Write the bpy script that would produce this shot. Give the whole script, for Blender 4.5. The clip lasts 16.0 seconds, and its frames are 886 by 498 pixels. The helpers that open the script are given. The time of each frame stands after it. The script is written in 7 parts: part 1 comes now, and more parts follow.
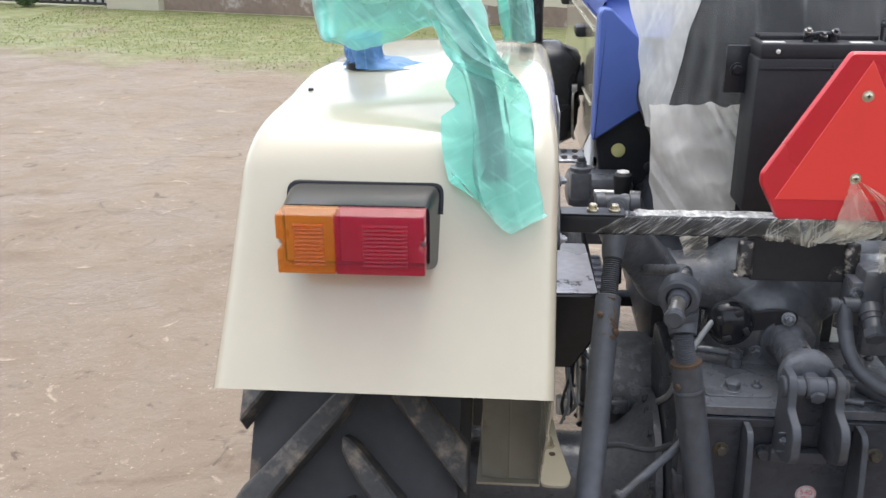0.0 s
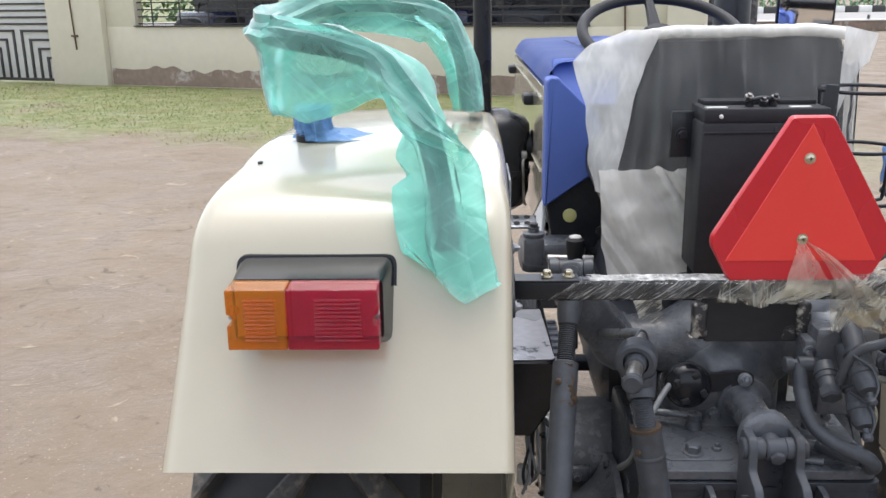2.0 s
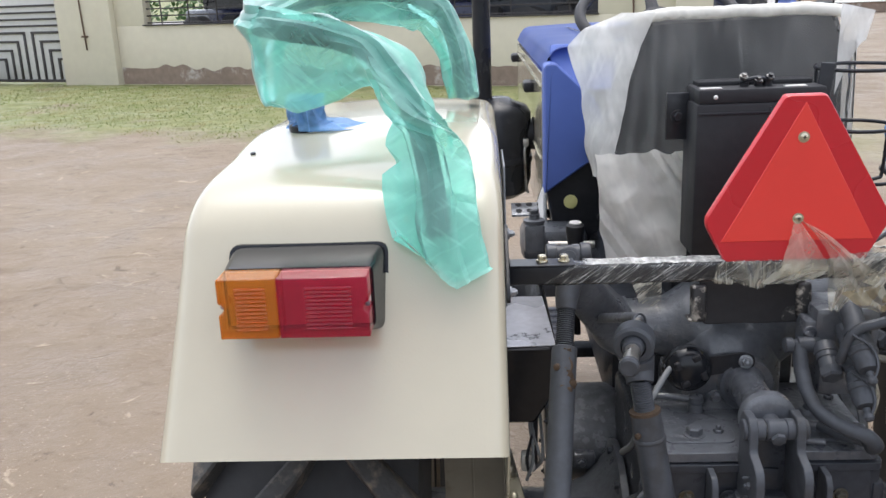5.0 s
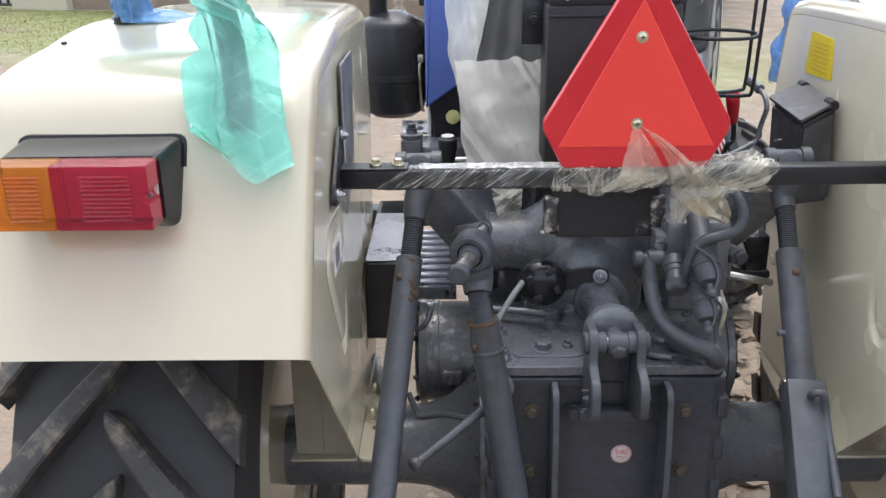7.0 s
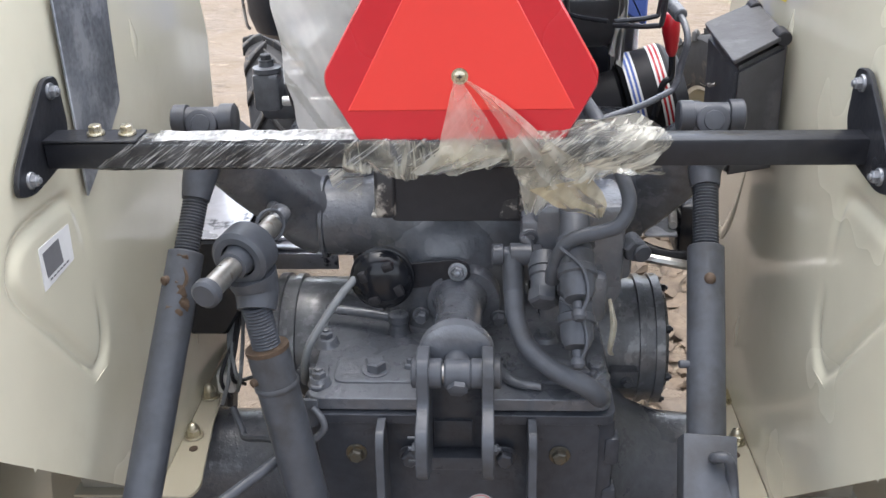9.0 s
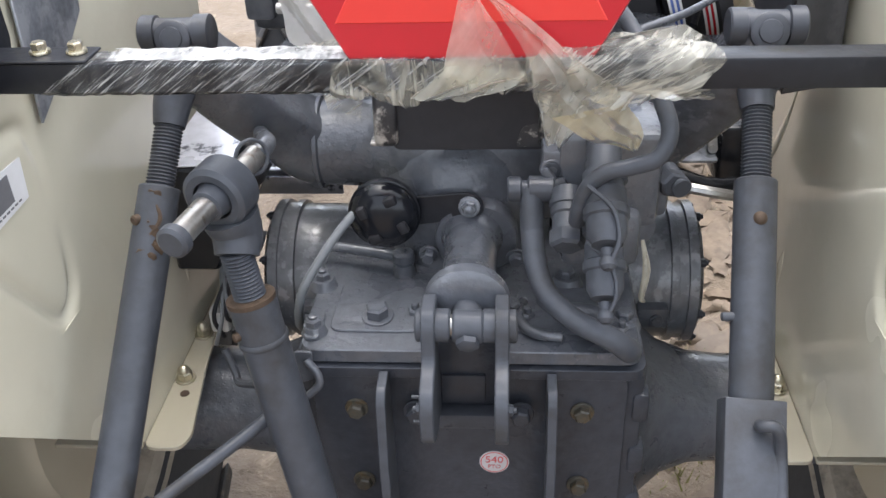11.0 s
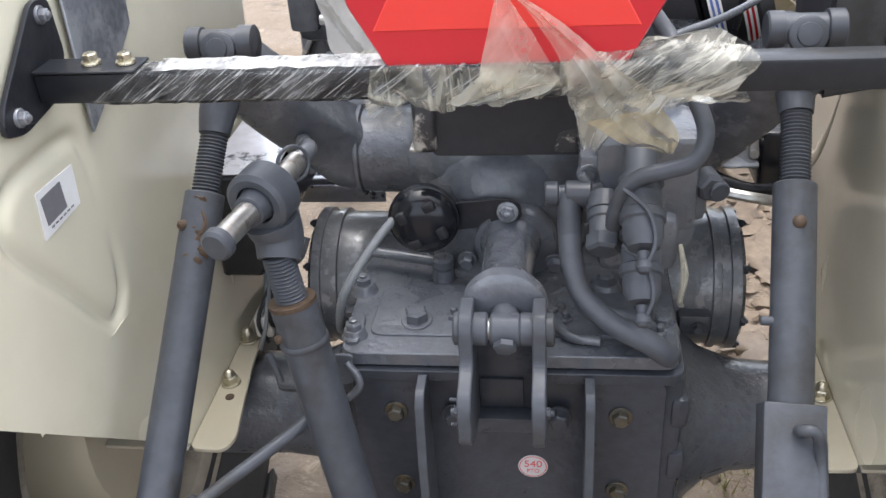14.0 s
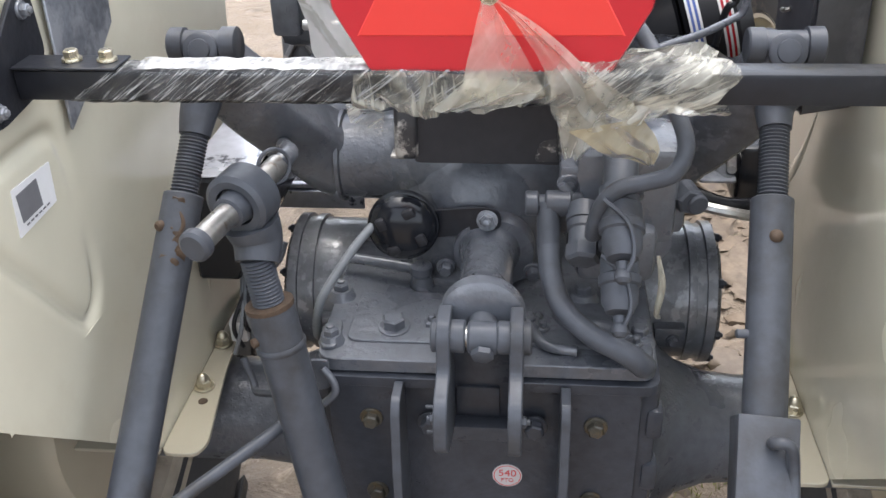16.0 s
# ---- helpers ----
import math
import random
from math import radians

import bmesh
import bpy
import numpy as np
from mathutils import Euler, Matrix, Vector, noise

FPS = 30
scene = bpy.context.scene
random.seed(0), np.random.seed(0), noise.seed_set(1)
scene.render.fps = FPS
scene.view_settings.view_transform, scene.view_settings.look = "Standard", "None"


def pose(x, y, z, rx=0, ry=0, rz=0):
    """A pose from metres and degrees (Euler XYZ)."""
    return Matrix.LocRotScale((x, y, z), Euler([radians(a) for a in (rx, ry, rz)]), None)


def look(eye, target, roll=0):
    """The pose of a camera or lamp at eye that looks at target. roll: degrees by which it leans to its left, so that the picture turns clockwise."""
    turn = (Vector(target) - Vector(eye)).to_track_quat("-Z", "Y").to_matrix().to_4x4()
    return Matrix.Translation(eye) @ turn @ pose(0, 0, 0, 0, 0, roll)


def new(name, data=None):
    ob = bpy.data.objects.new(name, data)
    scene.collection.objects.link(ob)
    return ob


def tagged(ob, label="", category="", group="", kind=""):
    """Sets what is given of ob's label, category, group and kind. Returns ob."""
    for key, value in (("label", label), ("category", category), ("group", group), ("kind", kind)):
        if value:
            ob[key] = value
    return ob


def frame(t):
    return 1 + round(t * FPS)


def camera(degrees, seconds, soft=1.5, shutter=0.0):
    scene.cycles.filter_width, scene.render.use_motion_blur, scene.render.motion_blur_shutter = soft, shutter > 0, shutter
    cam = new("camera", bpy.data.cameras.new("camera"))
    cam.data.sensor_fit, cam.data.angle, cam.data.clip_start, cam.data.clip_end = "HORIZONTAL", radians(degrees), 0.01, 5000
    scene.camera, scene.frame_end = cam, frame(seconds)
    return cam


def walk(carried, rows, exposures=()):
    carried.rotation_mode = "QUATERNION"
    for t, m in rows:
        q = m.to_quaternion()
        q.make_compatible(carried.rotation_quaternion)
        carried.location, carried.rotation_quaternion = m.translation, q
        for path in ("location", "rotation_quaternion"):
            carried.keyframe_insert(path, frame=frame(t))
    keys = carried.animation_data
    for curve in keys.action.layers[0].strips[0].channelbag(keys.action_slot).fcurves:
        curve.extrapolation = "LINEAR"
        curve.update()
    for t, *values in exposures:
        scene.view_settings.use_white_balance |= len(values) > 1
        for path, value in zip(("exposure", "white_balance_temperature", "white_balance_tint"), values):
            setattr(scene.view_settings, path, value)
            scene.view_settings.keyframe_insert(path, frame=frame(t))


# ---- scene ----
cam = camera(52.3, 16.0)
PATH = [
    (0, (0.079, 0.021, 1.513), (-0.084, 1.892, 0.825), -0.3),
    (0.5, (0.081, 0.029, 1.53), (-0.061, 1.943, 0.968), -0.2),
    (1, (0.076, 0.026, 1.529), (-0.035, 1.955, 1.01), -0.3),
    (1.5, (0.081, 0.029, 1.52), (0.014, 1.958, 0.996), -0.7),
    (2, (0.08, 0.036, 1.514), (0.015, 1.958, 0.965), -0.9),
    (2.5, (0.082, 0.037, 1.514), (0.021, 1.957, 0.959), -1.3),
    (3, (0.085, 0.038, 1.511), (0.025, 1.958, 0.955), -1.5),
    (3.5, (0.089, 0.039, 1.507), (0.032, 1.959, 0.949), -1.5),
    (4, (0.095, 0.04, 1.507), (0.037, 1.958, 0.945), -1.6),
    (6.3, (0.181, 0.024, 1.481), (0.036, 1.936, 0.914), -3.2),
    (6.5, (0.204, 0.03, 1.469), (0.077, 1.935, 0.875), -3.0),
    (7, (0.323, 0.076, 1.428), (0.297, 1.952, 0.736), -0.8),
    (7.5, (0.41, 0.238, 1.411), (0.458, 2.098, 0.678), 0.5),
    (8, (0.485, 0.364, 1.396), (0.547, 2.192, 0.588), 0.4),
    (8.5, (0.558, 0.446, 1.39), (0.537, 2.246, 0.518), -0.7),
    (9, (0.632, 0.518, 1.382), (0.528, 2.307, 0.495), -1.5),
    (9.2, (0.646, 0.538, 1.377), (0.517, 2.32, 0.478), -2.2),
    (11.3, (0.637, 0.665, 1.344), (0.478, 2.344, 0.268), -2.3),
    (11.5, (0.639, 0.663, 1.344), (0.441, 2.338, 0.269), -3.0),
    (12, (0.643, 0.664, 1.344), (0.417, 2.334, 0.268), -4.0),
    (12.5, (0.645, 0.663, 1.34), (0.42, 2.333, 0.263), -4.2),
    (13, (0.646, 0.658, 1.341), (0.418, 2.327, 0.263), -4.2),
    (13.5, (0.648, 0.649, 1.344), (0.402, 2.327, 0.283), -4.3),
    (14, (0.648, 0.647, 1.344), (0.397, 2.338, 0.305), -4.2),
    (14.5, (0.651, 0.646, 1.347), (0.38, 2.342, 0.321), -4.7),
    (15, (0.655, 0.656, 1.342), (0.443, 2.369, 0.332), -2.3),
    (15.5, (0.65, 0.651, 1.342), (0.447, 2.362, 0.326), -2.1),
    (16, (0.644, 0.645, 1.34), (0.446, 2.354, 0.319), -2.0),
]
EXPOSURES = ((0.0, 0.10), (1.0, -0.04), (4.0, -0.05), (6.5, 0.12), (7.5, 0.36), (8.5, 0.53), (16.0, 0.62))
SHIFT = pose(-0.588, 0, 0.125)
walk(cam, [(t, SHIFT @ look(eye, target, roll)) for t, eye, target, roll in PATH], EXPOSURES)

# ---- light: bright overcast sky ----
world = bpy.data.worlds.new("sky")
scene.world = world
world.use_nodes = True
wn = world.node_tree.nodes
sky = wn.new("ShaderNodeTexSky")
sky.sky_type, sky.sun_disc = "NISHITA", False
sky.sun_elevation, sky.sun_rotation = radians(80), radians(0)
sky.air_density, sky.dust_density = 1.0, 3.0
hsv = wn.new("ShaderNodeHueSaturation")
hsv.inputs["Saturation"].default_value = 0.40
world.node_tree.links.new(sky.outputs[0], hsv.inputs["Color"])
world.node_tree.links.new(hsv.outputs[0], wn["Background"].inputs["Color"])
wn["Background"].inputs["Strength"].default_value = 0.46
sun = new("sun", bpy.data.lights.new("sun", "SUN"))
sun.data.energy, sun.data.angle, sun.data.color = 0.6, radians(50), (0.965, 0.985, 1.0)
sun.matrix_world = look((0.0, 2.65, 15.0), (0, 0, 0))


# ---- materials ----
def mat(name, color, rough=0.5, metal=0.0, var=0.12, scale=30.0, bump=0.0, bscale=120.0, coat=0.0,
        stain=None, stain_scale=6.0, stain_cut=(0.55, 0.68), rough_var=0.12, drops=0.0, wet=None):
    """A painted, metal or plastic surface: two scales of tint, uneven gloss, fine relief, optional stains."""
    m = bpy.data.materials.new(name)
    m.use_nodes = True
    n, l = m.node_tree.nodes, m.node_tree.links
    b = n["Principled BSDF"]
    tc = n.new("ShaderNodeTexCoord")
    big, fine = n.new("ShaderNodeTexNoise"), n.new("ShaderNodeTexNoise")
    big.inputs["Scale"].default_value, fine.inputs["Scale"].default_value = scale * 0.25, scale * 3
    big.inputs["Detail"].default_value, fine.inputs["Detail"].default_value = 4, 5
    for t in (big, fine):
        l.new(tc.outputs["Object"], t.inputs["Vector"])
    add = n.new("ShaderNodeMath")
    l.new(big.outputs["Fac"], add.inputs[0])
    l.new(fine.outputs["Fac"], add.inputs[1])
    ramp = n.new("ShaderNodeMapRange")
    ramp.inputs["From Min"].default_value, ramp.inputs["From Max"].default_value = 0.6, 1.4
    ramp.inputs["To Min"].default_value, ramp.inputs["To Max"].default_value = 1 - var, 1 + var
    l.new(add.outputs[0], ramp.inputs["Value"])
    mul = n.new("ShaderNodeVectorMath")
    mul.operation = "MULTIPLY"
    mul.inputs[0].default_value = color[:3]
    l.new(ramp.outputs[0], mul.inputs[1])
    out = mul.outputs[0]
    if stain:
        sn = n.new("ShaderNodeTexNoise")
        sn.inputs["Scale"].default_value, sn.inputs["Detail"].default_value = stain_scale, 7
        sn.inputs["Roughness"].default_value = 0.65
        l.new(tc.outputs["Object"], sn.inputs["Vector"])
        sr = n.new("ShaderNodeMapRange")
        sr.inputs["From Min"].default_value, sr.inputs["From Max"].default_value = stain_cut
        l.new(sn.outputs["Fac"], sr.inputs["Value"])
        mx = n.new("ShaderNodeMix")
        mx.data_type = "RGBA"
        l.new(sr.outputs[0], mx.inputs["Factor"])
        l.new(out, mx.inputs[6])
        mx.inputs[7].default_value = (*stain, 1)
        out = mx.outputs[2]
    l.new(out, b.inputs["Base Color"])
    rr = n.new("ShaderNodeMapRange")
    rr.inputs["From Min"].default_value, rr.inputs["From Max"].default_value = 0.3, 0.7
    rr.inputs["To Min"].default_value, rr.inputs["To Max"].default_value = max(0.03, rough - rough_var), min(1, rough + rough_var)
    l.new(big.outputs["Fac"], rr.inputs["Value"])
    rough_out = rr.outputs[0]
    if stain and wet is not None:
        # the stained patches are standing water; a lighter stain colour adds its sheen
        wx = n.new("ShaderNodeMix")
        l.new(sr.outputs[0], wx.inputs["Factor"])
        l.new(rough_out, wx.inputs[2])
        wx.inputs[3].default_value = wet
        rough_out = wx.outputs[0]
    l.new(rough_out, b.inputs["Roughness"])
    b.inputs["Metallic"].default_value = metal
    b.inputs["Coat Weight"].default_value = coat
    b.inputs["Coat Roughness"].default_value = 0.08
    if bump:
        bn = n.new("ShaderNodeTexNoise")
        bn.inputs["Scale"].default_value, bn.inputs["Detail"].default_value = bscale, 3
        l.new(tc.outputs["Object"], bn.inputs["Vector"])
        bp = n.new("ShaderNodeBump")
        bp.inputs["Strength"].default_value, bp.inputs["Distance"].default_value = bump, 0.002
        l.new(bn.outputs["Fac"], bp.inputs["Height"])
        l.new(bp.outputs[0], b.inputs["Normal"])
        if drops:
            # rain beads in patches
            vo, pn = n.new("ShaderNodeTexVoronoi"), n.new("ShaderNodeTexNoise")
            vo.inputs["Scale"].default_value, pn.inputs["Scale"].default_value = 150, 14
            vr, pr = n.new("ShaderNodeMapRange"), n.new("ShaderNodeMapRange")
            for t, q, lo, hi in ((vo.outputs["Distance"], vr, 0.36, 0.0), (pn.outputs["Fac"], pr, 0.46, 0.60)):
                q.inputs["From Min"].default_value, q.inputs["From Max"].default_value = lo, hi
                l.new(t, q.inputs["Value"])
            for t in (vo, pn):
                l.new(tc.outputs["Object"], t.inputs["Vector"])
            mm = n.new("ShaderNodeMath")
            mm.operation = "MULTIPLY"
            l.new(vr.outputs[0], mm.inputs[0])
            l.new(pr.outputs[0], mm.inputs[1])
            b2 = n.new("ShaderNodeBump")
            b2.inputs["Strength"].default_value, b2.inputs["Distance"].default_value = drops, 0.002
            l.new(mm.outputs[0], b2.inputs["Height"])
            l.new(bp.outputs[0], b2.inputs["Normal"])
            l.new(b2.outputs[0], b.inputs["Normal"])
            l.new(b2.outputs[0], b.inputs["Coat Normal"])
    return m


def sheet(name, color, tint, clear, lines=(), cells=(), patch=None, rough=0.3, ior=1.3, relief=0.3, through_light=0.4):
    """Thin plastic film: clear ground tinted by the plastic, milky along its creases (cells) and stretch marks (lines)."""
    m = bpy.data.materials.new(name)
    m.use_nodes = True
    n, l = m.node_tree.nodes, m.node_tree.links
    n.remove(n["Principled BSDF"])
    tc = n.new("ShaderNodeTexCoord")

    def maths(op, a, b):
        x = n.new("ShaderNodeMath")
        x.operation = op
        for i, v in enumerate((a, b)):
            if isinstance(v, (int, float)):
                x.inputs[i].default_value = v
            else:
                l.new(v, x.inputs[i])
        return x.outputs[0]

    def mapped(v, a, b, lo, hi):
        r = n.new("ShaderNodeMapRange")
        for i, q in enumerate((a, b, lo, hi)):
            r.inputs[1 + i].default_value = q
        l.new(v, r.inputs["Value"])
        return r.outputs[0]

    def placed(turn, size):
        a, b = n.new("ShaderNodeMapping"), n.new("ShaderNodeMapping")
        a.inputs["Rotation"].default_value = (0, radians(turn), 0)
        b.inputs["Scale"].default_value = size
        l.new(tc.outputs["Object"], a.inputs["Vector"])
        l.new(a.outputs[0], b.inputs["Vector"])
        return b.outputs[0]

    def cloud(vec, scale, detail=3.0):
        t = n.new("ShaderNodeTexNoise")
        t.inputs["Scale"].default_value, t.inputs["Detail"].default_value = scale, detail
        l.new(vec, t.inputs["Vector"])
        return t.outputs["Fac"]

    milk, height = 1 - clear, None
    for turn, size, lo, hi, amount in lines:
        v = cloud(placed(turn, size), 1.0, 2.0)
        milk = maths("ADD", milk, mapped(v, lo, hi, 0.0, amount))
        height = v if height is None else maths("ADD", height, v)
    for turn, size, width, amount in cells:
        p = placed(turn, size)
        t = n.new("ShaderNodeTexNoise")
        t.inputs["Scale"].default_value, t.inputs["Detail"].default_value = 0.7, 2
        l.new(p, t.inputs["Vector"])
        add = n.new("ShaderNodeVectorMath")
        add.operation = "MULTIPLY_ADD"
        l.new(t.outputs["Color"], add.inputs[0])
        add.inputs[1].default_value = (1.1, 1.1, 1.1)
        l.new(p, add.inputs[2])
        edge = n.new("ShaderNodeTexVoronoi")
        edge.feature = "DISTANCE_TO_EDGE"
        edge.inputs["Scale"].default_value = 1.0
        l.new(add.outputs[0], edge.inputs["Vector"])
        milk = maths("ADD", milk, mapped(edge.outputs["Distance"], 0.0, width, amount, 0.0))
        fold = mapped(edge.outputs["Distance"], 0.0, 0.35, 0.0, 0.6)
        height = fold if height is None else maths("ADD", height, fold)
    if patch:
        milk = maths("ADD", milk, mapped(cloud(tc.outputs["Object"], patch[0], 5.0), 0.35, 0.65, -patch[1], patch[1]))
    cl = n.new("ShaderNodeClamp")
    l.new(milk, cl.inputs[0])
    tr, df, tl, gl = (n.new("ShaderNodeBsdf" + k) for k in ("Transparent", "Diffuse", "Translucent", "Glossy"))
    tr.inputs[0].default_value = (*tint, 1)
    df.inputs[0].default_value = tl.inputs[0].default_value = (*color, 1)
    gl.inputs["Roughness"].default_value = rough
    if height is not None:
        bp = n.new("ShaderNodeBump")
        bp.inputs["Strength"].default_value, bp.inputs["Distance"].default_value = relief, 0.01
        l.new(height, bp.inputs["Height"])
        for q in (df, tl, gl):
            l.new(bp.outputs[0], q.inputs["Normal"])
    m1, m2, m3 = (n.new("ShaderNodeMixShader") for _ in range(3))
    m1.inputs[0].default_value = through_light
    fr = n.new("ShaderNodeFresnel")
    fr.inputs[0].default_value = ior
    for mx, f, a, b in ((m1, None, df, tl), (m2, cl.outputs[0], tr, m1), (m3, fr.outputs[0], m2, gl)):
        if f is not None:
            l.new(f, mx.inputs[0])
        l.new(a.outputs[0], mx.inputs[1])
        l.new(b.outputs[0], mx.inputs[2])
    l.new(m3.outputs[0], n["Material Output"].inputs["Surface"])
    return m


def lens(name, color):
    m = mat(name, color, rough=0.12, var=0.05, rough_var=0.04, coat=1.0)
    b = m.node_tree.nodes["Principled BSDF"]
    b.inputs["Transmission Weight"].default_value = 0.35
    n, l = m.node_tree.nodes, m.node_tree.links
    tc = n.new("ShaderNodeTexCoord")
    bp = None
    for axis, sc in (("X", 62.0), ("Z", 40.0)):
        w = n.new("ShaderNodeTexWave")
        w.bands_direction = axis
        w.inputs["Scale"].default_value = sc
        l.new(tc.outputs["Object"], w.inputs["Vector"])
        q = n.new("ShaderNodeBump")
        q.inputs["Strength"].default_value, q.inputs["Distance"].default_value = 0.45, 0.001
        l.new(w.outputs["Fac"], q.inputs["Height"])
        if bp:
            l.new(bp.outputs[0], q.inputs["Normal"])
        bp = q
    l.new(bp.outputs[0], b.inputs["Normal"])
    # part of the daylight passes through the coloured plastic
    tr, mx = n.new("ShaderNodeBsdfTransparent"), n.new("ShaderNodeMixShader")
    tr.inputs[0].default_value = (*[min(1.0, 0.15 + c / max(color)) for c in color], 1)
    mx.inputs[0].default_value = 0.48
    l.new(b.outputs[0], mx.inputs[1])
    l.new(tr.outputs[0], mx.inputs[2])
    l.new(mx.outputs[0], n["Material Output"].inputs["Surface"])
    b.inputs["IOR"].default_value = 1.45
    return m


# The lighter flecks paint the sky's sheen on wet patches
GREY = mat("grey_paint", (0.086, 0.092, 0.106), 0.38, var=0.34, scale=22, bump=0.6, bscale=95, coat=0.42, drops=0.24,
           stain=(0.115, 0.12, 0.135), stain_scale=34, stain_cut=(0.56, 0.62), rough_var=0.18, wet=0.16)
ROD = mat("rod_grey_paint", (0.059, 0.064, 0.075), 0.42, var=0.25, scale=18, bump=0.14, bscale=140, coat=0.10, rough_var=0.14, drops=0.0,
          stain=(0.036, 0.035, 0.035), stain_scale=9, stain_cut=(0.52, 0.72))
# Grey paint darkened for shaded rear faces; also colours engine and parked machines
DARKGREY = mat("darkened_grey_casting", (0.042, 0.046, 0.056), 0.42, var=0.3, scale=20, bump=0.5, bscale=110, coat=0.12, rough_var=0.15, stain=(0.042, 0.046, 0.055), stain_scale=14, stain_cut=(0.58, 0.66), wet=0.14)
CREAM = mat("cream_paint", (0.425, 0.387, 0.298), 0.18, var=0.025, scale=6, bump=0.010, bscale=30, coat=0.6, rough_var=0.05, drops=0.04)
# Same cream paint, lightened to offset the shade between the mudguards
CREAMIN = mat("cream_paint_lightened", (0.665, 0.632, 0.50), 0.24, var=0.04, scale=6, bump=0.025, bscale=30, coat=0.75,
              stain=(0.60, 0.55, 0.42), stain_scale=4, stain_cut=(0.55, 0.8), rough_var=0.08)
BLACK = mat("black_paint", (0.017, 0.018, 0.022), 0.34, var=0.25, scale=20, bump=0.15, bscale=160, coat=0.08, stain=(0.028, 0.029, 0.034), stain_scale=18)
BOXB = mat("glossy_black_enamel", (0.010, 0.011, 0.014), 0.16, var=0.2, scale=20, bump=0.10, bscale=30, coat=0.12, rough_var=0.08)
BLACKP = mat("black_plastic", (0.021, 0.021, 0.024), 0.50, var=0.2, scale=20, bump=0.12, bscale=200)
RUBBER = mat("rubber", (0.022, 0.022, 0.024), 0.7, var=0.3, scale=12, bump=0.4, bscale=60, stain=(0.16, 0.125, 0.09), stain_scale=7, stain_cut=(0.6, 0.75))
MUD = mat("muddy_rubber", (0.034, 0.033, 0.033), 0.65, var=0.35, scale=25, bump=0.8, bscale=90, stain=(0.16, 0.13, 0.10), stain_scale=24, stain_cut=(0.52, 0.70))
RED = mat("red_plastic", (0.47, 0.012, 0.022), 0.32, var=0.05, scale=10, bump=0.02, coat=0.2)
ORANGE = mat("fluorescent_red", (0.66, 0.037, 0.029), 0.36, var=0.04, scale=6, bump=0.03, coat=0.2)
AMBER = lens("amber_lens", (0.55, 0.20, 0.012))
REDLENS = lens("red_lens", (0.34, 0.010, 0.05))
ZINC = mat("zinc_plate", (0.55, 0.50, 0.38), 0.32, 0.9, var=0.2, scale=60, bump=0.1)
STEEL = mat("bare_steel", (0.45, 0.44, 0.42), 0.35, 0.9, var=0.25, scale=50, bump=0.15, stain=(0.16, 0.10, 0.06), stain_scale=30)
GALV = mat("galvanised_strip", (0.17, 0.18, 0.20), 0.35, 0.4, var=0.45, scale=40, bump=0.15, stain=(0.30, 0.31, 0.33), stain_scale=20, stain_cut=(0.5, 0.60))
RUST = mat("rust", (0.066, 0.042, 0.026), 0.8, var=0.4, scale=60, bump=0.6)
BLUE = mat("blue_paint", (0.080, 0.135, 0.42), 0.50, var=0.06, scale=8, bump=0.02, rough_var=0.1)
NAVY = mat("navy_panel", (0.018, 0.024, 0.07), 0.3, var=0.1, coat=0.4)
# Sticker white, greyer than the other labels
STICKER = mat("greyed_sticker", (0.46, 0.45, 0.45), 0.5, var=0.08)
BOLTZ = mat("dulled_zinc_bolt", (0.066, 0.060, 0.047), 0.5, 0.1, var=0.4, scale=90, bump=0.3, stain=(0.10, 0.07, 0.035), stain_scale=60, stain_cut=(0.5, 0.62))
# Cream paint darkened: the shade under the mudguard is in its colour
SHADEP = mat("shaded_cream_sheet", (0.30, 0.28, 0.23), 0.6, var=0.12, scale=8, bump=0.1, stain=(0.18, 0.15, 0.12), stain_scale=7)
# Mud on the rim, with the inner dish's shadow also in the colour
DARKRIM = mat("muddy_shaded_rim", (0.27, 0.235, 0.19), 0.5, var=0.3, scale=10, bump=0.3, stain=(0.09, 0.075, 0.06), stain_scale=8)
WHITE = mat("white_label", (0.74, 0.74, 0.74), 0.5, var=0.05)
GREYINK = mat("grey_print", (0.16, 0.16, 0.17), 0.6)
DULLINK = mat("dull_print", (0.40, 0.30, 0.02), 0.5)
REDINK = mat("red_print", (0.5, 0.05, 0.05), 0.6)
YELLOW = mat("yellow_label", (0.72, 0.55, 0.02), 0.45, var=0.08)
PALEY = mat("pale_yellow_cap", (0.55, 0.52, 0.22), 0.5)
SEAT = mat("seat_vinyl", (0.032, 0.032, 0.036), 0.5, var=0.15, bump=0.06)
GREEN = sheet("green_film", (0.455, 0.86, 0.78), (0.68, 0.985, 0.935), 0.62, lines=((25, (10, 14, 60), 0.56, 0.72, 0.12), (-40, (14, 14, 90), 0.58, 0.70, 0.12)), patch=(9, 0.12), rough=0.35, ior=1.14, relief=0.08)
BLUEFILM = sheet("blue_film", (0.24, 0.44, 0.80), (0.45, 0.65, 0.95), 0.34, cells=((20, (20, 20, 10), 0.04, 0.25),), patch=(24, 0.16), rough=0.25, relief=0.5)
CLEAR = sheet("clear_film", (0.72, 0.72, 0.71), (0.97, 0.97, 0.96), 0.955, lines=((36, (10, 25, 620), 0.58, 0.67, 0.44), (28, (14, 25, 230), 0.57, 0.66, 0.22), (44, (18, 25, 900), 0.60, 0.68, 0.30)), patch=(30, 0.08), rough=0.16, ior=1.28, relief=0.04)
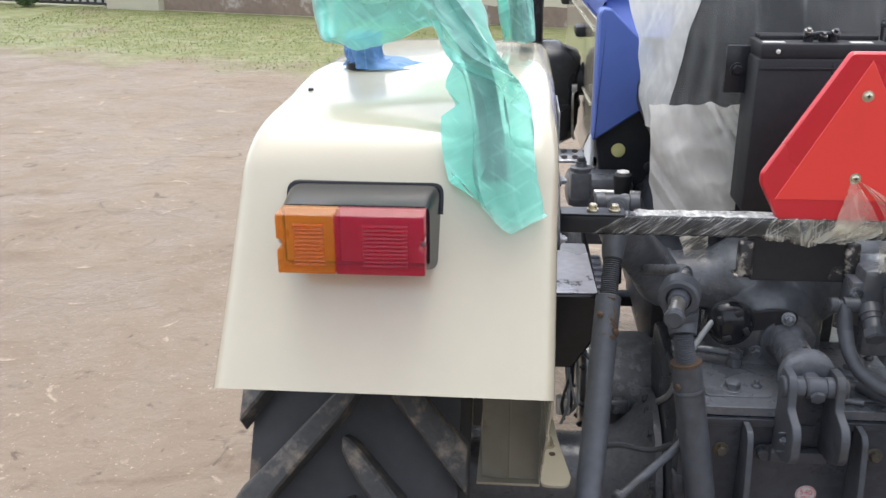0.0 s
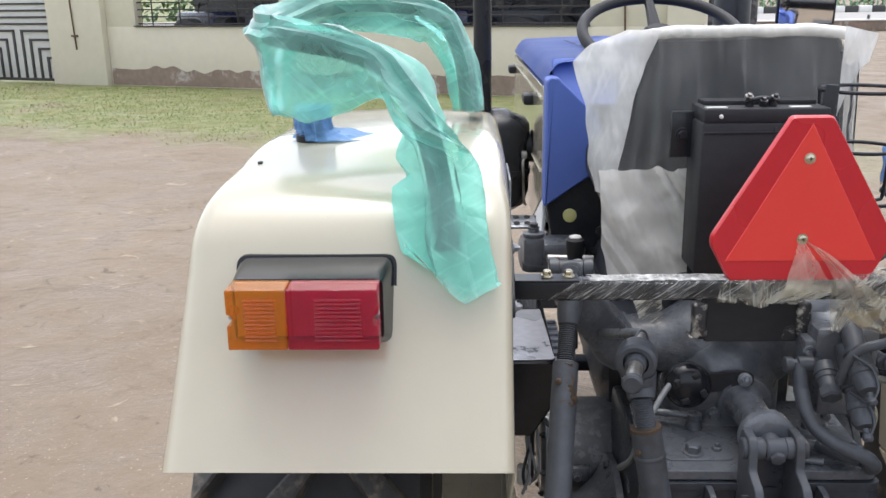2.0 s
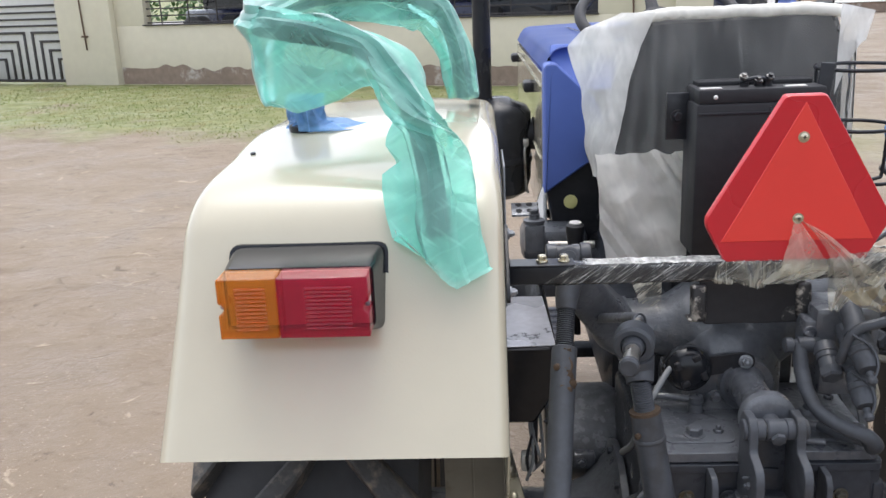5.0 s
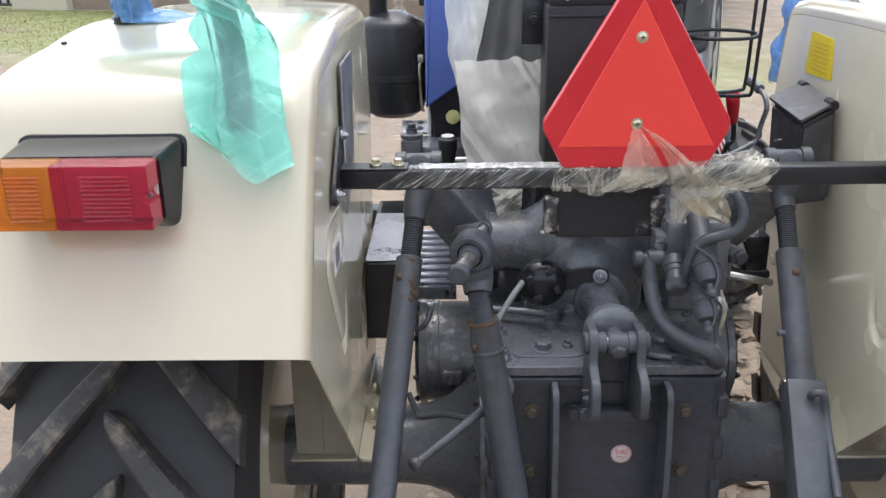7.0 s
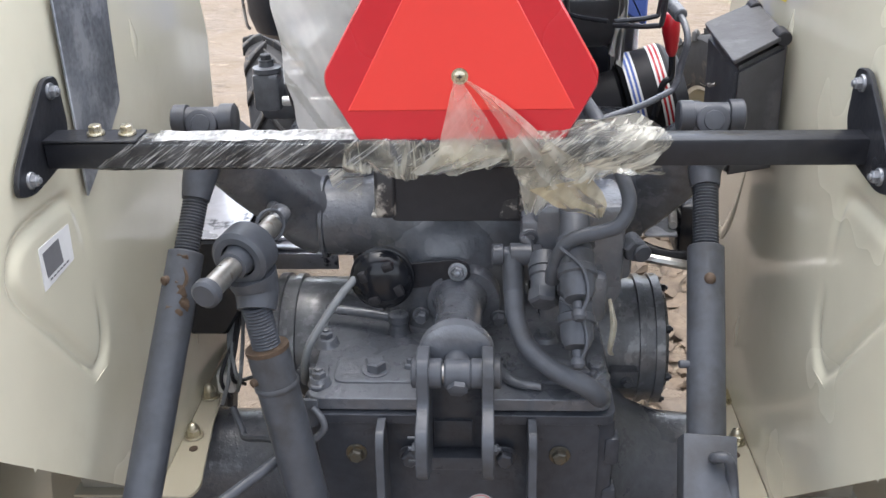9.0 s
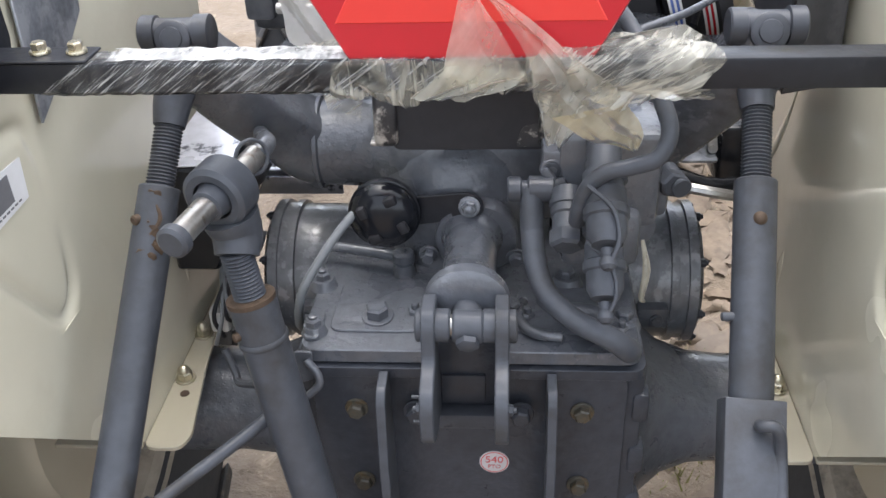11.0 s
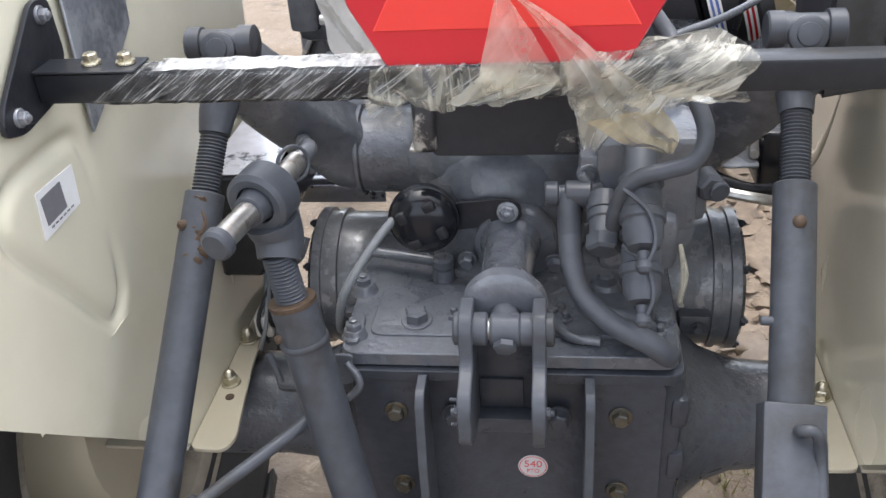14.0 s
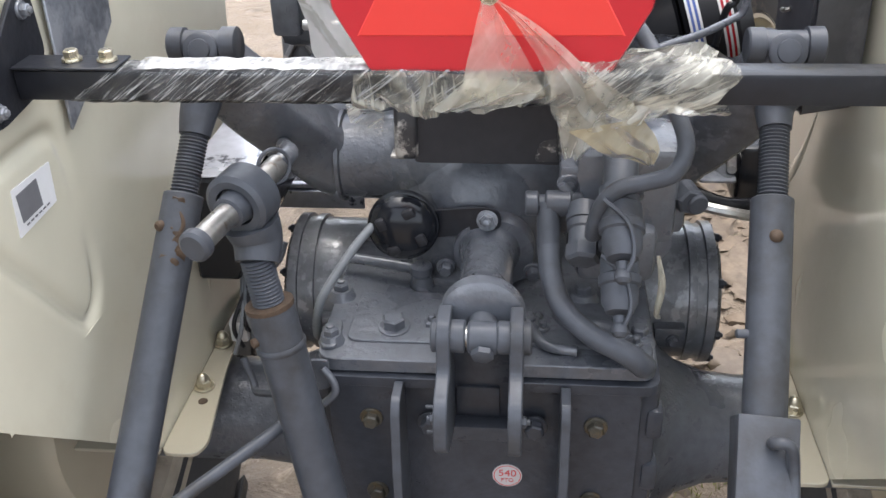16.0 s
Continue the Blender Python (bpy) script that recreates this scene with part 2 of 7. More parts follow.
BUNCH = sheet("bunched_film", (0.76, 0.73, 0.63), (0.97, 0.96, 0.93), 0.86, lines=((24, (12, 40, 150), 0.52, 0.64, 0.42), (36, (20, 60, 380), 0.55, 0.66, 0.34), (10, (30, 40, 60), 0.52, 0.66, 0.22)), patch=(26, 0.16), rough=0.28, ior=1.25, relief=0.06)
# Film on the bar's top, whitened to imitate the sky it reflects
TOPFILM = sheet("whitened_top_film", (0.80, 0.80, 0.79), (0.98, 0.98, 0.98), 0.64, lines=((0, (60, 18, 10), 0.44, 0.62, 0.42), (22, (160, 60, 10), 0.52, 0.64, 0.3)), patch=(30, 0.25), rough=0.3, ior=1.2, relief=0.06)
SEATFILM = sheet("milky_seat_film", (0.76, 0.75, 0.73), (0.97, 0.97, 0.96), 0.885, lines=((4, (60, 40, 2.2), 0.54, 0.78, 0.13), (-5, (26, 30, 5), 0.52, 0.80, 0.10)), cells=((10, (16, 9, 5), 0.02, 0.05),), patch=(8, 0.055), rough=0.35, ior=1.2, relief=0.05)
# Same film as on the seat; loose pieces whitened for scattered light
SEATSIDE = sheet("whitened_loose_film", (0.78, 0.77, 0.75), (0.97, 0.97, 0.96), 0.25, lines=((14, (34, 40, 5), 0.48, 0.72, 0.22), (-20, (60, 40, 9), 0.56, 0.70, 0.14)), patch=(11, 0.14), rough=0.4, ior=1.15, relief=0.08)
MILKY = sheet("white_seat_film", (0.82, 0.80, 0.75), (0.97, 0.96, 0.94), 0.24, lines=((20, (40, 40, 9), 0.48, 0.74, 0.18),), patch=(12, 0.14), rough=0.4, ior=1.15, relief=0.12, through_light=0.2)
FRINGE = sheet("soiled_fringe_film", (0.66, 0.63, 0.53), (0.96, 0.94, 0.88), 0.84, lines=((4, (170, 60, 9), 0.53, 0.64, 0.36), (-14, (80, 60, 8), 0.54, 0.66, 0.22)), patch=(30, 0.14), rough=0.3, ior=1.22, relief=0.07)
SCUFF = mat("scuffed_black_steel", (0.03, 0.03, 0.033), 0.4, 0.3, var=0.3, scale=40, bump=0.2, stain=(0.38, 0.36, 0.33), stain_scale=48, stain_cut=(0.50, 0.62))
YELLOWED = sheet("yellowed_film", (0.80, 0.765, 0.66), (0.97, 0.95, 0.88), 0.70, lines=((55, (9, 40, 90), 0.50, 0.74, 0.10), (62, (6, 40, 34), 0.50, 0.72, 0.12)), patch=(16, 0.12), rough=0.3, ior=1.22, relief=0.08)
STAINED = sheet("brown_stained_film", (0.62, 0.535, 0.37), (0.95, 0.90, 0.74), 0.58, lines=((50, (9, 40, 80), 0.48, 0.72, 0.14), (44, (14, 40, 200), 0.55, 0.70, 0.07)), patch=(14, 0.16), rough=0.35, ior=1.2, relief=0.08)
CABLE = mat("cable_grey", (0.16, 0.17, 0.18), 0.5, var=0.1, bump=0.2)
SHED = mat("dark_shed_wall", (0.075, 0.075, 0.083), 0.8, var=0.5, scale=5, stain=(0.20, 0.19, 0.19), stain_scale=2.4, stain_cut=(0.56, 0.62))
BACKWALL = mat("unseen_wall_grey", (0.20, 0.185, 0.165), 0.85, var=0.2, scale=2, bump=0.3, bscale=20, stain=(0.28, 0.26, 0.23), stain_scale=2)
WALLP = mat("wall_paint", (0.56, 0.515, 0.41), 0.75, var=0.06, scale=2, bump=0.2, bscale=40, stain=(0.52, 0.46, 0.36), stain_scale=0.9, stain_cut=(0.55, 0.8))
DAMP = mat("damp_plaster", (0.22, 0.165, 0.13), 0.9, var=0.25, scale=3, bump=0.5, bscale=20, stain=(0.42, 0.38, 0.34), stain_scale=3, stain_cut=(0.55, 0.66))
IRON = mat("painted_iron", (0.035, 0.03, 0.032), 0.5, var=0.2)
RUSTPIPE = mat("rusty_pipe", (0.10, 0.055, 0.035), 0.7, var=0.3)
ASPHALT = mat("asphalt", (0.30, 0.29, 0.28), 0.85, var=0.15, scale=2)
YELLOWIRON = mat("yellow_iron", (0.62, 0.46, 0.06), 0.5, var=0.1)
GREENIRON = mat("green_iron", (0.20, 0.34, 0.20), 0.5, var=0.1)
KERBW = mat("white_kerb", (0.72, 0.72, 0.70), 0.7, var=0.1)
KERBB = mat("black_kerb", (0.05, 0.05, 0.05), 0.7, var=0.2)
LEAF = mat("grass_green", (0.13, 0.18, 0.035), 0.7, var=0.35, scale=3, stain=(0.28, 0.23, 0.10), stain_scale=1.2, stain_cut=(0.45, 0.65))
BUSH = mat("bush_green", (0.05, 0.10, 0.03), 0.6, var=0.3, scale=5)
# Pale colour stands for the sky's sheen on wet tops
WETTOP = mat("wet_sheet_sky_sheen", (0.46, 0.47, 0.52), 0.24, 0.45, var=0.2, scale=18, bump=0.25, bscale=40, coat=0.5, stain=(0.045, 0.048, 0.065), stain_scale=13, stain_cut=(0.60, 0.64))
BOXGREY = mat("damp_dark_sheet", (0.050, 0.050, 0.056), 0.55, var=0.3, scale=14, bump=0.2, bscale=80, coat=0.05, stain=(0.085, 0.085, 0.092), stain_scale=16, stain_cut=(0.5, 0.62), drops=0.1)
# Same grey paint, paled and flecked to imitate sky reflected in the wet
CASING = mat("grey_casting_pale_sheen", (0.15, 0.158, 0.175), 0.45, var=0.4, scale=16, bump=0.5, bscale=90, coat=0.5, drops=0.1, stain=(0.27, 0.28, 0.30), stain_scale=38, stain_cut=(0.54, 0.58), rough_var=0.10, wet=0.09)
PVC = mat("pale_sheeting", (0.55, 0.54, 0.52), 0.6, var=0.1)

for m_ in (BLACKP, SEAT, DARKGREY, BLACK, ROD, BOXB):
    m_.node_tree.nodes["Principled BSDF"].inputs["Specular IOR Level"].default_value = 0.25

mir = bpy.data.materials.new("mirror_glass")
mir.use_nodes = True
MIRROR = mir
MIRROR.node_tree.nodes["Principled BSDF"].inputs["Metallic"].default_value = 1
MIRROR.node_tree.nodes["Principled BSDF"].inputs["Roughness"].default_value = 0.03
MIRROR.node_tree.nodes["Principled BSDF"].inputs["Base Color"].default_value = (0.85, 0.85, 0.85, 1)


def soil():
    """Damp sandy ground: pale dry crust, darker wet patches, tracks, and a green tint in the verge by the wall."""
    m = bpy.data.materials.new("sandy_soil")
    m.use_nodes = True
    n, l = m.node_tree.nodes, m.node_tree.links
    b = n["Principled BSDF"]
    tc = n.new("ShaderNodeTexCoord")

    def noise_at(scale, detail=6, dist=0.0):
        t = n.new("ShaderNodeTexNoise")
        t.inputs["Scale"].default_value, t.inputs["Detail"].default_value, t.inputs["Distortion"].default_value = scale, detail, dist
        t.inputs["Roughness"].default_value = 0.62
        l.new(tc.outputs["Object"], t.inputs["Vector"])
        return t.outputs["Fac"]

    def mapped(v, a, c):
        r = n.new("ShaderNodeMapRange")
        r.inputs["From Min"].default_value, r.inputs["From Max"].default_value = a, c
        l.new(v, r.inputs["Value"])
        return r.outputs[0]

    def blend(f, a, c):
        x = n.new("ShaderNodeMix")
        x.data_type = "RGBA"
        l.new(f, x.inputs["Factor"])
        for s, v in ((6, a), (7, c)):
            if isinstance(v, tuple):
                x.inputs[s].default_value = (*v, 1)
            else:
                l.new(v, x.inputs[s])
        return x.outputs[2]
    fine, mid, wide = noise_at(9, 8), noise_at(1.6, 6, 0.6), noise_at(0.35, 4)
    c = blend(mapped(wide, 0.35, 0.65), (0.170, 0.129, 0.092), (0.215, 0.169, 0.124))
    c = blend(mapped(mid, 0.48, 0.66), c, (0.155, 0.114, 0.078))
    c = blend(mapped(fine, 0.58, 0.75), c, (0.14, 0.10, 0.068))
    c = blend(mapped(noise_at(60, 3), 0.62, 0.75), c, (0.38, 0.31, 0.23))
    # long dark wheel smears
    smear = n.new("ShaderNodeMapping")
    smear.inputs["Scale"].default_value = (1.1, 2.6, 1)
    smear.inputs["Rotation"].default_value = (0, 0, 0.12)
    l.new(tc.outputs["Object"], smear.inputs["Vector"])
    st = n.new("ShaderNodeTexNoise")
    st.inputs["Scale"].default_value, st.inputs["Detail"].default_value, st.inputs["Distortion"].default_value = 1.0, 8, 0.5
    st.inputs["Roughness"].default_value = 0.7
    l.new(smear.outputs[0], st.inputs["Vector"])
    c = blend(mapped(st.outputs["Fac"], 0.54, 0.72), c, (0.135, 0.096, 0.064))
    # trodden dents, dark in the hollows and pale on the rises
    dents = noise_at(5.5, 5, 1.2)
    c = blend(mapped(dents, 0.62, 0.70), c, (0.105, 0.076, 0.052))
    c = blend(mapped(dents, 0.36, 0.28), c, (0.33, 0.27, 0.20))
    # turf takes over towards the boundary wall
    sep = n.new("ShaderNodeSeparateXYZ")
    l.new(tc.outputs["Object"], sep.inputs[0])

    def maths(op, a, k):
        x = n.new("ShaderNodeMath")
        x.operation = op
        for i, v in enumerate((a, k)):
            if isinstance(v, (int, float)):
                x.inputs[i].default_value = v
            else:
                l.new(v, x.inputs[i])
        return x.outputs[0]
    dist = maths("ADD", maths("MULTIPLY", maths("ADD", sep.outputs[0], 8.05), 0.342), maths("MULTIPLY", maths("SUBTRACT", sep.outputs[1], 19.05), 0.940))
    ragged = maths("ADD", dist, maths("MULTIPLY", maths("SUBTRACT", noise_at(0.9, 8), 0.5), 3.4))
    patch = maths("MULTIPLY", mapped(ragged, -6.3, -5.0), maths("MULTIPLY", maths("SUBTRACT", 1.0, mapped(sep.outputs[0], 2.2, 4.5)), maths("SUBTRACT", 1.0, mapped(noise_at(0.55, 6), 0.58, 0.70))))
    turfc = blend(mapped(noise_at(5, 6), 0.35, 0.65), (0.115, 0.135, 0.042), (0.20, 0.20, 0.085))
    c = blend(patch, c, turfc)
    l.new(c, b.inputs["Base Color"])
    rg = n.new("ShaderNodeMapRange")
    rg.inputs["From Min"].default_value, rg.inputs["From Max"].default_value = 0.4, 0.62
    rg.inputs["To Min"].default_value, rg.inputs["To Max"].default_value = 0.9, 0.5
    l.new(mid, rg.inputs["Value"])
    l.new(rg.outputs[0], b.inputs["Roughness"])
    bp = n.new("ShaderNodeBump")
    bp.inputs["Strength"].default_value, bp.inputs["Distance"].default_value = 0.9, 0.03
    l.new(maths("ADD", fine, maths("MULTIPLY", dents, -1.2)), bp.inputs["Height"])
    l.new(bp.outputs[0], b.inputs["Normal"])
    return m


SOIL = soil()
CLOD = mat("wet_mud", (0.150, 0.112, 0.078), 0.7, var=0.35, scale=14, bump=1.0, bscale=34, stain=(0.09, 0.065, 0.045), stain_scale=11, stain_cut=(0.5, 0.64))


# ---- mesh tools ----
def part(name, bm, material, parent=None, label="", sharp=38):
    """Links a bmesh as one mesh object, smooth but for its sharp edges."""
    bmesh.ops.recalc_face_normals(bm, faces=bm.faces[:])
    for f in bm.faces:
        f.smooth = True
    lim = radians(sharp)
    for e in bm.edges:
        e.smooth = len(e.link_faces) != 2 or e.calc_face_angle(0) < lim
    me = bpy.data.meshes.new(name)
    bm.to_mesh(me)
    bm.free()
    me.materials.append(material)
    ob = new(name, me)
    if parent is not None:
        ob.parent = parent
        ob.matrix_parent_inverse = ROOTS.get(parent.name, Matrix())
    if label:
        ob["label"] = label
    return ob


ROOTS = {}


def root(name, x, y, z, label, category, **kw):
    ob = new(name)
    ob.location = (x, y, z)
    ob.empty_display_size = 0.05
    ROOTS[ob.name] = Matrix.Translation((-x, -y, -z))
    return tagged(ob, label, category, **kw)


def frame_of(axis):
    a = Vector(axis).normalized()
    u = a.orthogonal().normalized()
    return u, a.cross(u), a


def box(bm, c, s, bevel=0.0, m=None, seg=2):
    """A box of size s round c, with rounded edges; m turns it about c."""
    g = bmesh.ops.create_cube(bm, size=1.0)["verts"]
    for v in g:
        v.co = Vector((v.co.x * s[0], v.co.y * s[1], v.co.z * s[2]))
    es = list({e for v in g for e in v.link_edges})
    if bevel:
        r = bmesh.ops.bevel(bm, geom=es, offset=bevel, segments=seg, affect="EDGES", profile=0.5)
        g = list({v for f in r["faces"] for v in f.verts} | {v for v in g if v.is_valid})
    for v in g:
        v.co = Vector(c) + (m.to_3x3() @ v.co if m is not None else v.co)
    return bm


def ring_verts(bm, c, u, v, r, seg, r2=None):
    r2 = r if r2 is None else r2
    return [bm.verts.new(Vector(c) + u * (r * math.cos(2 * math.pi * i / seg)) + v * (r2 * math.sin(2 * math.pi * i / seg))) for i in range(seg)]


def bridge(bm, a, b):
    k = len(a)
    for i in range(k):
        bm.faces.new((a[i], a[(i + 1) % k], b[(i + 1) % k], b[i]))


def lathe(bm, base, axis, profile, seg=28, cap=True):
    """Rings of (distance along the axis, radius)."""
    u, v, a = frame_of(axis)
    rings = [ring_verts(bm, Vector(base) + a * d, u, v, max(r, 1e-4), seg) for d, r in profile]
    for p, q in zip(rings, rings[1:]):
        bridge(bm, p, q)
    if cap:
        bm.faces.new(rings[0][::-1])
        bm.faces.new(rings[-1])
    return bm


def cyl(bm, p, q, r, r2=None, seg=24, edge=0.0015):
    p, q = Vector(p), Vector(q)
    d = (q - p).length
    r2 = r if r2 is None else r2
    e = min(edge, d * 0.2, r * 0.4)
    return lathe(bm, p, q - p, [(0, r - e), (e, r), (d - e, r2), (d, r2 - e)], seg)


def smooth_path(pts, n=8):
    """A smooth line through the points."""
    P = [Vector(p) for p in pts]
    P = [P[0] * 2 - P[1]] + P + [P[-1] * 2 - P[-2]]
    out = []
    for i in range(1, len(P) - 2):
        a, b, c, d = P[i - 1:i + 3]
        for k in range(n):
            t = k / n
            out.append(0.5 * (2 * b + (c - a) * t + (2 * a - 5 * b + 4 * c - d) * t * t + (3 * b - a - 3 * c + d) * t ** 3))
    return out + [P[-2]]


def tube(bm, pts, r, seg=14, n=8, radii=None):
    """A round bar along a smooth line."""
    L = smooth_path(pts, n) if n else [Vector(p) for p in pts]
    u = None
    rings = []
    for i, p in enumerate(L):
        d = (L[min(i + 1, len(L) - 1)] - L[max(i - 1, 0)]).normalized()
        u = (d.orthogonal() if u is None else u - d * u.dot(d)).normalized()
        k = i / max(1, len(L) - 1)
        rr = r if radii is None else float(np.interp(k, np.linspace(0, 1, len(radii)), radii))
        rings.append(ring_verts(bm, p, u, d.cross(u), rr, seg))
    for a, b in zip(rings, rings[1:]):
        bridge(bm, a, b)
    bm.faces.new(rings[0][::-1])
    bm.faces.new(rings[-1])
    return bm


def plate(bm, pts, thick, bevel=0.0015, along=None):
    """A flat plate: the outline in space, made thick along its normal."""
    vs = [bm.verts.new(p) for p in pts]
    f = bm.faces.new(vs)
    f.normal_update()
    nrm = Vector(along).normalized() if along else f.normal.copy()
    g = bmesh.ops.extrude_face_region(bm, geom=[f])["geom"]
    top = [e for e in g if isinstance(e, bmesh.types.BMVert)]
    for v in top:
        v.co += nrm * thick
    if bevel:
        es = list({e for v in top + [v for v in vs if v.is_valid] for e in v.link_edges})
        bmesh.ops.bevel(bm, geom=es, offset=bevel, segments=1, affect="EDGES")
    return bm


def rounded(pts, r, n=4):
    """The outline with its corners rounded."""
    out = []
    k = len(pts)
    for i in range(k):
        p, a, b = Vector(pts[i]), Vector(pts[i - 1]), Vector(pts[(i + 1) % k])
        da, db = (a - p), (b - p)
        ra = min(r, da.length * 0.45, db.length * 0.45)
        s, e = p + da.normalized() * ra, p + db.normalized() * ra
        for j in range(n + 1):
            t = j / n
            out.append(s * (1 - t) ** 2 + p * (2 * t * (1 - t)) + e * t * t)
    return out


def hex_bolt(bm, p, axis, af=0.019, h=0.010, washer=True, stud=0.0):
    """A hexagon head on its washer, on a surface at p, looking along the axis."""
    u, v, a = frame_of(axis)
    p = Vector(p)
    d = 0.0
    if washer:
        lathe(bm, p, a, [(0, af * 0.78), (0.0022, af * 0.78), (0.003, af * 0.74)], 20)
        d = 0.003
    R = af / math.sqrt(3)
    r0 = ring_verts(bm, p + a * d, u, v, R, 6)
    r1 = ring_verts(bm, p + a * (d + h * 0.82), u, v, R, 6)
    r2 = ring_verts(bm, p + a * (d + h), u, v, R * 0.8, 6)
    bridge(bm, r0, r1)
    bridge(bm, r1, r2)
    bm.faces.new(r2)
    bm.faces.new(r0[::-1])
    if stud:
        lathe(bm, p + a * (d + h), a, [(0, af * 0.3), (stud * 0.8, af * 0.3), (stud, af * 0.2)], 12)
    return bm


def thread(bm, p, q, r, pitch=0.004, seg=18):
    """A screwed bar: a line of ridges."""
    p, q = Vector(p), Vector(q)
    d = (q - p).length
    k = max(3, int(d / pitch))
    prof = []
    for i in range(k):
        prof += [(d * i / k, r * 0.86), (d * (i + 0.5) / k, r)]
    prof.append((d, r * 0.86))
    return lathe(bm, p, q - p, prof, seg)


def grid(bm, nu, nv, fn):
    """A sheet of nu by nv cells from fn(u, v)."""
    rows = [[bm.verts.new(fn(i / nu, j / nv)) for j in range(nv + 1)] for i in range(nu + 1)]
    for i in range(nu):
        for j in range(nv):
            bm.faces.new((rows[i][j], rows[i + 1][j], rows[i + 1][j + 1], rows[i][j + 1]))
    return bm


def crumple(p, amp, s=14.0, seed=0.0):
    q = Vector(p) * s + Vector((seed, seed * 1.7, seed * 0.6))
    return Vector((noise.noise(q), noise.noise(q + Vector((31, 7, 3))), noise.noise(q + Vector((5, 19, 43))))) * amp


def ridges(p, amp, s=20.0, seed=0.0):
    """Sharp-edged folds, as in thin film."""
    q = Vector(p) * s + Vector((seed, seed * 1.3, seed * 0.7))
    return amp * (0.6 - abs(noise.noise(q)) * 1.6 - 0.6 * abs(noise.noise(q * 2.3 + Vector((7, 1, 4)))))


def lerp_path(path, k):
    x = k * (len(path) - 1)
    i = min(int(x), len(path) - 2)
    return path[i].lerp(path[i + 1], x - i)


def bm_new():
    return bmesh.new()


# ---- ground and surroundings ----
G = -0.14
WALL0, WALLDIR = Vector((-8.05, 19.05, G)), radians(-20)
WU, WN = Vector((math.cos(WALLDIR), math.sin(WALLDIR), 0)), Vector((-math.sin(WALLDIR), math.cos(WALLDIR), 0))


def wp(u, n, z):
    """A point by the boundary wall: along it, behind it, up."""
    return WALL0 + WU * u + WN * n + Vector((0, 0, z))


def ground_height(x, y):
    p = Vector((x, y, 0))
    h = 0.020 * noise.noise(p * 1.1) + 0.012 * noise.noise(p * 3.7 + Vector((9, 2, 0)))
    near = max(0.0, 1 - ((x - 0.5) ** 2 + (y - 2.6) ** 2) ** 0.5 / 3.0)
    h += near * 0.030 * abs(noise.noise(Vector((x * 9, y * 5, 4)))) + near * 0.02 * noise.noise(p * 14)
    mud = max(0.0, 1 - (((x - 0.72) / 0.9) ** 2 + ((y - 3.1) / 1.3) ** 2) ** 0.5)
    h += min(1, mud * 2) * (0.075 * (0.45 - abs(noise.noise(Vector((x * 4.2, y * 6.0, 1))))) + 0.05 * (0.3 - abs(noise.noise(Vector((x * 9, y * 11, 7))))))
    fade = max(0.0, 1 - max(0.0, (x * x + y * y) ** 0.5 - 10) / 14)
    return h * fade - 0.012 + G


def spaced(lo, hi, fine_lo, fine_hi, step, grow=1.22):
    v, s = [fine_lo], step
    while v[0] > lo:
        s *= grow
        v.insert(0, v[0] - s)
    x = fine_lo
    while x < fine_hi:
        x += step
        v.append(x)
    s = step
    while v[-1] < hi:
        s *= grow
        v.append(v[-1] + s)
    return v


gx, gy = spaced(-400, 400, -2.2, 2.4, 0.045), spaced(-120, 500, 0.6, 5.2, 0.045)
gv = [(x, y, ground_height(x, y)) for x in gx for y in gy]
gf = [(i * len(gy) + j, (i + 1) * len(gy) + j, (i + 1) * len(gy) + j + 1, i * len(gy) + j + 1) for i in range(len(gx) - 1) for j in range(len(gy) - 1)]
gm = bpy.data.meshes.new("ground")
gm.from_pydata(gv, [], gf)
gm.polygons.foreach_set("use_smooth", [True] * len(gm.polygons))
gm.materials.append(SOIL)
ground = tagged(new("ground", gm), "damp sandy brown earth yard with wheel tracks", "ground", kind="structure")

# grass blades on the verge before the wall
def turf_at(u, v):
    s = -9 + 22 * u
    edge = -5.9 + 0.8 * noise.noise(Vector((s * 0.7, 1, 0))) + 0.4 * noise.noise(Vector((s * 2.3, 5, 0)))
    p = wp(s, edge * (1 - v), 0)
    p.z = ground_height(p.x, p.y)
    return p


rng = random.Random(4)
bv, bf = [], []
for _ in range(34000):
    s, k = rng.uniform(-9, 13), rng.random() ** 0.8
    p = turf_at((s + 9) / 22, k)
    if p.x > 3.2 or noise.noise(Vector((p.x * 0.6, p.y * 0.6, 3))) < -0.22:
        continue
    a, h = rng.uniform(0, math.pi), rng.uniform(0.012, 0.040)
    w = Vector((math.cos(a), math.sin(a), 0)) * rng.uniform(0.004, 0.009)
    i = len(bv)
    bv += [tuple(p - w), tuple(p + w), tuple(p + Vector((rng.uniform(-.03, .03), rng.uniform(-.03, .03), h)))]
    bf.append((i, i + 1, i + 2))
for _ in range(260):
    # sparse weeds in the churned soil by the axle
    c = Vector((rng.choice((0.42, 0.34, 0.5)) + rng.gauss(0, 0.03), rng.choice((2.25, 2.6)) + rng.gauss(0, 0.05), G))
    a, h = rng.uniform(0, math.pi), rng.uniform(0.02, 0.06)
    w = Vector((math.cos(a), math.sin(a), 0)) * 0.003
    i = len(bv)
    bv += [tuple(c - w), tuple(c + w), tuple(c + Vector((rng.uniform(-.03, .03), rng.uniform(-.03, .03), h)))]
    bf.append((i, i + 1, i + 2))
me = bpy.data.meshes.new("grass")
me.from_pydata(bv, [], bf)
me.materials.append(LEAF)
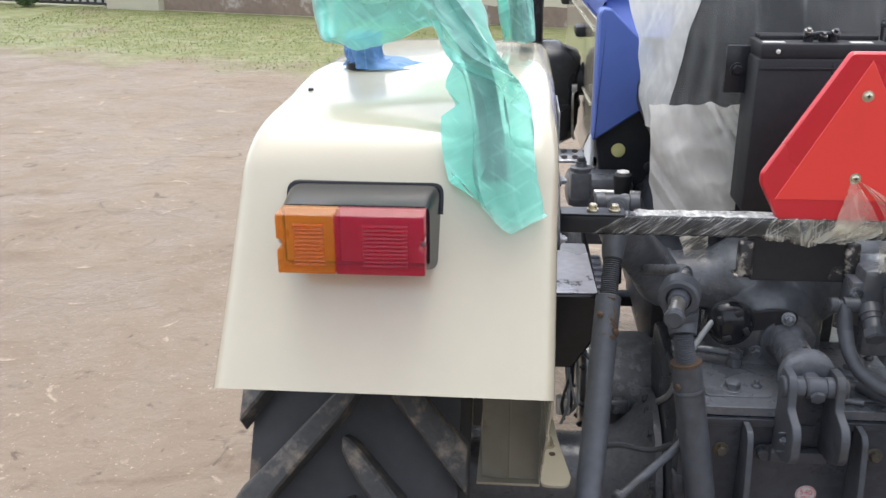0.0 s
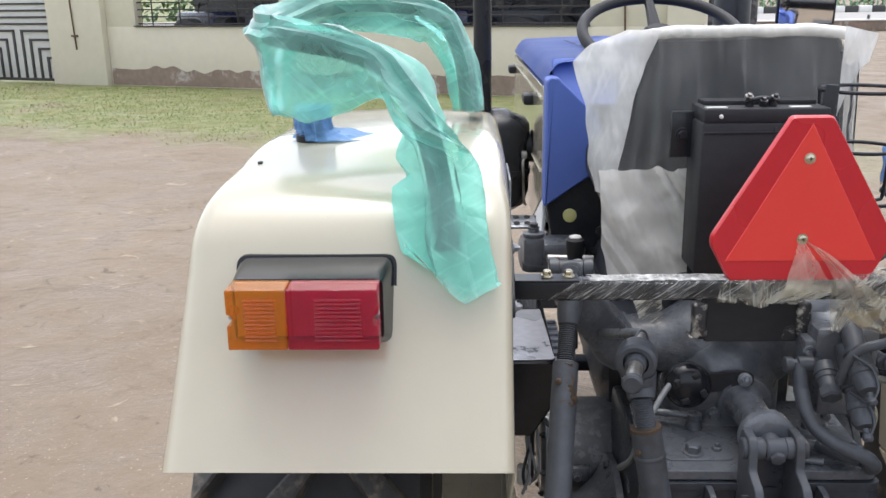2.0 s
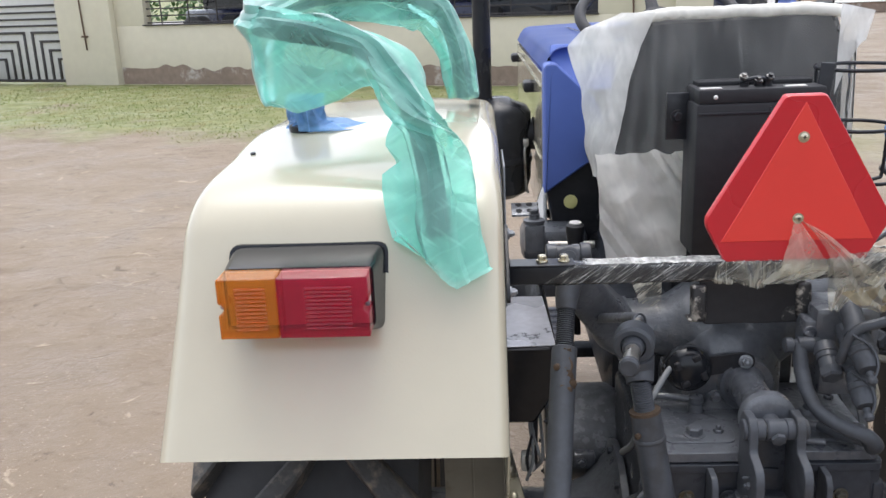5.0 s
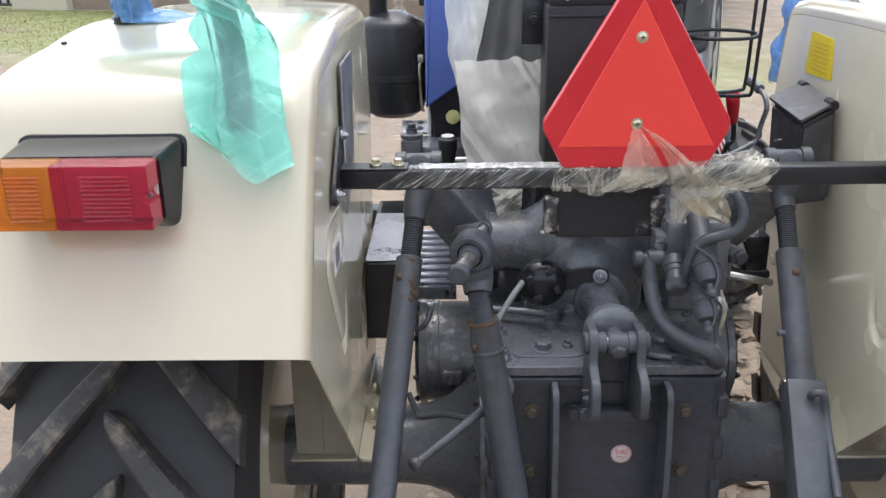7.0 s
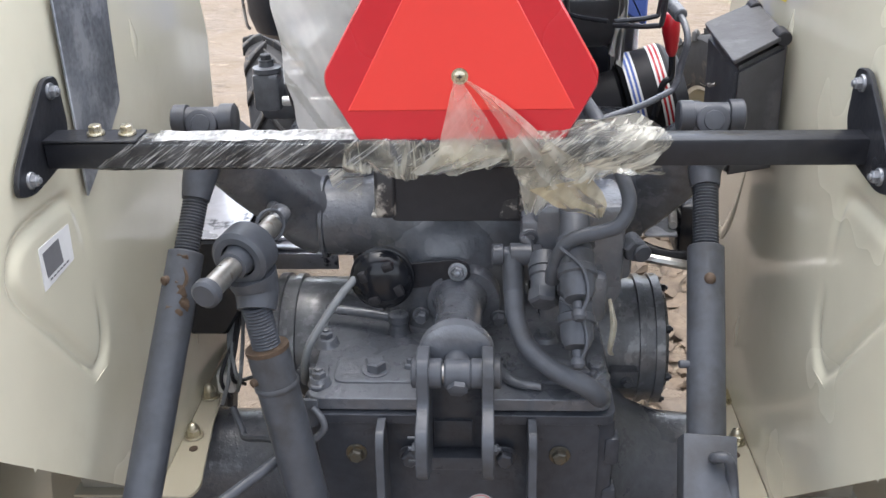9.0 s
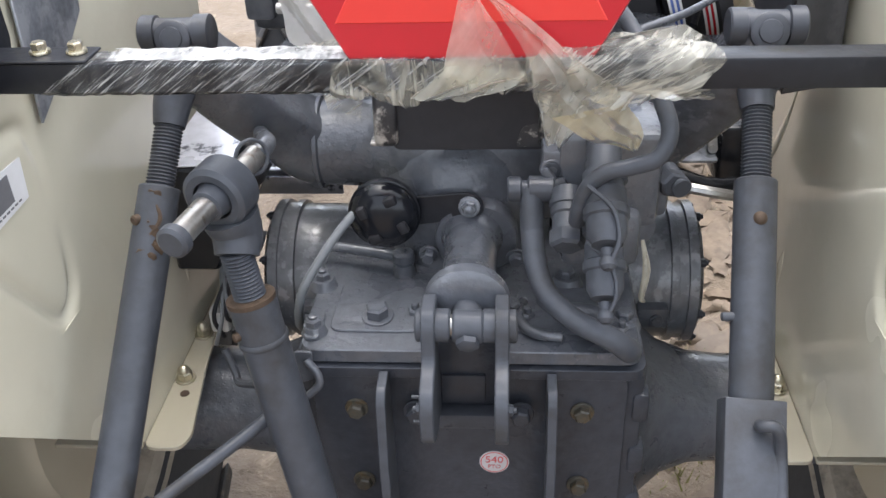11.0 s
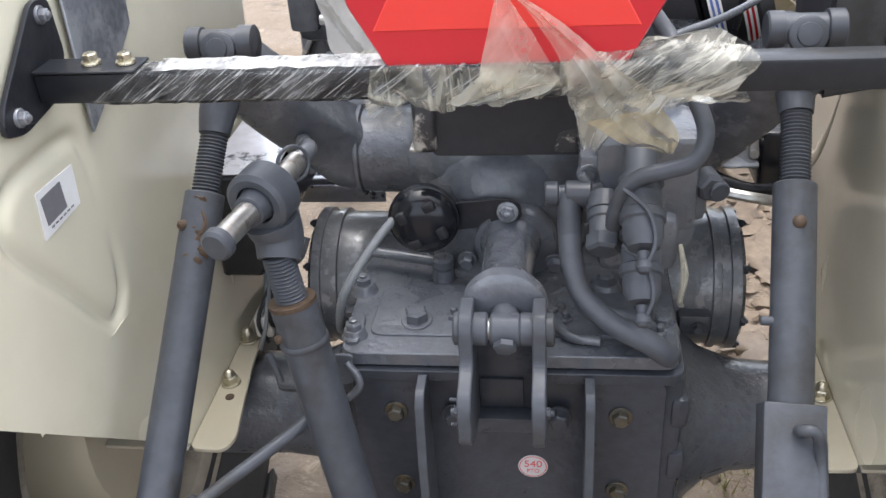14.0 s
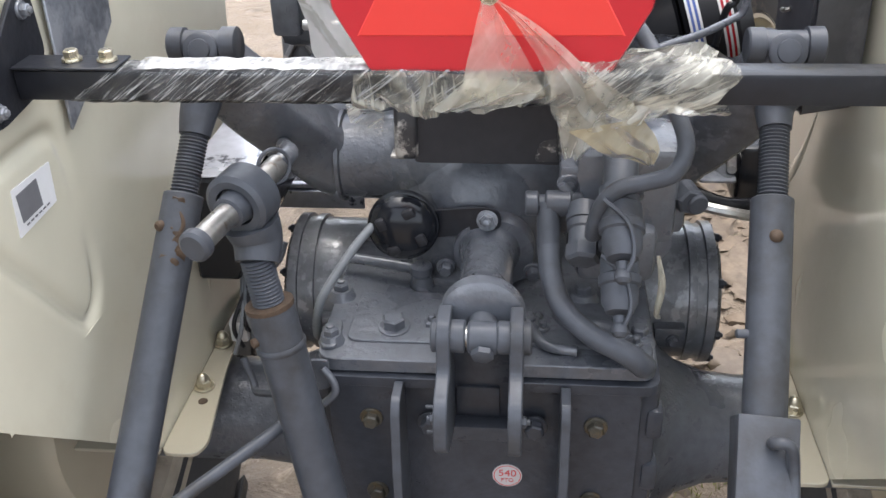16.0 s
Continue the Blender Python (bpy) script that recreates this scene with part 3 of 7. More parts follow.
tagged(new("grass", me), "short green grass blades on the verge", "grass", kind="stuff")


rng = random.Random(11)
bm = bm_new()
for _ in range(420):
    a, r = rng.uniform(0, 6.283), rng.random() ** 0.6
    cx, cy = 0.78 + 0.62 * r * math.cos(a), 3.05 + 1.05 * r * math.sin(a)
    s = rng.choice((0.018, 0.022, 0.03, 0.04, 0.06)) * rng.uniform(0.8, 1.2)
    g = bmesh.ops.create_icosphere(bm, subdivisions=2, radius=1.0)["verts"]
    th, hh = rng.uniform(0, 6.28), rng.uniform(0.3, 0.6)
    for v in g:
        n1 = noise.noise(v.co * 1.3 + Vector((cx * 20, cy * 20, 0)))
        p = v.co * (1 + 0.7 * round(n1 * 3) / 3 + 0.5 * noise.noise(v.co * 3.1 + Vector((cy * 20, cx * 20, 0))))
        p.z = min(p.z, 0.62 + 0.3 * n1)
        x, y = p.x * s * 1.4, p.y * s * 0.8
        v.co = Vector((cx + x * math.cos(th) - y * math.sin(th), cy + x * math.sin(th) + y * math.cos(th), ground_height(cx, cy) + 0.004 + p.z * s * hh))
tagged(part("mud_clods", bm, CLOD, None, "", 55), "churned lumps of wet brown mud by the wheel", "mud", kind="stuff")


def wbox(bm, u0, u1, n0, n1, z0, z1, bevel=0.01):
    box(bm, wp((u0 + u1) / 2, (n0 + n1) / 2, (z0 + z1) / 2), (u1 - u0, n1 - n0, z1 - z0), bevel, Matrix.Rotation(WALLDIR, 4, "Z"))


# Unseen wall added to block low sky from rear-facing surfaces
bm = bm_new()
box(bm, (0, -12.0, 1.5 + G), (60, 0.3, 3.0), 0.02)
tagged(part("unseen_wall_south", bm, BACKWALL), "unseen plain grey wall behind the viewer, added to darken reflections", "wall", kind="structure")
WINDOWS = ((0.75, 4.16), (4.93, 10.13))
bm = bm_new()
wbox(bm, 0.0, 11.4, 0, 0.24, -0.05, 1.18)
for u0, u1 in ((0.0, 0.75), (4.16, 4.93), (10.13, 11.4)):
    wbox(bm, u0, u1, 0.003, 0.237, 1.17, 2.4, 0.008)
wbox(bm, 0.0, 11.4, 0, 0.24, 2.4, 2.8)
wall = tagged(part("boundary_wall", bm, WALLP), "cream painted boundary wall with barred openings", "wall", kind="structure")
bm = bm_new()
wbox(bm, -1.45, -0.004, -0.14, 0.3, -0.05, 2.8, 0.02)
gate_pillar = tagged(part("gate_pillar", bm, WALLP), "cream plastered pillar beside the gate", "pillar", kind="structure")
bm = bm_new()
wbox(bm, 11.404, 12.0, -0.1, 0.3, -0.05, 2.8, 0.02)
tagged(part("gate_pillar", bm, WALLP), "cream plastered pillar at the wall's end", "pillar", kind="structure")

# damp band with a ragged upper edge
bm = bm_new()


def damp(u, v):
    s = 11.35 * u + 0.03
    top = 0.34 + 0.14 * noise.noise(Vector((s * 1.1, 2, 0))) + 0.07 * noise.noise(Vector((s * 4, 7, 0)))
    return wp(s, -0.004 - 0.004 * noise.noise(Vector((s * 5, v * 4, 1))), top * v)


grid(bm, 160, 8, damp)
part("damp_band", bm, DAMP, wall, "flaking brown damp plaster")
for u0, u1 in WINDOWS:
    bm = bm_new()
    for z in (1.22, 1.36, 1.50, 1.64, 1.80, 1.95, 2.1, 2.25):
        wbox(bm, u0 + 0.001, u1 - 0.001, 0.09, 0.115, z, z + 0.025, 0.003)
    for k in range(5):
        u = u0 + (u1 - u0) * (k + 0.5) / 5
        wbox(bm, u - 0.012, u + 0.012, 0.12, 0.14, 1.181, 2.399, 0.002)
    part("window_grille", bm, IRON, wall, "dark iron bars across the opening")
    bm = bm_new()
    wbox(bm, u0 - 0.02, u1 + 0.02, -0.05, 0.05, 1.181, 1.205, 0.004)
    part("sill", bm, IRON, wall)
for u in (-0.76, 4.52, 10.7):
    bm = bm_new()
    n0 = -0.16 if u < 0 else -0.03
    tube(bm, [wp(u, n0, 2.4), wp(u + 0.01, n0, 1.6), wp(u + 0.05, n0, 0.72)], 0.016, 8, 4)
    wbox(bm, u - 0.04, u + 0.12, n0 - 0.02, n0 + 0.03, 0.98, 1.02, 0.004)
    part("latch_pipe", bm, RUSTPIPE, gate_pillar if u < 0 else wall, "rusty iron pipe")

# sliding gate: pale sheeting under a black key pattern of flat bars
gate = root("metal_gate", *wp(-3.1, 0, 0), "closed white sheet-metal gate with black key-pattern bars", "gate")
bm = bm_new()
wbox(bm, -5.6, -1.455, 0.06, 0.075, 0.05, 2.4, 0.003)
part("sheet", bm, PVC, gate)
for z in (1.22, 1.36, 1.50, 1.64, 1.9, 2.15):
    bm = bm_new()
    wbox(bm, -5.6, -1.46, 0.03, 0.058, z, z + 0.04, 0.003)
    part("bar", bm, IRON, gate)
for c, w in ((-2.50, 1.0), (-4.55, 1.0)):
    for k in range(4):
        a = w - 0.04 - k * 0.22
        zt = 1.12 - k * 0.19
        for sg in (-1, 1):
            bm = bm_new()
            x0 = c + sg * (w - a + 0.05)
            x1 = c + sg * w
            wbox(bm, min(x0, x0 + sg * 0.06), max(x0, x0 + sg * 0.06), 0.03, 0.058, 0.06, zt, 0.003)
            wbox(bm, min(x0, x1), max(x0, x1), 0.0275, 0.0555, zt - 0.05, zt, 0.003)
            part("key_bar", bm, IRON, gate)
bm = bm_new()
wbox(bm, -5.6, -1.46, 0.024, 0.052, 0.03, 0.09, 0.003)
part("bottom_rail", bm, IRON, gate)


def bush(name, c, r, n, seed):
    g = random.Random(seed)
    b = root(name, *c, "small dark green shrub at the gate", "shrub")
    bm = bm_new()
    for k in range(5):
        a = g.uniform(0, 6.28)
        tube(bm, [c, Vector(c) + Vector((math.cos(a) * r * 0.3, math.sin(a) * r * 0.3, r * 0.7)), Vector(c) + Vector((math.cos(a) * r * 0.6, math.sin(a) * r * 0.6, r * 1.3))], 0.012, 6, 4, [0.015, 0.006])
    part("stem", bm, RUSTPIPE, b)
    v, f = [], []
    for _ in range(n):
        d = Vector((g.gauss(0, 1), g.gauss(0, 1), g.gauss(0, 1))).normalized() * r * g.uniform(0.35, 1.0) ** 0.6
        p = Vector(c) + Vector((d.x, d.y, r * 0.95 + d.z * 0.95))
        t = Vector((g.gauss(0, 1), g.gauss(0, 1), g.gauss(0, 1))).normalized()
        s = t.orthogonal().normalized() * 0.018
        i = len(v)
        v += [tuple(p - s), tuple(p + t * 0.035), tuple(p + s), tuple(p - t * 0.035)]
        f.append((i, i + 1, i + 2, i + 3))
    m2 = bpy.data.meshes.new("foliage")
    m2.from_pydata(v, [], f)
    m2.materials.append(BUSH)
    o = new("foliage", m2)
    o.parent, o.matrix_parent_inverse = b, ROOTS[b.name]


bush("shrub", wp(-3.4, -0.5, 0), 0.30, 1500, 3)


def wheel(parent, c, axis_x, r, w, rim_r, tyre_m, rim_m, lugs, lug_h, name="wheel", steer=0.0, bars=True, turn_sign=1):
    """A tyre with bar lugs on a dished rim; the lugs are one part of the tyre."""
    rot = Matrix.Rotation(radians(steer), 4, "Z")
    ax = rot.to_3x3() @ Vector((1, 0, 0))
    c = Vector(c)
    bm = bm_new()
    b = r - lug_h
    prof = [(-w * 0.36, rim_r), (-w * 0.46, rim_r + (b - rim_r) * 0.3), (-w * 0.5, rim_r + (b - rim_r) * 0.6), (-w * 0.46, b * 0.965), (-w * 0.36, b * 0.992),
            (0, b), (w * 0.36, b * 0.992), (w * 0.46, b * 0.965), (w * 0.5, rim_r + (b - rim_r) * 0.6), (w * 0.46, rim_r + (b - rim_r) * 0.3), (w * 0.36, rim_r)]
    lathe(bm, c, ax, prof, 64, cap=False)
    ty = part(name, bm, tyre_m, parent, "black rubber tyre")
    u, v, a = frame_of(ax)
    kinds = []
    if bars:
        for sg in (-1, 1):
            bm = bm_new()
            quads = []
            for t in (0.0, 0.03, 0.07, 0.14, 0.28, 0.46, 0.64, 0.82, 1.0):
                x = sg * w * (-0.03 + 0.53 * t)
                ang = turn_sign * 0.34 * t + (0.5 * math.pi / lugs) * sg
                base = b * (1 - 0.035 * max(0, t - 0.55) / 0.45)
                hw = min(1.0, w / 0.3) * (0.027 + 0.012 * t) * (0.42 + 0.58 * min(1.0, t / 0.14) ** 0.5)
                cs = []
                for dx, dr, dw in ((-1, -0.012, 1.15), (-1, lug_h, 0.8), (1, lug_h, 0.8), (1, -0.012, 1.15)):
                    an = ang + dx * dw * hw / base
                    rr = base + dr
                    cs.append(bm.verts.new(c + u * (rr * math.cos(an)) + v * (rr * math.sin(an)) + a * x))
                quads.append(cs)
            for p, q in zip(quads, quads[1:]):
                bridge(bm, p, q)
            bm.faces.new(quads[0][::-1])
            bm.faces.new(quads[-1])
            bmesh.ops.bevel(bm, geom=bm.edges[:], offset=0.004, segments=1, affect="EDGES")
            kinds.append((bm, MUD, 0.0))
    else:
        for x in (-0.36, -0.12, 0.12, 0.36):
            bm = bm_new()
            cc = c + u * (b * (0.995 if abs(x) < 0.2 else 0.985)) + a * (x * w * 1.05)
            box(bm, cc, (w * 0.19, 2 * math.pi * b / lugs * 0.78, lug_h * 2), 0.003, Matrix((a, v, u)).transposed().to_4x4(), 1)
            kinds.append((bm, tyre_m, 0.5 if x in (-0.12, 0.36) else 0.0))
    for bm, mm, off in kinds:
        first = part("lug", bm, mm, ty)
        for i in range(lugs):
            o = first if i == 0 else new("lug", first.data)
            o.parent = ty
            o.matrix_basis = Matrix.Translation(c) @ Matrix.Rotation(2 * math.pi * (i + off) / lugs, 4, a) @ Matrix.Translation(-c)
    bm = bm_new()
    sg = -1 if c.x < 0 else 1
    lathe(bm, c, ax, [(-w * 0.40, rim_r + 0.012), (-w * 0.37, rim_r + 0.012), (-w * 0.33, rim_r * 0.93), (-w * 0.1, rim_r * 0.88), (sg * w * 0.05, rim_r * 0.80), (sg * w * 0.08, rim_r * 0.35), (sg * w * 0.10, 0.01)], 40, cap=False)
    lathe(bm, c, ax, [(-w * 0.1, rim_r * 0.88), (w * 0.1, rim_r * 0.88), (w * 0.33, rim_r * 0.93), (w * 0.37, rim_r + 0.012), (w * 0.40, rim_r + 0.012)], 40, cap=False)
    part("rim", bm, rim_m, ty)
    bm = bm_new()
    lathe(bm, c - a * (sg * w * 0.36), a * (-sg), [(-w * 0.42, rim_r * 0.62), (-0.02, rim_r * 0.60), (0.0, rim_r * 0.56), (0.004, rim_r * 0.40), (0.006, 0.02)], 36, cap=False)
    part("hub_disc", bm, CREAM, ty)
    for i in range(8):
        th = 2 * math.pi * i / 8
        bm = bm_new()
        hex_bolt(bm, c + (u * math.cos(th) + v * math.sin(th)) * rim_r * 0.42 + a * (sg * w * 0.09), a * sg, 0.03 if r > 0.5 else 0.022, 0.014)
        part("wheel_bolt", bm, ZINC, ty)
    return ty


# parked machines behind the barred openings
def parked_tractor(u, n, turn, seed, paint):
    t = root("parked_tractor", *wp(u, n, 0), "dark parked tractor behind the boundary wall", "tractor", group="parked tractors")
    bm = bm_new()
    box(bm, wp(u, n + 0.2, 1.15), (0.6, 1.6, 0.55), 0.08, Matrix.Rotation(WALLDIR + radians(turn), 4, "Z"))
    part("bonnet", bm, paint, t)
    bm = bm_new()
    box(bm, wp(u, n, 0.75), (0.5, 2.4, 0.4), 0.05, Matrix.Rotation(WALLDIR + radians(turn), 4, "Z"))
    part("chassis", bm, DARKGREY, t)
    d = Matrix.Rotation(WALLDIR + radians(turn), 4, "Z").to_3x3()
    for sx in (-0.68, 0.68):
        p = wp(u, n, 0) + d @ Vector((sx, -0.6, 0.66))
        bm = bm_new()
        ax = d @ Vector((1, 0, 0))
        lathe(bm, p - ax * 0.17, ax, [(0, 0.36), (0.0, 0.58), (0.05, 0.65), (0.29, 0.65), (0.34, 0.58), (0.34, 0.36)], 30, cap=False)
        w2 = part("rear_wheel", bm, RUBBER, t)
        bm = bm_new()
        lathe(bm, p - ax * 0.12, ax, [(0, 0.36), (0.1, 0.3), (0.12, 0.1), (0.14, 0.01)], 24, cap=False)
        part("rim", bm, PVC, w2)
        p = wp(u, n, 0) + d @ Vector((sx * 0.9, 1.3, 0.38))
        bm = bm_new()
        lathe(bm, p - ax * 0.08, ax, [(0, 0.2), (0.0, 0.34), (0.03, 0.38), (0.13, 0.38), (0.16, 0.34), (0.16, 0.2)], 24, cap=False)
        part("front_wheel", bm, RUBBER, t)
    bm = bm_new()
    p = wp(u, n, 0)
    c = p + d @ Vector((0, 0.0, 1.62))
    lathe(bm, c, Vector((0, -0.4, 1)), [(0, 0.19), (0.012, 0.21), (0.024, 0.19)], 24, cap=False)
    tube(bm, [c, c + d @ Vector((0, 0.2, -0.35))], 0.02, 8, 2)
    part("steering_wheel", bm, BLACKP, t)
    return t


# Back wall and unseen roof added to keep daylight off the parked machines
bm = bm_new()
wbox(bm, -1.4, 12.5, 4.9, 5.1, -0.05, 3.2)
wbox(bm, -1.4, 12.5, 0.9, 5.3, 3.21, 3.30)
tagged(part("shed_wall", bm, SHED), "dark back wall and unseen roof, added to darken the shed behind the boundary wall", "wall", kind="structure")
for k, (u, n, turn, paint) in enumerate(((0.9, 2.0, 68, NAVY), (2.4, 2.2, 15, DARKGREY), (3.8, 2.1, 75, DARKGREY), (5.5, 2.0, 64, DARKGREY), (6.9, 2.2, 12, NAVY), (8.2, 2.0, 72, DARKGREY), (9.6, 2.2, 20, DARKGREY))):
    parked_tractor(u, n, turn, k, paint)

# street beyond the wall's end: low rail, carriageway, chequered kerb, yellow railing
bm = bm_new()
grid(bm, 40, 1, lambda u, v: Vector((-30 + 160 * u, 46 + 17 * v, G + 0.03)))
tagged(part("road", bm, ASPHALT), "pale grey asphalt street", "road", kind="structure")
low = root("low_rail", 18, 38, G, "low dark iron rail between short posts", "railing")
for k in range(14):
    bm = bm_new()
    box(bm, (5 + k * 2.6, 38 - 0.05 * k, G + 0.30), (0.09, 0.09, 0.66), 0.01)
    part("post", bm, YELLOWIRON if k % 3 == 0 else IRON, low)
bm = bm_new()
box(bm, (22, 37.7, G + 0.20), (36, 0.25, 0.40), 0.02, Matrix.Rotation(radians(-1.2), 4, "Z"))
part("plinth", bm, DAMP, low)
bm = bm_new()
box(bm, (22, 37.7, G + 0.43), (36, 0.4, 0.06), 0.02, Matrix.Rotation(radians(-1.2), 4, "Z"))
part("coping", bm, KERBW, low)
kerb = root("kerb", 30, 63.5, G, "black and white painted kerb stones along the street", "kerb", kind="structure")
for k in range(70):
    bm = bm_new()
    box(bm, (-2 + k * 0.9, 63.5, G + 0.2), (0.88, 0.4, 0.5), 0.03)
    part("kerb_stone", bm, KERBW if k % 2 else KERBB, kerb)
rail = root("street_railing", 30, 64.5, G, "yellow and green iron railing on the central reserve", "railing")
bm = bm_new()
for k in range(150):
    box(bm, (-3 + k * 0.45, 64.5, G + 0.72), (0.10, 0.08, 1.5), 0.0)
part("green_slats", bm, GREENIRON, rail)
bm = bm_new()
for k in range(150):
    box(bm, (-2.8 + k * 0.45, 64.4, G + 1.75), (0.16, 0.08, 0.9), 0.0)
box(bm, (30, 64.45, 1.35), (68, 0.1, 0.12), 0.0)
box(bm, (30, 64.45, 2.2), (68, 0.1, 0.12), 0.0)
part("yellow_slats", bm, YELLOWIRON, rail)
hg = random.Random(8)
v, f = [], []
for _ in range(6000):
    p = Vector((hg.uniform(-40, 130), hg.uniform(66, 69), G + abs(hg.gauss(0, 1.3))))
    t = Vector((hg.gauss(0, 1), hg.gauss(0, 1), hg.gauss(0, 1))).normalized()
    s = t.orthogonal().normalized() * 0.14
    i = len(v)
    v += [tuple(p - s), tuple(p + t * 0.28), tuple(p + s), tuple(p - t * 0.28)]
    f.append((i, i + 1, i + 2, i + 3))
m2 = bpy.data.meshes.new("hedge")
m2.from_pydata(v, [], f)
m2.materials.append(BUSH)
tagged(new("hedge", m2), "far green hedge behind the street railing", "hedge", kind="stuff")


# ---- the tractor ----
CX = 0.001
tractor = root("tractor", CX, 2.4, -0.14, "rain-wet blue and cream farm tractor with grey rear linkage", "tractor")
T = tractor


def each_bolt(points, axis, parent, material=ZINC, af=0.017, h=0.009, stud=0.0, name="bolt"):
    for p in points:
        bm = bm_new()
        hex_bolt(bm, p, axis, af, h, True, stud)
        part(name, bm, material, parent)


# wheels
TREAD = 1
wheel(T, (-0.757, 1.76, 0.525), 1, 0.675, 0.36, 0.36, RUBBER, DARKRIM, 22, 0.035, "rear_wheel", turn_sign=TREAD)
wheel(T, (0.757, 1.76, 0.525), 1, 0.675, 0.36, 0.36, RUBBER, DARKRIM, 22, 0.035, "rear_wheel", turn_sign=TREAD)
wheel(T, (-0.83, 3.98, 0.285), 1, 0.43, 0.17, 0.21, RUBBER, CREAM, 18, 0.026, "front_wheel", 14)
wheel(T, (0.93, 3.98, 0.285), 1, 0.43, 0.17, 0.21, RUBBER, CREAM, 18, 0.026, "front_wheel", 14)

PROFILE = smooth_path([(0, 1.095, 1.03), (0, 1.163, 1.15), (0, 1.222, 1.262), (0, 1.258, 1.325), (0, 1.318, 1.362), (0, 1.43, 1.382), (0, 1.55, 1.398),
                       (0, 1.70, 1.398), (0, 1.86, 1.394), (0, 1.995, 1.388), (0, 2.06, 1.365), (0, 2.095, 1.26)], 5)


def profile_normals():
    out = []
    for i, p in enumerate(PROFILE):
        d = (PROFILE[min(i + 1, len(PROFILE) - 1)] - PROFILE[max(i - 1, 0)]).normalized()
        out.append(Vector((0, -d.z, d.y)))
    return out


NORMALS = profile_normals()


GROOVE = [(1.490, 1.00), (1.490, 1.065), (1.473, 1.098), (1.40, 1.104), (1.347, 1.099), (1.322, 1.072), (1.333, 1.036), (1.385, 0.966), (1.441, 0.888), (1.464, 0.876), (1.486, 0.894), (1.494, 0.93), (1.494, 0.98)]
GROOVE_FADE = [0.0, 0.35, 0.9, 1, 1, 1, 1, 1, 1, 1, 0.9, 0.45, 0.0]


def fender(sg, xi, xo, label):
    """A pressed mudguard: crowned sheet with rolled edges over the wheel, and a flat inner panel down to the axle."""
    rr = 0.034
    width = abs(xo - xi)
    bm = bm_new()

    def shell(off):
        """The rows of the sheet, set in by off, each from inside the panel over the crown to the outer lip."""
        rows = []
        r = rr - off
        for p, nn in zip(PROFILE, NORMALS):
            xe = xi + sg * (width + float(np.interp(p.y, [1.095, 1.25, 1.43, 1.7], [0.018, -0.004, -0.028, -0.045])) - off)
            q = Vector((0, p.y, p.z)) - nn * off
            row = [Vector((xi + sg * (0.006 + off), q.y, q.z)) - nn * (r + d) for d in (0.03, 0.004)]
            for k in range(6, -1, -1):
                a = math.pi / 2 * k / 6
                row.append(Vector((xi + sg * (off + r * (1 - math.sin(a))), q.y, q.z)) - nn * (r * (1 - math.cos(a))))
            for k in range(1, 8):
                t = k / 8
                row.append(Vector((xi + sg * rr + (xe - xi - sg * (rr + r)) * t, q.y, q.z)) + nn * (0.008 * math.sin(math.pi * t)))
            for k in range(7):
                a = math.pi / 2 * k / 6
                row.append(Vector((xe - sg * r * (1 - math.sin(a)), q.y, q.z)) - nn * (r * (1 - math.cos(a))))
            rows.append([bm.verts.new(v) for v in row])
        return rows

    outer_rows, inner_rows = shell(0.0), shell(0.003)
    for rows in (outer_rows, inner_rows):
        for a, b in zip(rows, rows[1:]):
            for j in range(len(a) - 1):
                bm.faces.new((a[j], a[j + 1], b[j + 1], b[j]))
    for e0, e1 in ((outer_rows[0], inner_rows[0]), (outer_rows[-1], inner_rows[-1]), ([r[0] for r in outer_rows], [r[0] for r in inner_rows]), ([r[-1] for r in outer_rows], [r[-1] for r in inner_rows])):
        for j in range(len(e0) - 1):
            bm.faces.new((e0[j], e0[j + 1], e1[j + 1], e1[j]))
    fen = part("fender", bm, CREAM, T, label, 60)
    bm = bm_new()
    edge = [Vector((xi, p.y, p.z)) - n * (rr + 0.001) for p, n in zip(PROFILE, NORMALS)]
    outline = edge + [Vector((xi, 2.085, 1.15)), Vector((xi, 2.05, 0.95)), Vector((xi, 1.985, 0.60)), Vector((xi, 1.545, 0.592))]
    face = bm.faces.new([bm.verts.new(q) for q in outline])
    bmesh.ops.triangulate(bm, faces=[face])
    for co, no in (((xi, 1.27, 1), (0, 1, 0)), ((xi, 1.54, 1), (0, 1, 0)), ((xi, 1, 0.862), (0, 0, 1)), ((xi, 1, 1.140), (0, 0, 1))):
        bmesh.ops.bisect_plane(bm, geom=bm.verts[:] + bm.edges[:] + bm.faces[:], plane_co=co, plane_no=no)
    inside = [f for f in bm.faces if 1.27 < f.calc_center_median().y < 1.54 and 0.862 < f.calc_center_median().z < 1.140]
    bmesh.ops.delete(bm, geom=inside, context="FACES")
    for f in bm.faces:
        f.normal_update()
        if f.normal.x * sg > 0:
            f.normal_flip()
    g = bmesh.ops.extrude_face_region(bm, geom=bm.faces[:], use_keep_orig=True)["geom"]
    for q in g:
        if isinstance(q, bmesh.types.BMVert):
            q.co.x += sg * 0.003
    # pressed groove round a kite-shaped field
    ny, nz = 81, 90
    pl = [Vector(q) for q in smooth_path([(0, y, z) for y, z in GROOVE], 40)]
    py, pz = np.array([q.y for q in pl]), np.array([q.z for q in pl])
    pw = np.interp(np.linspace(0, 1, len(pl)), np.linspace(0, 1, len(GROOVE_FADE)), GROOVE_FADE)
    grid = []
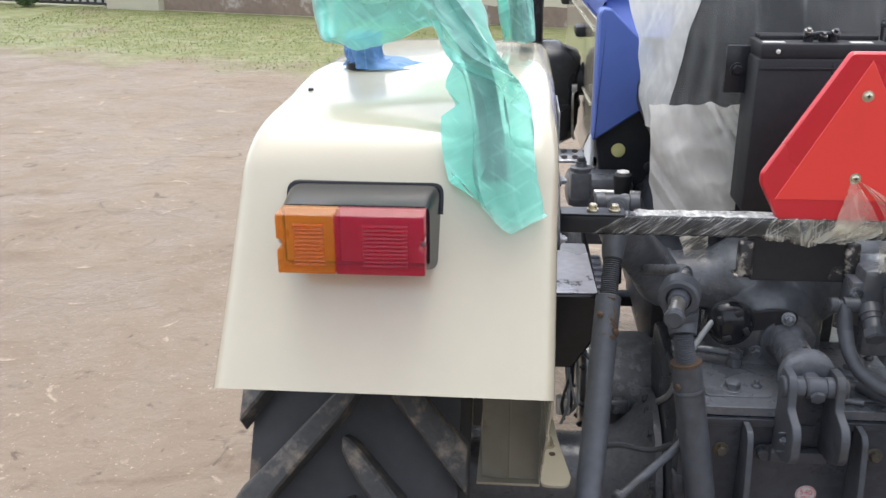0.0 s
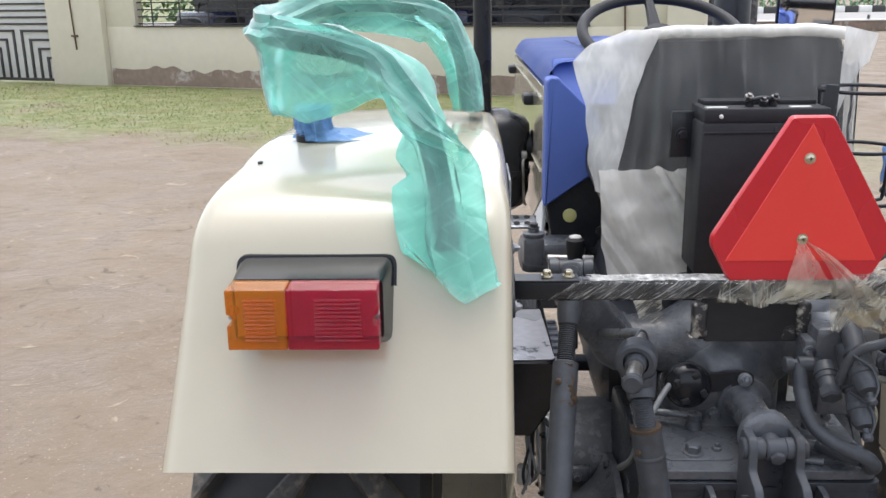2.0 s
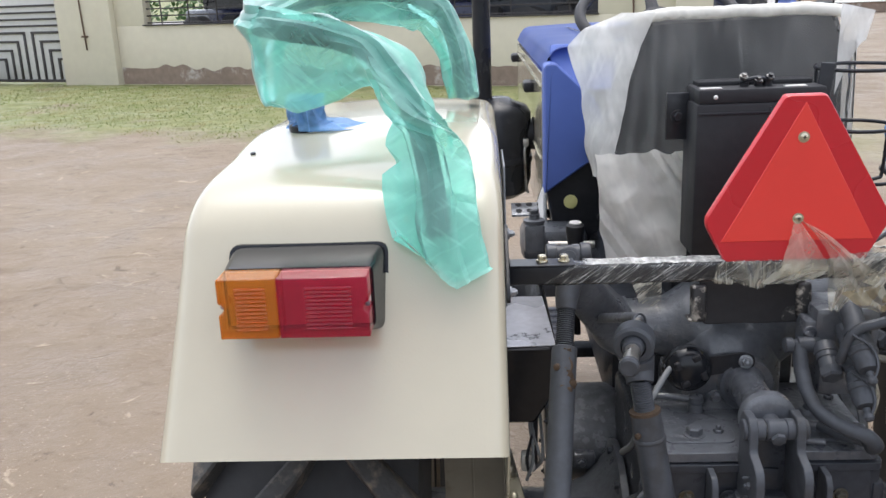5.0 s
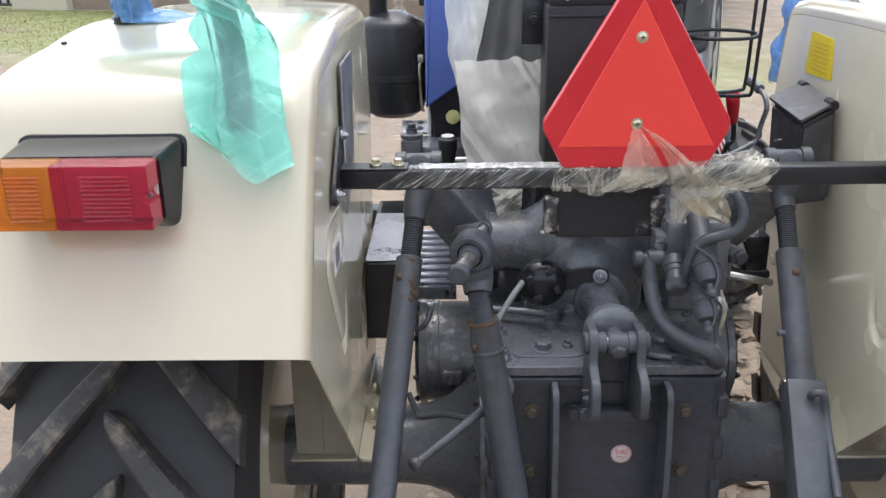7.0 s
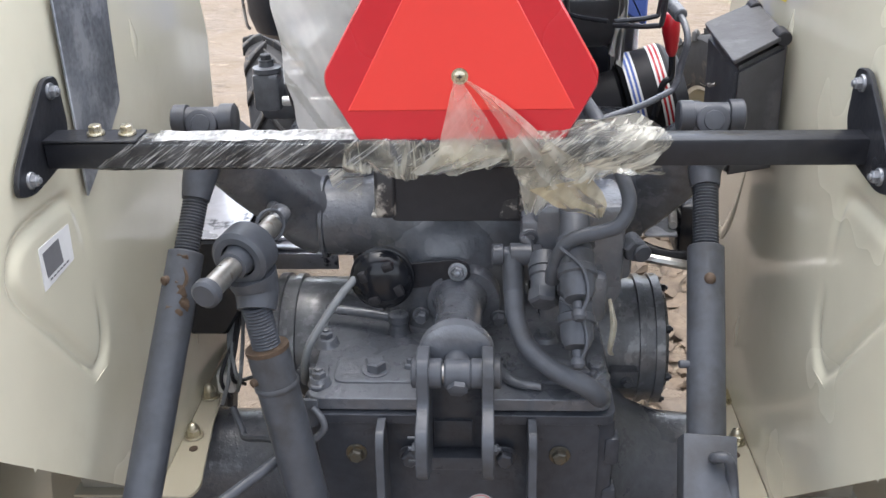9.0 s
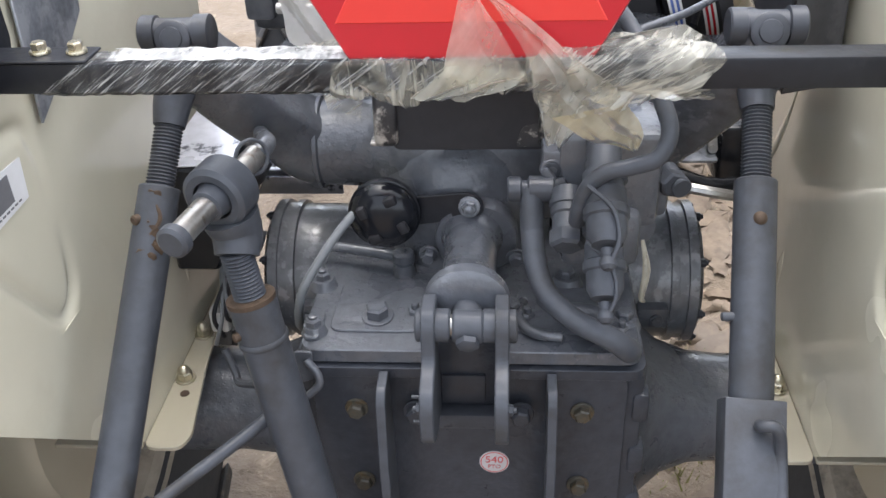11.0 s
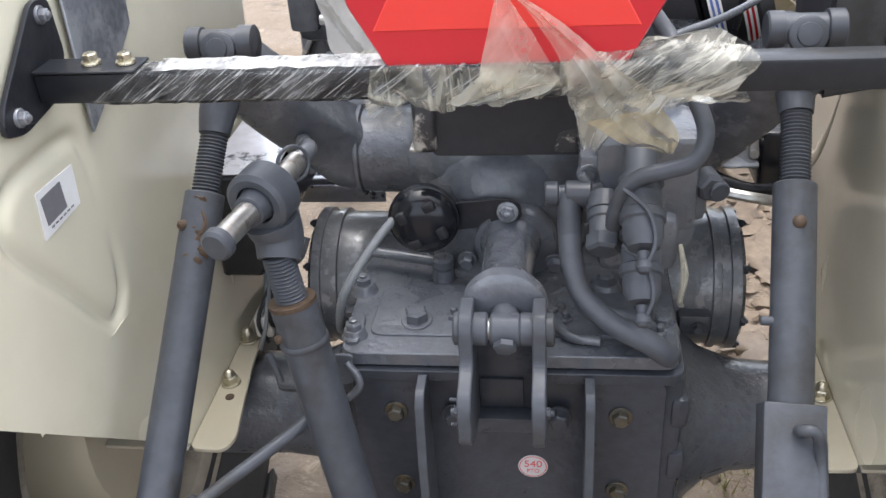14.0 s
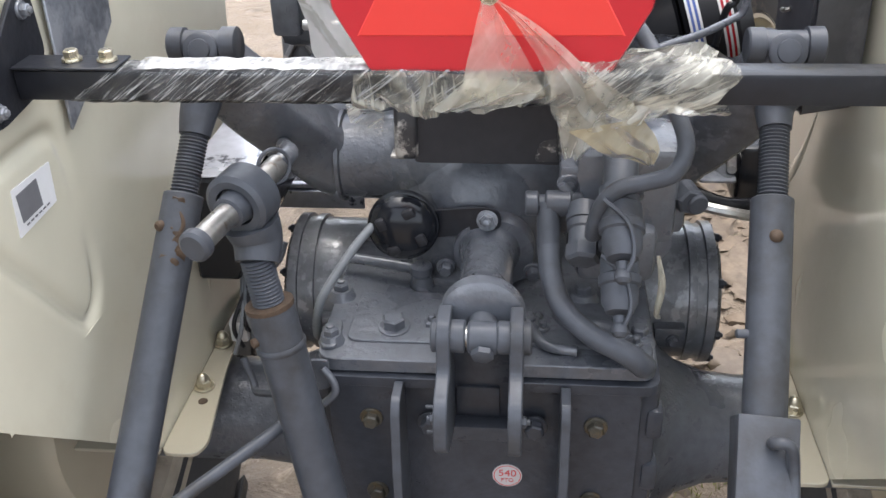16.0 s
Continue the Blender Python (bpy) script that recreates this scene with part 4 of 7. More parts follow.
    for j in range(nz + 1):
        row = []
        for i in range(ny + 1):
            y, z = 1.27 + 0.27 * i / ny, 0.862 + 0.278 * j / nz
            d2 = (py - y) ** 2 + (pz - z) ** 2
            k = int(d2.argmin())
            row.append(bm.verts.new((xi + sg * 0.0068 * float(pw[k]) * math.exp(-float(d2[k]) / 0.0098 ** 2), y, z)))
        grid.append(row)
    for a, b in zip(grid, grid[1:]):
        for i in range(ny):
            q = (a[i], a[i + 1], b[i + 1], b[i])
            bm.faces.new(q if sg < 0 else q[::-1])
    panel = part("inner_panel", bm, CREAMIN, fen, "cream inner panel with pressed ribs, lightened against shade")
    # pressed ribs on the panel
    ribs = [([(1.86, 1.0), (1.90, 0.90), (1.95, 0.83), (1.985, 0.825), (2.0, 0.86)], [0.002, 0.011, 0.011, 0.002])]
    ribs += [([(yy, zz - 0.03), (yy + 0.004, zz), (yy, zz + 0.03)], [0.002, 0.011, 0.002]) for yy, zz in ((1.75, 1.22), (1.92, 1.28), (1.80, 0.72))]
    for pts, radii in ribs:
        bm = bm_new()
        tube(bm, [(0, y, z) for y, z in pts], 0.01, 12, 6, radii)
        for vtx in bm.verts:
            vtx.co.x = xi + vtx.co.x * 0.24
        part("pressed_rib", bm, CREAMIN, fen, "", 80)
    # foot: a flat flange on the axle
    bm = bm_new()
    outl = rounded([(xi - sg * 0.001, 1.530, 0.590), (xi - sg * 0.052, 1.530, 0.590), (xi - sg * 0.062, 1.555, 0.590), (xi - sg * 0.040, 1.70, 0.590), (xi - sg * 0.020, 1.90, 0.590), (xi - sg * 0.001, 1.985, 0.590)], 0.016)
    plate(bm, outl, 0.007, 0.001, (0, 0, 1))
    part("foot_flange", bm, CREAM, fen)
    for yy, dx in ((1.672, 0.018), (1.78, 0.014)):
        bm = bm_new()
        q = Vector((xi - sg * dx, yy, 0.598))
        hex_bolt(bm, q, (0, 0, 1), 0.0195, 0.012, True)
        lathe(bm, q + Vector((0, 0, 0.014)), (0, 0, 1), [(0, 0.0088), (0.004, 0.0086), (0.008, 0.0070), (0.0105, 0.004), (0.0113, 0.0006)], 18)
        part("dome_nut", bm, ZINC, fen)
    bm = bm_new()
    cyl(bm, (xi - sg * 0.026, 1.640, 0.5965), (xi - sg * 0.026, 1.640, 0.5980), 0.007, seg=16, edge=0.0001)
    part("bolt_hole", bm, RUST, fen)
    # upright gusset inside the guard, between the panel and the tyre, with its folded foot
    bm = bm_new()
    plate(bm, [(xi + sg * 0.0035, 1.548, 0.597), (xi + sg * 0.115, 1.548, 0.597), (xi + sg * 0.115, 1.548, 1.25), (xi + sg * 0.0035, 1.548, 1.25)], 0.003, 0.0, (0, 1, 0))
    gus = part("gusset", bm, SHADEP, fen, "cream sheet gusset with the guard's shade in its colour")
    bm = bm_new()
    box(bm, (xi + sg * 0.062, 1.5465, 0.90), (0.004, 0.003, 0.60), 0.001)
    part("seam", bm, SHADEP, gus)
    bm = bm_new()
    lathe(bm, (xi + sg * 0.040, 1.5475, 0.815), (0, -1, 0), [(0, 0.010), (0.0012, 0.010)], 18)
    part("hole", bm, BLACKP, gus)
    bm = bm_new()
    plate(bm, [(xi + sg * 0.001, 1.532, 0.590), (xi + sg * 0.125, 1.532, 0.590), (xi + sg * 0.125, 1.98, 0.590), (xi + sg * 0.001, 1.98, 0.590)], 0.006, 0.001, (0, 0, 1))
    part("foot_return", bm, CREAM, fen)
    return fen


fenderL = fender(-1, -0.452, -0.914, "glossy cream mudguard over the rear wheel, carrying the tail light")
fenderR = fender(1, 0.447, 0.909, "glossy cream mudguard over the rear wheel, carrying a black toolbox")
bm = bm_new()
cyl(bm, (-0.841, 1.431, 1.382), (-0.841, 1.4305, 1.3855), 0.0042, seg=14, edge=0.0002)
part("drain_hole", bm, BLACKP, fenderL)
# yellow warning label and white sticker with unreadable print
bm = bm_new()
plate(bm, rounded([(0.4465, 1.785, 1.252), (0.4465, 1.915, 1.248), (0.4465, 1.905, 1.331), (0.4465, 1.795, 1.328)], 0.006), 0.001, 0, (-1, 0, 0))
lab = part("yellow_label", bm, YELLOW, fenderR, "yellow warning label")
bm = bm_new()
for k in range(7):
    box(bm, (0.4452, 1.848, 1.262 + 0.0085 * k), (0.0008, 0.086 - 0.012 * (k % 3), 0.0014))
part("print", bm, DULLINK, lab)
bm = bm_new()
plate(bm, rounded([(-0.4515, 1.376, 1.028), (-0.4515, 1.454, 1.030), (-0.4515, 1.459, 1.074), (-0.4515, 1.383, 1.078)], 0.002), 0.001, 0, (1, 0, 0))
lab = part("white_sticker", bm, WHITE, fenderL, "white paper sticker")
bm = bm_new()
box(bm, (-0.4498, 1.407, 1.055), (0.0008, 0.040, 0.030), 0)
for k in range(6):
    box(bm, (-0.4498, 1.394 + 0.0085 * k, 1.0355), (0.0008, 0.005, 0.0016), 0)
part("print", bm, GREYINK, lab)

# tail light
bm = bm_new()
back = rounded([(-0.834, 1.236, 1.292), (-0.612, 1.236, 1.292), (-0.612, 1.188, 1.178), (-0.834, 1.188, 1.178)], 0.016)
front = rounded([(-0.822, 1.142, 1.284), (-0.624, 1.142, 1.284), (-0.624, 1.142, 1.200), (-0.822, 1.142, 1.200)], 0.010)
rim = [Vector(p) + Vector((0, -0.010, 0)) for p in back]
loops = [[bm.verts.new(p) for p in L] for L in (back, rim, [Vector((-0.723, 1.20, 1.235)).lerp(p, 0.965) for p in rim], front)]
for a, b in zip(loops, loops[1:]):
    bridge(bm, a, b)
bm.faces.new(loops[-1])
bm.faces.new(loops[0][::-1])
tail = part("tail_light", bm, BOXB, T, "black tail light housing with amber and red lenses")
bm = bm_new()
box(bm, (-0.723, 1.1405, 1.243), (0.188, 0.004, 0.074), 0.001)
part("reflector", bm, PVC, tail, "pale reflector behind the lenses")
for nm, x0, x1, mt in (("amber_lens", -0.8195, -0.7435, AMBER), ("red_lens", -0.7425, -0.6265, REDLENS)):
    bm = bm_new()
    zs = (1.203, 1.283)
    notch = [(0.0075 * math.cos(radians(a)), 0.0075 * math.sin(radians(a))) for a in range(-90, 91, 20)]
    if nm == "amber_lens":
        out = [(x1, zs[0]), (x1, zs[1]), (x0, zs[1])] + [(x0 + dx, 1.243 - dz) for dx, dz in notch] + [(x0, zs[0])]
    else:
        out = [(x0, zs[1]), (x0, zs[0]), (x1, zs[0])] + [(x1 - dx, 1.243 + dz) for dx, dz in notch] + [(x1, zs[1])]
    plate(bm, [(x, 1.142, z) for x, z in out], 0.044, 0.0012, (0, -1, 0))
    ln = part(nm, bm, mt, tail, nm.replace("_", " ") + ", ribbed plastic")
    # moulded field of fine flutes
    for k in range(11):
        bm = bm_new()
        lathe(bm, (x0 + (x1 - x0) * 0.30, 1.0984, 1.216 + 0.0054 * k), (1, 0, 0), [(0, 0.0016), (0.002, 0.0022), ((x1 - x0) * 0.5, 0.0022), ((x1 - x0) * 0.5 + 0.002, 0.0016)], 8)
        part("flute", bm, mt, ln)
for x in (-0.8165, -0.6295):
    bm = bm_new()
    lathe(bm, (x, 1.112, 1.243), (0, -1, 0), [(0, 0.0035), (0.001, 0.0035), (0.0015, 0.002)], 16)
    part("screw", bm, GALV, tail)

# drawbar between the mudguards
bm = bm_new()
box(bm, (0.002, 1.431, 1.179), (0.885, 0.032, 0.030), 0.003)
bar = part("cross_bar", bm, BLACK, T, "black square steel bar bolted between the mudguards")
for sg, xi in ((-1, -0.4475), (1, 0.4425)):
    bm = bm_new()
    plate(bm, rounded([(xi, 1.482, 1.252), (xi, 1.450, 1.256), (xi, 1.356, 1.182), (xi, 1.346, 1.158), (xi, 1.38, 1.148), (xi, 1.45, 1.156), (xi, 1.485, 1.190)], 0.012), 0.006, 0.001, (-sg, 0, 0))
    part("end_plate", bm, BLACK, bar, "black triangular bolted plate")
    each_bolt([(xi - sg * 0.006, 1.458, 1.240), (xi - sg * 0.006, 1.376, 1.167)], (-sg, 0, 0), bar, GALV, 0.012, 0.006, 0.003)
# doubled left end with two bolts, galvanised strip up the mudguard
bm = bm_new()
plate(bm, [(-0.44, 1.412, 1.195), (-0.336, 1.412, 1.195), (-0.336, 1.451, 1.195), (-0.44, 1.451, 1.195)], 0.003, 0.001)
part("top_plate", bm, BLACK, bar)
each_bolt([(-0.387, 1.433, 1.1985), (-0.352, 1.433, 1.1985)], (0, 0, 1), bar, ZINC, 0.0125, 0.008)
bm = bm_new()
plate(bm, [(-0.446, 1.508, 1.088), (-0.446, 1.585, 1.125), (-0.446, 1.650, 1.165), (-0.446, 1.672, 1.335), (-0.446, 1.520, 1.335)], 0.0035, 0.001, (1, 0, 0))
part("strip", bm, GALV, T, "wet galvanised steel strip")

# slow-vehicle triangle
EX, EY = 0.0135, 1.424


def emb(pts, y):
    return [(EX + x, y, z) for x, z in pts]


bm = bm_new()
outer = rounded(emb([(-0.031, 1.447), (0.031, 1.447), (0.142, 1.257), (0.142, 1.242), (0.109, 1.181), (-0.109, 1.181), (-0.142, 1.242), (-0.142, 1.257)], EY), 0.006)
inner = [Vector((EX, EY - 0.004, 1.27)).lerp(Vector((p.x, EY - 0.004, p.z)), 0.985) for p in outer]
rear = [Vector((p.x, EY + 0.010, p.z)) for p in outer]
L = [[bm.verts.new(p) for p in q] for q in (rear, outer, inner)]
bridge(bm, L[0], L[1])
bridge(bm, L[1], L[2])
bm.faces.new(L[2])
bm.faces.new(L[0][::-1])
sign = part("warning_triangle", bm, RED, T, "red plastic slow-vehicle triangle with cut corners")
bm = bm_new()
a = [bm.verts.new(p) for p in emb([(0, 1.436), (0.119, 1.217), (-0.119, 1.217)], EY - 0.0041)]
b = [bm.verts.new(p) for p in emb([(0, 1.434), (0.117, 1.218), (-0.117, 1.218)], EY - 0.0050)]
bridge(bm, a, b)
bm.faces.new(b)
part("reflective_face", bm, ORANGE, sign, "fluorescent orange-red centre")
for z in (1.382, 1.2535):
    bm = bm_new()
    lathe(bm, (EX - 0.0005, EY - 0.0048, z), (0, -1, 0), [(0, 0.0088), (0.0012, 0.0088), (0.0014, 0.0066), (0.003, 0.0062), (0.0042, 0.0045), (0.0046, 0.001)], 22)
    scr = part("screw", bm, ZINC, sign)
    bm = bm_new()
    box(bm, (EX - 0.0005, EY - 0.0092, z), (0.0058, 0.0012, 0.0014))
    box(bm, (EX - 0.0005, EY - 0.0093, z), (0.0014, 0.0012, 0.0058))
    part("cross_slot", bm, BLACKP, scr)
bm = bm_new()
box(bm, (EX, EY + 0.015, 1.30), (0.035, 0.006, 0.22), 0.001)
part("back_strap", bm, BLACK, sign)
bar.location = (0, 0.008, -0.0085)
sign.location = (0, 0.008, 0.001)

# battery case behind the triangle
bm = bm_new()
box(bm, (0.004, 1.662, 1.275), (0.224, 0.10, 0.275), 0.006)
batt = part("battery_case", bm, BLACKP, T, "black battery with ribbed lid in a steel carrier")
bm = bm_new()
box(bm, (0.004, 1.662, 1.424), (0.218, 0.096, 0.026), 0.005)
part("lid", bm, BLACKP, batt)
for k in range(3):
    bm = bm_new()
    box(bm, (0.004, 1.668 + 0.016 * k, 1.440), (0.20, 0.006, 0.010), 0.002)
    part("lid_rib", bm, BLACKP, batt)
for x in (-0.082, 0.062):
    bm = bm_new()
    box(bm, (x, 1.626, 1.4375), (0.036, 0.014, 0.002))
    part("label", bm, PVC, batt)
bm = bm_new()
box(bm, (0.018, 1.6115, 1.275), (0.004, 0.003, 0.26), 0.001)
box(bm, (0.004, 1.6115, 1.395), (0.216, 0.004, 0.004), 0.001)
part("moulded_ridge", bm, BLACK, batt)
bm = bm_new()
for x in (-0.02, 0.005, 0.02):
    lathe(bm, (x, 1.645, 1.437), (0, 0, 1), [(0, 0.008), (0.010, 0.008), (0.012, 0.005)], 12)
tube(bm, [(-0.03, 1.64, 1.445), (0.0, 1.635, 1.452), (0.03, 1.645, 1.445)], 0.004, 8, 5)
part("terminal", bm, BLACK, batt)
for x, y, z in ((-0.024, 1.638, 1.452), (0.000, 1.634, 1.446), (0.022, 1.640, 1.450)):
    bm = bm_new()
    lathe(bm, (x, y, z), (0.1, -0.6, 1), [(0, 0.0075), (0.005, 0.0075), (0.0052, 0.004), (0.010, 0.004)], 10)
    part("clamp_nut", bm, SCUFF, batt)
bm = bm_new()
lathe(bm, (-0.076, 1.612, 1.4235), (0, -1, 0.2), [(0, 0.004), (0.002, 0.003), (0.003, 0.001)], 12)
part("cap_screw", bm, PVC, batt)
for k, (w_, z_) in enumerate(((0.010, 1.372), (0.008, 1.362), (0.010, 1.342), (0.006, 1.332))):
    bm = bm_new()
    box(bm, (0.030, 1.609, z_), (w_, 0.001, 0.004), 0)
    part("label_print", bm, REDINK if k % 2 else GREYINK, batt)
bm = bm_new()
box(bm, (0.030, 1.6105, 1.352), (0.014, 0.002, 0.062), 0)
part("side_label", bm, WHITE, batt)
bm = bm_new()
box(bm, (-0.122, 1.69, 1.382), (0.046, 0.010, 0.085), 0.003)
hex_bolt(bm, (-0.125, 1.685, 1.382), (0, -1, 0), 0.016, 0.008)
part("bracket", bm, BLACK, batt)

# seat under milky film
bm = bm_new()
back = rounded([(-0.238, 1.27), (-0.225, 1.36), (-0.190, 1.50), (-0.166, 1.548), (0.205, 1.556), (0.226, 1.50), (0.222, 1.30)], 0.022, 5)
plate(bm, [(x, 1.815 + 0.14 * (z - 1.3), z) for x, z in back], 0.085, 0.012, (0, 1, 0.1))
seat = part("seat", bm, SEAT, T, "dark vinyl driver's seat")
bm = bm_new()
box(bm, (0.005, 2.05, 1.235), (0.475, 0.42, 0.10), 0.035, Matrix.Rotation(radians(4), 4, "X"), 4)
part("cushion", bm, SEAT, seat)
bm = bm_new()
box(bm, (0.01, 1.93, 1.08), (0.24, 0.30, 0.20), 0.02)
part("seat_base", bm, BLACK, seat)

# steering wheel and column
bm = bm_new()
sc, sax = Vector((-0.03, 2.40, 1.532)), Vector((0, -0.45, 1)).normalized()
u, v, a = frame_of(sax)
ringp = [sc + (u * math.cos(2 * math.pi * k / 40) + v * math.sin(2 * math.pi * k / 40)) * 0.195 for k in range(40)]
rings = [ring_verts(bm, p, (p - sc).normalized(), a, 0.0145, 10) for p in ringp]
for k in range(40):
    bridge(bm, rings[k], rings[(k + 1) % 40])
stw = part("steering_wheel", bm, BLACKP, T, "grey-black three-spoke steering wheel")
for ang in (90, 210, 330):
    bm = bm_new()
    dirv = Vector((math.cos(radians(ang)), math.sin(radians(ang)) * sax.z, -math.sin(radians(ang)) * sax.y)).normalized()
    tube(bm, [sc - a * 0.03, sc + dirv * 0.09 - a * 0.015, sc + dirv * 0.192], 0.014, 8, 4, [0.022, 0.016, 0.012])
    part("spoke", bm, BLACKP, stw)
bm = bm_new()
lathe(bm, sc - a * 0.05, a, [(0, 0.03), (0.02, 0.045), (0.05, 0.042), (0.06, 0.03)], 24)
cyl(bm, sc - a * 0.05, sc - a * 0.45, 0.025)
part("hub", bm, BLACKP, stw)

# bonnet: blue top and scuttle, cream side panels
bm = bm_new()


def bonnet_at(k, w):
    y = 2.262 + 1.55 * k
    ang = -1 + 2 * w
    top = 1.478 - 0.022 * k - 0.010 * abs(ang) ** 2
    e = max(0.0, abs(ang) - 0.86) / 0.14
    return Vector((CX + 0.331 * ang - math.copysign(0.008 * e * e, ang) * 0, y, top - 0.048 * e ** 2.2))


grid(bm, 16, 44, bonnet_at)
bmesh.ops.solidify(bm, geom=bm.faces[:], thickness=0.02)
hood = part("bonnet", bm, BLUE, T, "glossy blue bonnet with cream side panels")
for x in (-0.17, -0.02):
    bm = bm_new()
    plate(bm, [(x, 2.32, 1.4795), (x + 0.006, 2.32, 1.4795), (x - 0.004, 3.3, 1.466), (x - 0.010, 3.3, 1.466)], 0.002, 0.0, (0, 0, 1))
    part("crease", bm, NAVY, hood)
for sg in (-1, 1):
    bm = bm_new()
    x = CX + sg * 0.331
    plate(bm, rounded([(x, 2.30, 1.408), (x, 3.80, 1.385), (x, 3.80, 0.95), (x, 2.62, 1.00), (x, 2.30, 1.135)], 0.015), 0.012, 0.002, (-sg, 0, 0))
    part("side_panel", bm, CREAM, hood, "cream side panel")
    bm = bm_new()
    plate(bm, rounded([(x, 2.285, 1.13), (x, 2.62, 0.995), (x, 2.62, 0.93), (x, 2.285, 0.95)], 0.015), 0.010, 0.002, (-sg, 0, 0))
    part("lower_strip", bm, WHITE, hood, "white and blue striped lower panel")
    bm = bm_new()
    tube(bm, [(x + sg * 0.001, 2.34, 1.375), (x + sg * 0.001, 3.76, 1.352)], 0.004, 6, 3)
    tube(bm, [(x + sg * 0.001, 2.34, 1.19), (x + sg * 0.001, 3.0, 1.16), (x + sg * 0.001, 3.76, 1.10)], 0.004, 6, 3)
    part("pressed_line", bm, CREAMIN, hood)
    for y in (2.69, 3.72):
        bm = bm_new()
        box(bm, (x + sg * 0.012, y, 1.335), (0.034, 0.085, 0.030), 0.008)
        part("latch", bm, BLACKP, hood)
    # blue cheek closing the bonnet towards the driver
    bm = bm_new()
    cheek = [(-0.331, 1.430), (-0.318, 1.440), (-0.30, 1.437), (-0.205, 1.345), (-0.180, 1.26), (-0.215, 1.205), (-0.331, 1.125)]
    plate(bm, rounded([(CX - sg * x0, 2.205, z0) for x0, z0 in cheek], 0.006), 0.085, 0.004, (0, 1, 0))
    part("cheek", bm, BLUE, hood, "blue moulded scuttle cheek")
bm = bm_new()
plate(bm, rounded([(CX - 0.315, 2.222, 1.372), (CX + 0.315, 2.222, 1.372), (CX + 0.31, 2.30, 1.478), (CX - 0.31, 2.30, 1.478)], 0.008), 0.012, 0.003, (0, 1, -0.6))
part("dash", bm, BLUE, hood)
bm = bm_new()
box(bm, (CX, 2.32, 1.33), (0.62, 0.10, 0.22), 0.02)
part("dash_panel", bm, BLACKP, hood)
bm = bm_new()
box(bm, (-0.20, 2.30, 1.488), (0.07, 0.05, 0.012), 0.004)
part("filler_lid", bm, BLACKP, hood)
bm = bm_new()
plate(bm, rounded([(-0.325, 2.222, 1.135), (-0.215, 2.222, 1.205), (-0.10, 2.222, 1.20), (-0.10, 2.222, 0.98), (-0.30, 2.222, 0.98)], 0.01), 0.10, 0.003, (0, 1, 0))
box(bm, (CX, 2.34, 1.06), (0.56, 0.14, 0.24), 0.02)
box(bm, (CX, 2.26, 0.95), (0.44, 0.20, 0.14), 0.02)
part("lower_cowl", bm, BLACK, hood)
for px in (-0.19, -0.14):
    bm = bm_new()
    lathe(bm, (px, 2.221, 1.06), (0, -1, 0.1), [(0, 0.012), (0.02, 0.012), (0.022, 0.008)], 14)
    part("dash_knob", bm, BLACKP, hood)
bm = bm_new()
lathe(bm, (-0.266, 2.221, 1.100), (-0.1, -1, 0.1), [(0, 0.017), (0.005, 0.017), (0.007, 0.013)], 20)
part("plug_cap", bm, PALEY, hood, "pale yellow round cap")
bm = bm_new()
box(bm, (CX, 2.9, 0.85), (0.42, 1.9, 0.40), 0.05)
box(bm, (CX, 3.0, 1.12), (0.44, 1.3, 0.32), 0.05)
for k in range(9):
    box(bm, (CX - 0.24, 2.55 + 0.12 * k, 1.02 + 0.04 * (k % 3)), (0.08, 0.08, 0.10), 0.012)
part("engine", bm, DARKGREY, T, "dark engine block below the bonnet")
bm = bm_new()
box(bm, (CX, 3.98, 0.28), (1.4, 0.1, 0.09), 0.02)
part("front_axle", bm, DARKGREY, T)
bm = bm_new()
box(bm, (CX, 3.86, 0.62), (0.34, 0.50, 0.56), 0.05)
part("front_bolster", bm, DARKGREY, T)
bm = bm_new()
box(bm, (CX, 3.825, 1.18), (0.60, 0.03, 0.50), 0.012)
part("grille", bm, BLACKP, hood)

# oil-bath air cleaner with tall black pipe, exhaust stack, mirror
bm = bm_new()
lathe(bm, (-0.437, 2.70, 1.005), (0, 0, 1), [(0, 0.03), (0.004, 0.06), (0.02, 0.085), (0.06, 0.098), (0.11, 0.100), (0.112, 0.104), (0.128, 0.104), (0.13, 0.100), (0.255, 0.100), (0.275, 0.088), (0.29, 0.05), (0.30, 0.035)], 32)
ac = part("air_cleaner", bm, BLACK, T, "black oil-bath air cleaner can")
bm = bm_new()
cyl(bm, (-0.475, 2.70, 1.27), (-0.475, 2.70, 2.1), 0.026)
part("intake_pipe", bm, BLACK, ac)
for ang in (200, 320):
    bm = bm_new()
    px, py = -0.437 + 0.106 * math.cos(radians(ang)), 2.70 + 0.106 * math.sin(radians(ang))
    tube(bm, [(px, py, 1.17), (px - 0.004, py - 0.006, 1.15), (px, py, 1.05), (px + 0.006, py + 0.004, 1.03)], 0.004, 8, 4)
    box(bm, (px, py, 1.18), (0.016, 0.016, 0.022), 0.003)
    part("clip", bm, STEEL, ac)
bm = bm_new()
lathe(bm, (-0.36, 2.70, 1.19), (1, 0, 0.1), [(0, 0.045), (0.03, 0.045), (0.035, 0.052), (0.055, 0.052), (0.06, 0.04), (0.12, 0.04)], 20)
part("hose_joint", bm, BLACKP, ac)
bm = bm_new()
lathe(bm, (0.30, 2.95, 1.40), (0, 0, 1), [(0, 0.05), (0.02, 0.056), (0.24, 0.056), (0.25, 0.05)], 28)
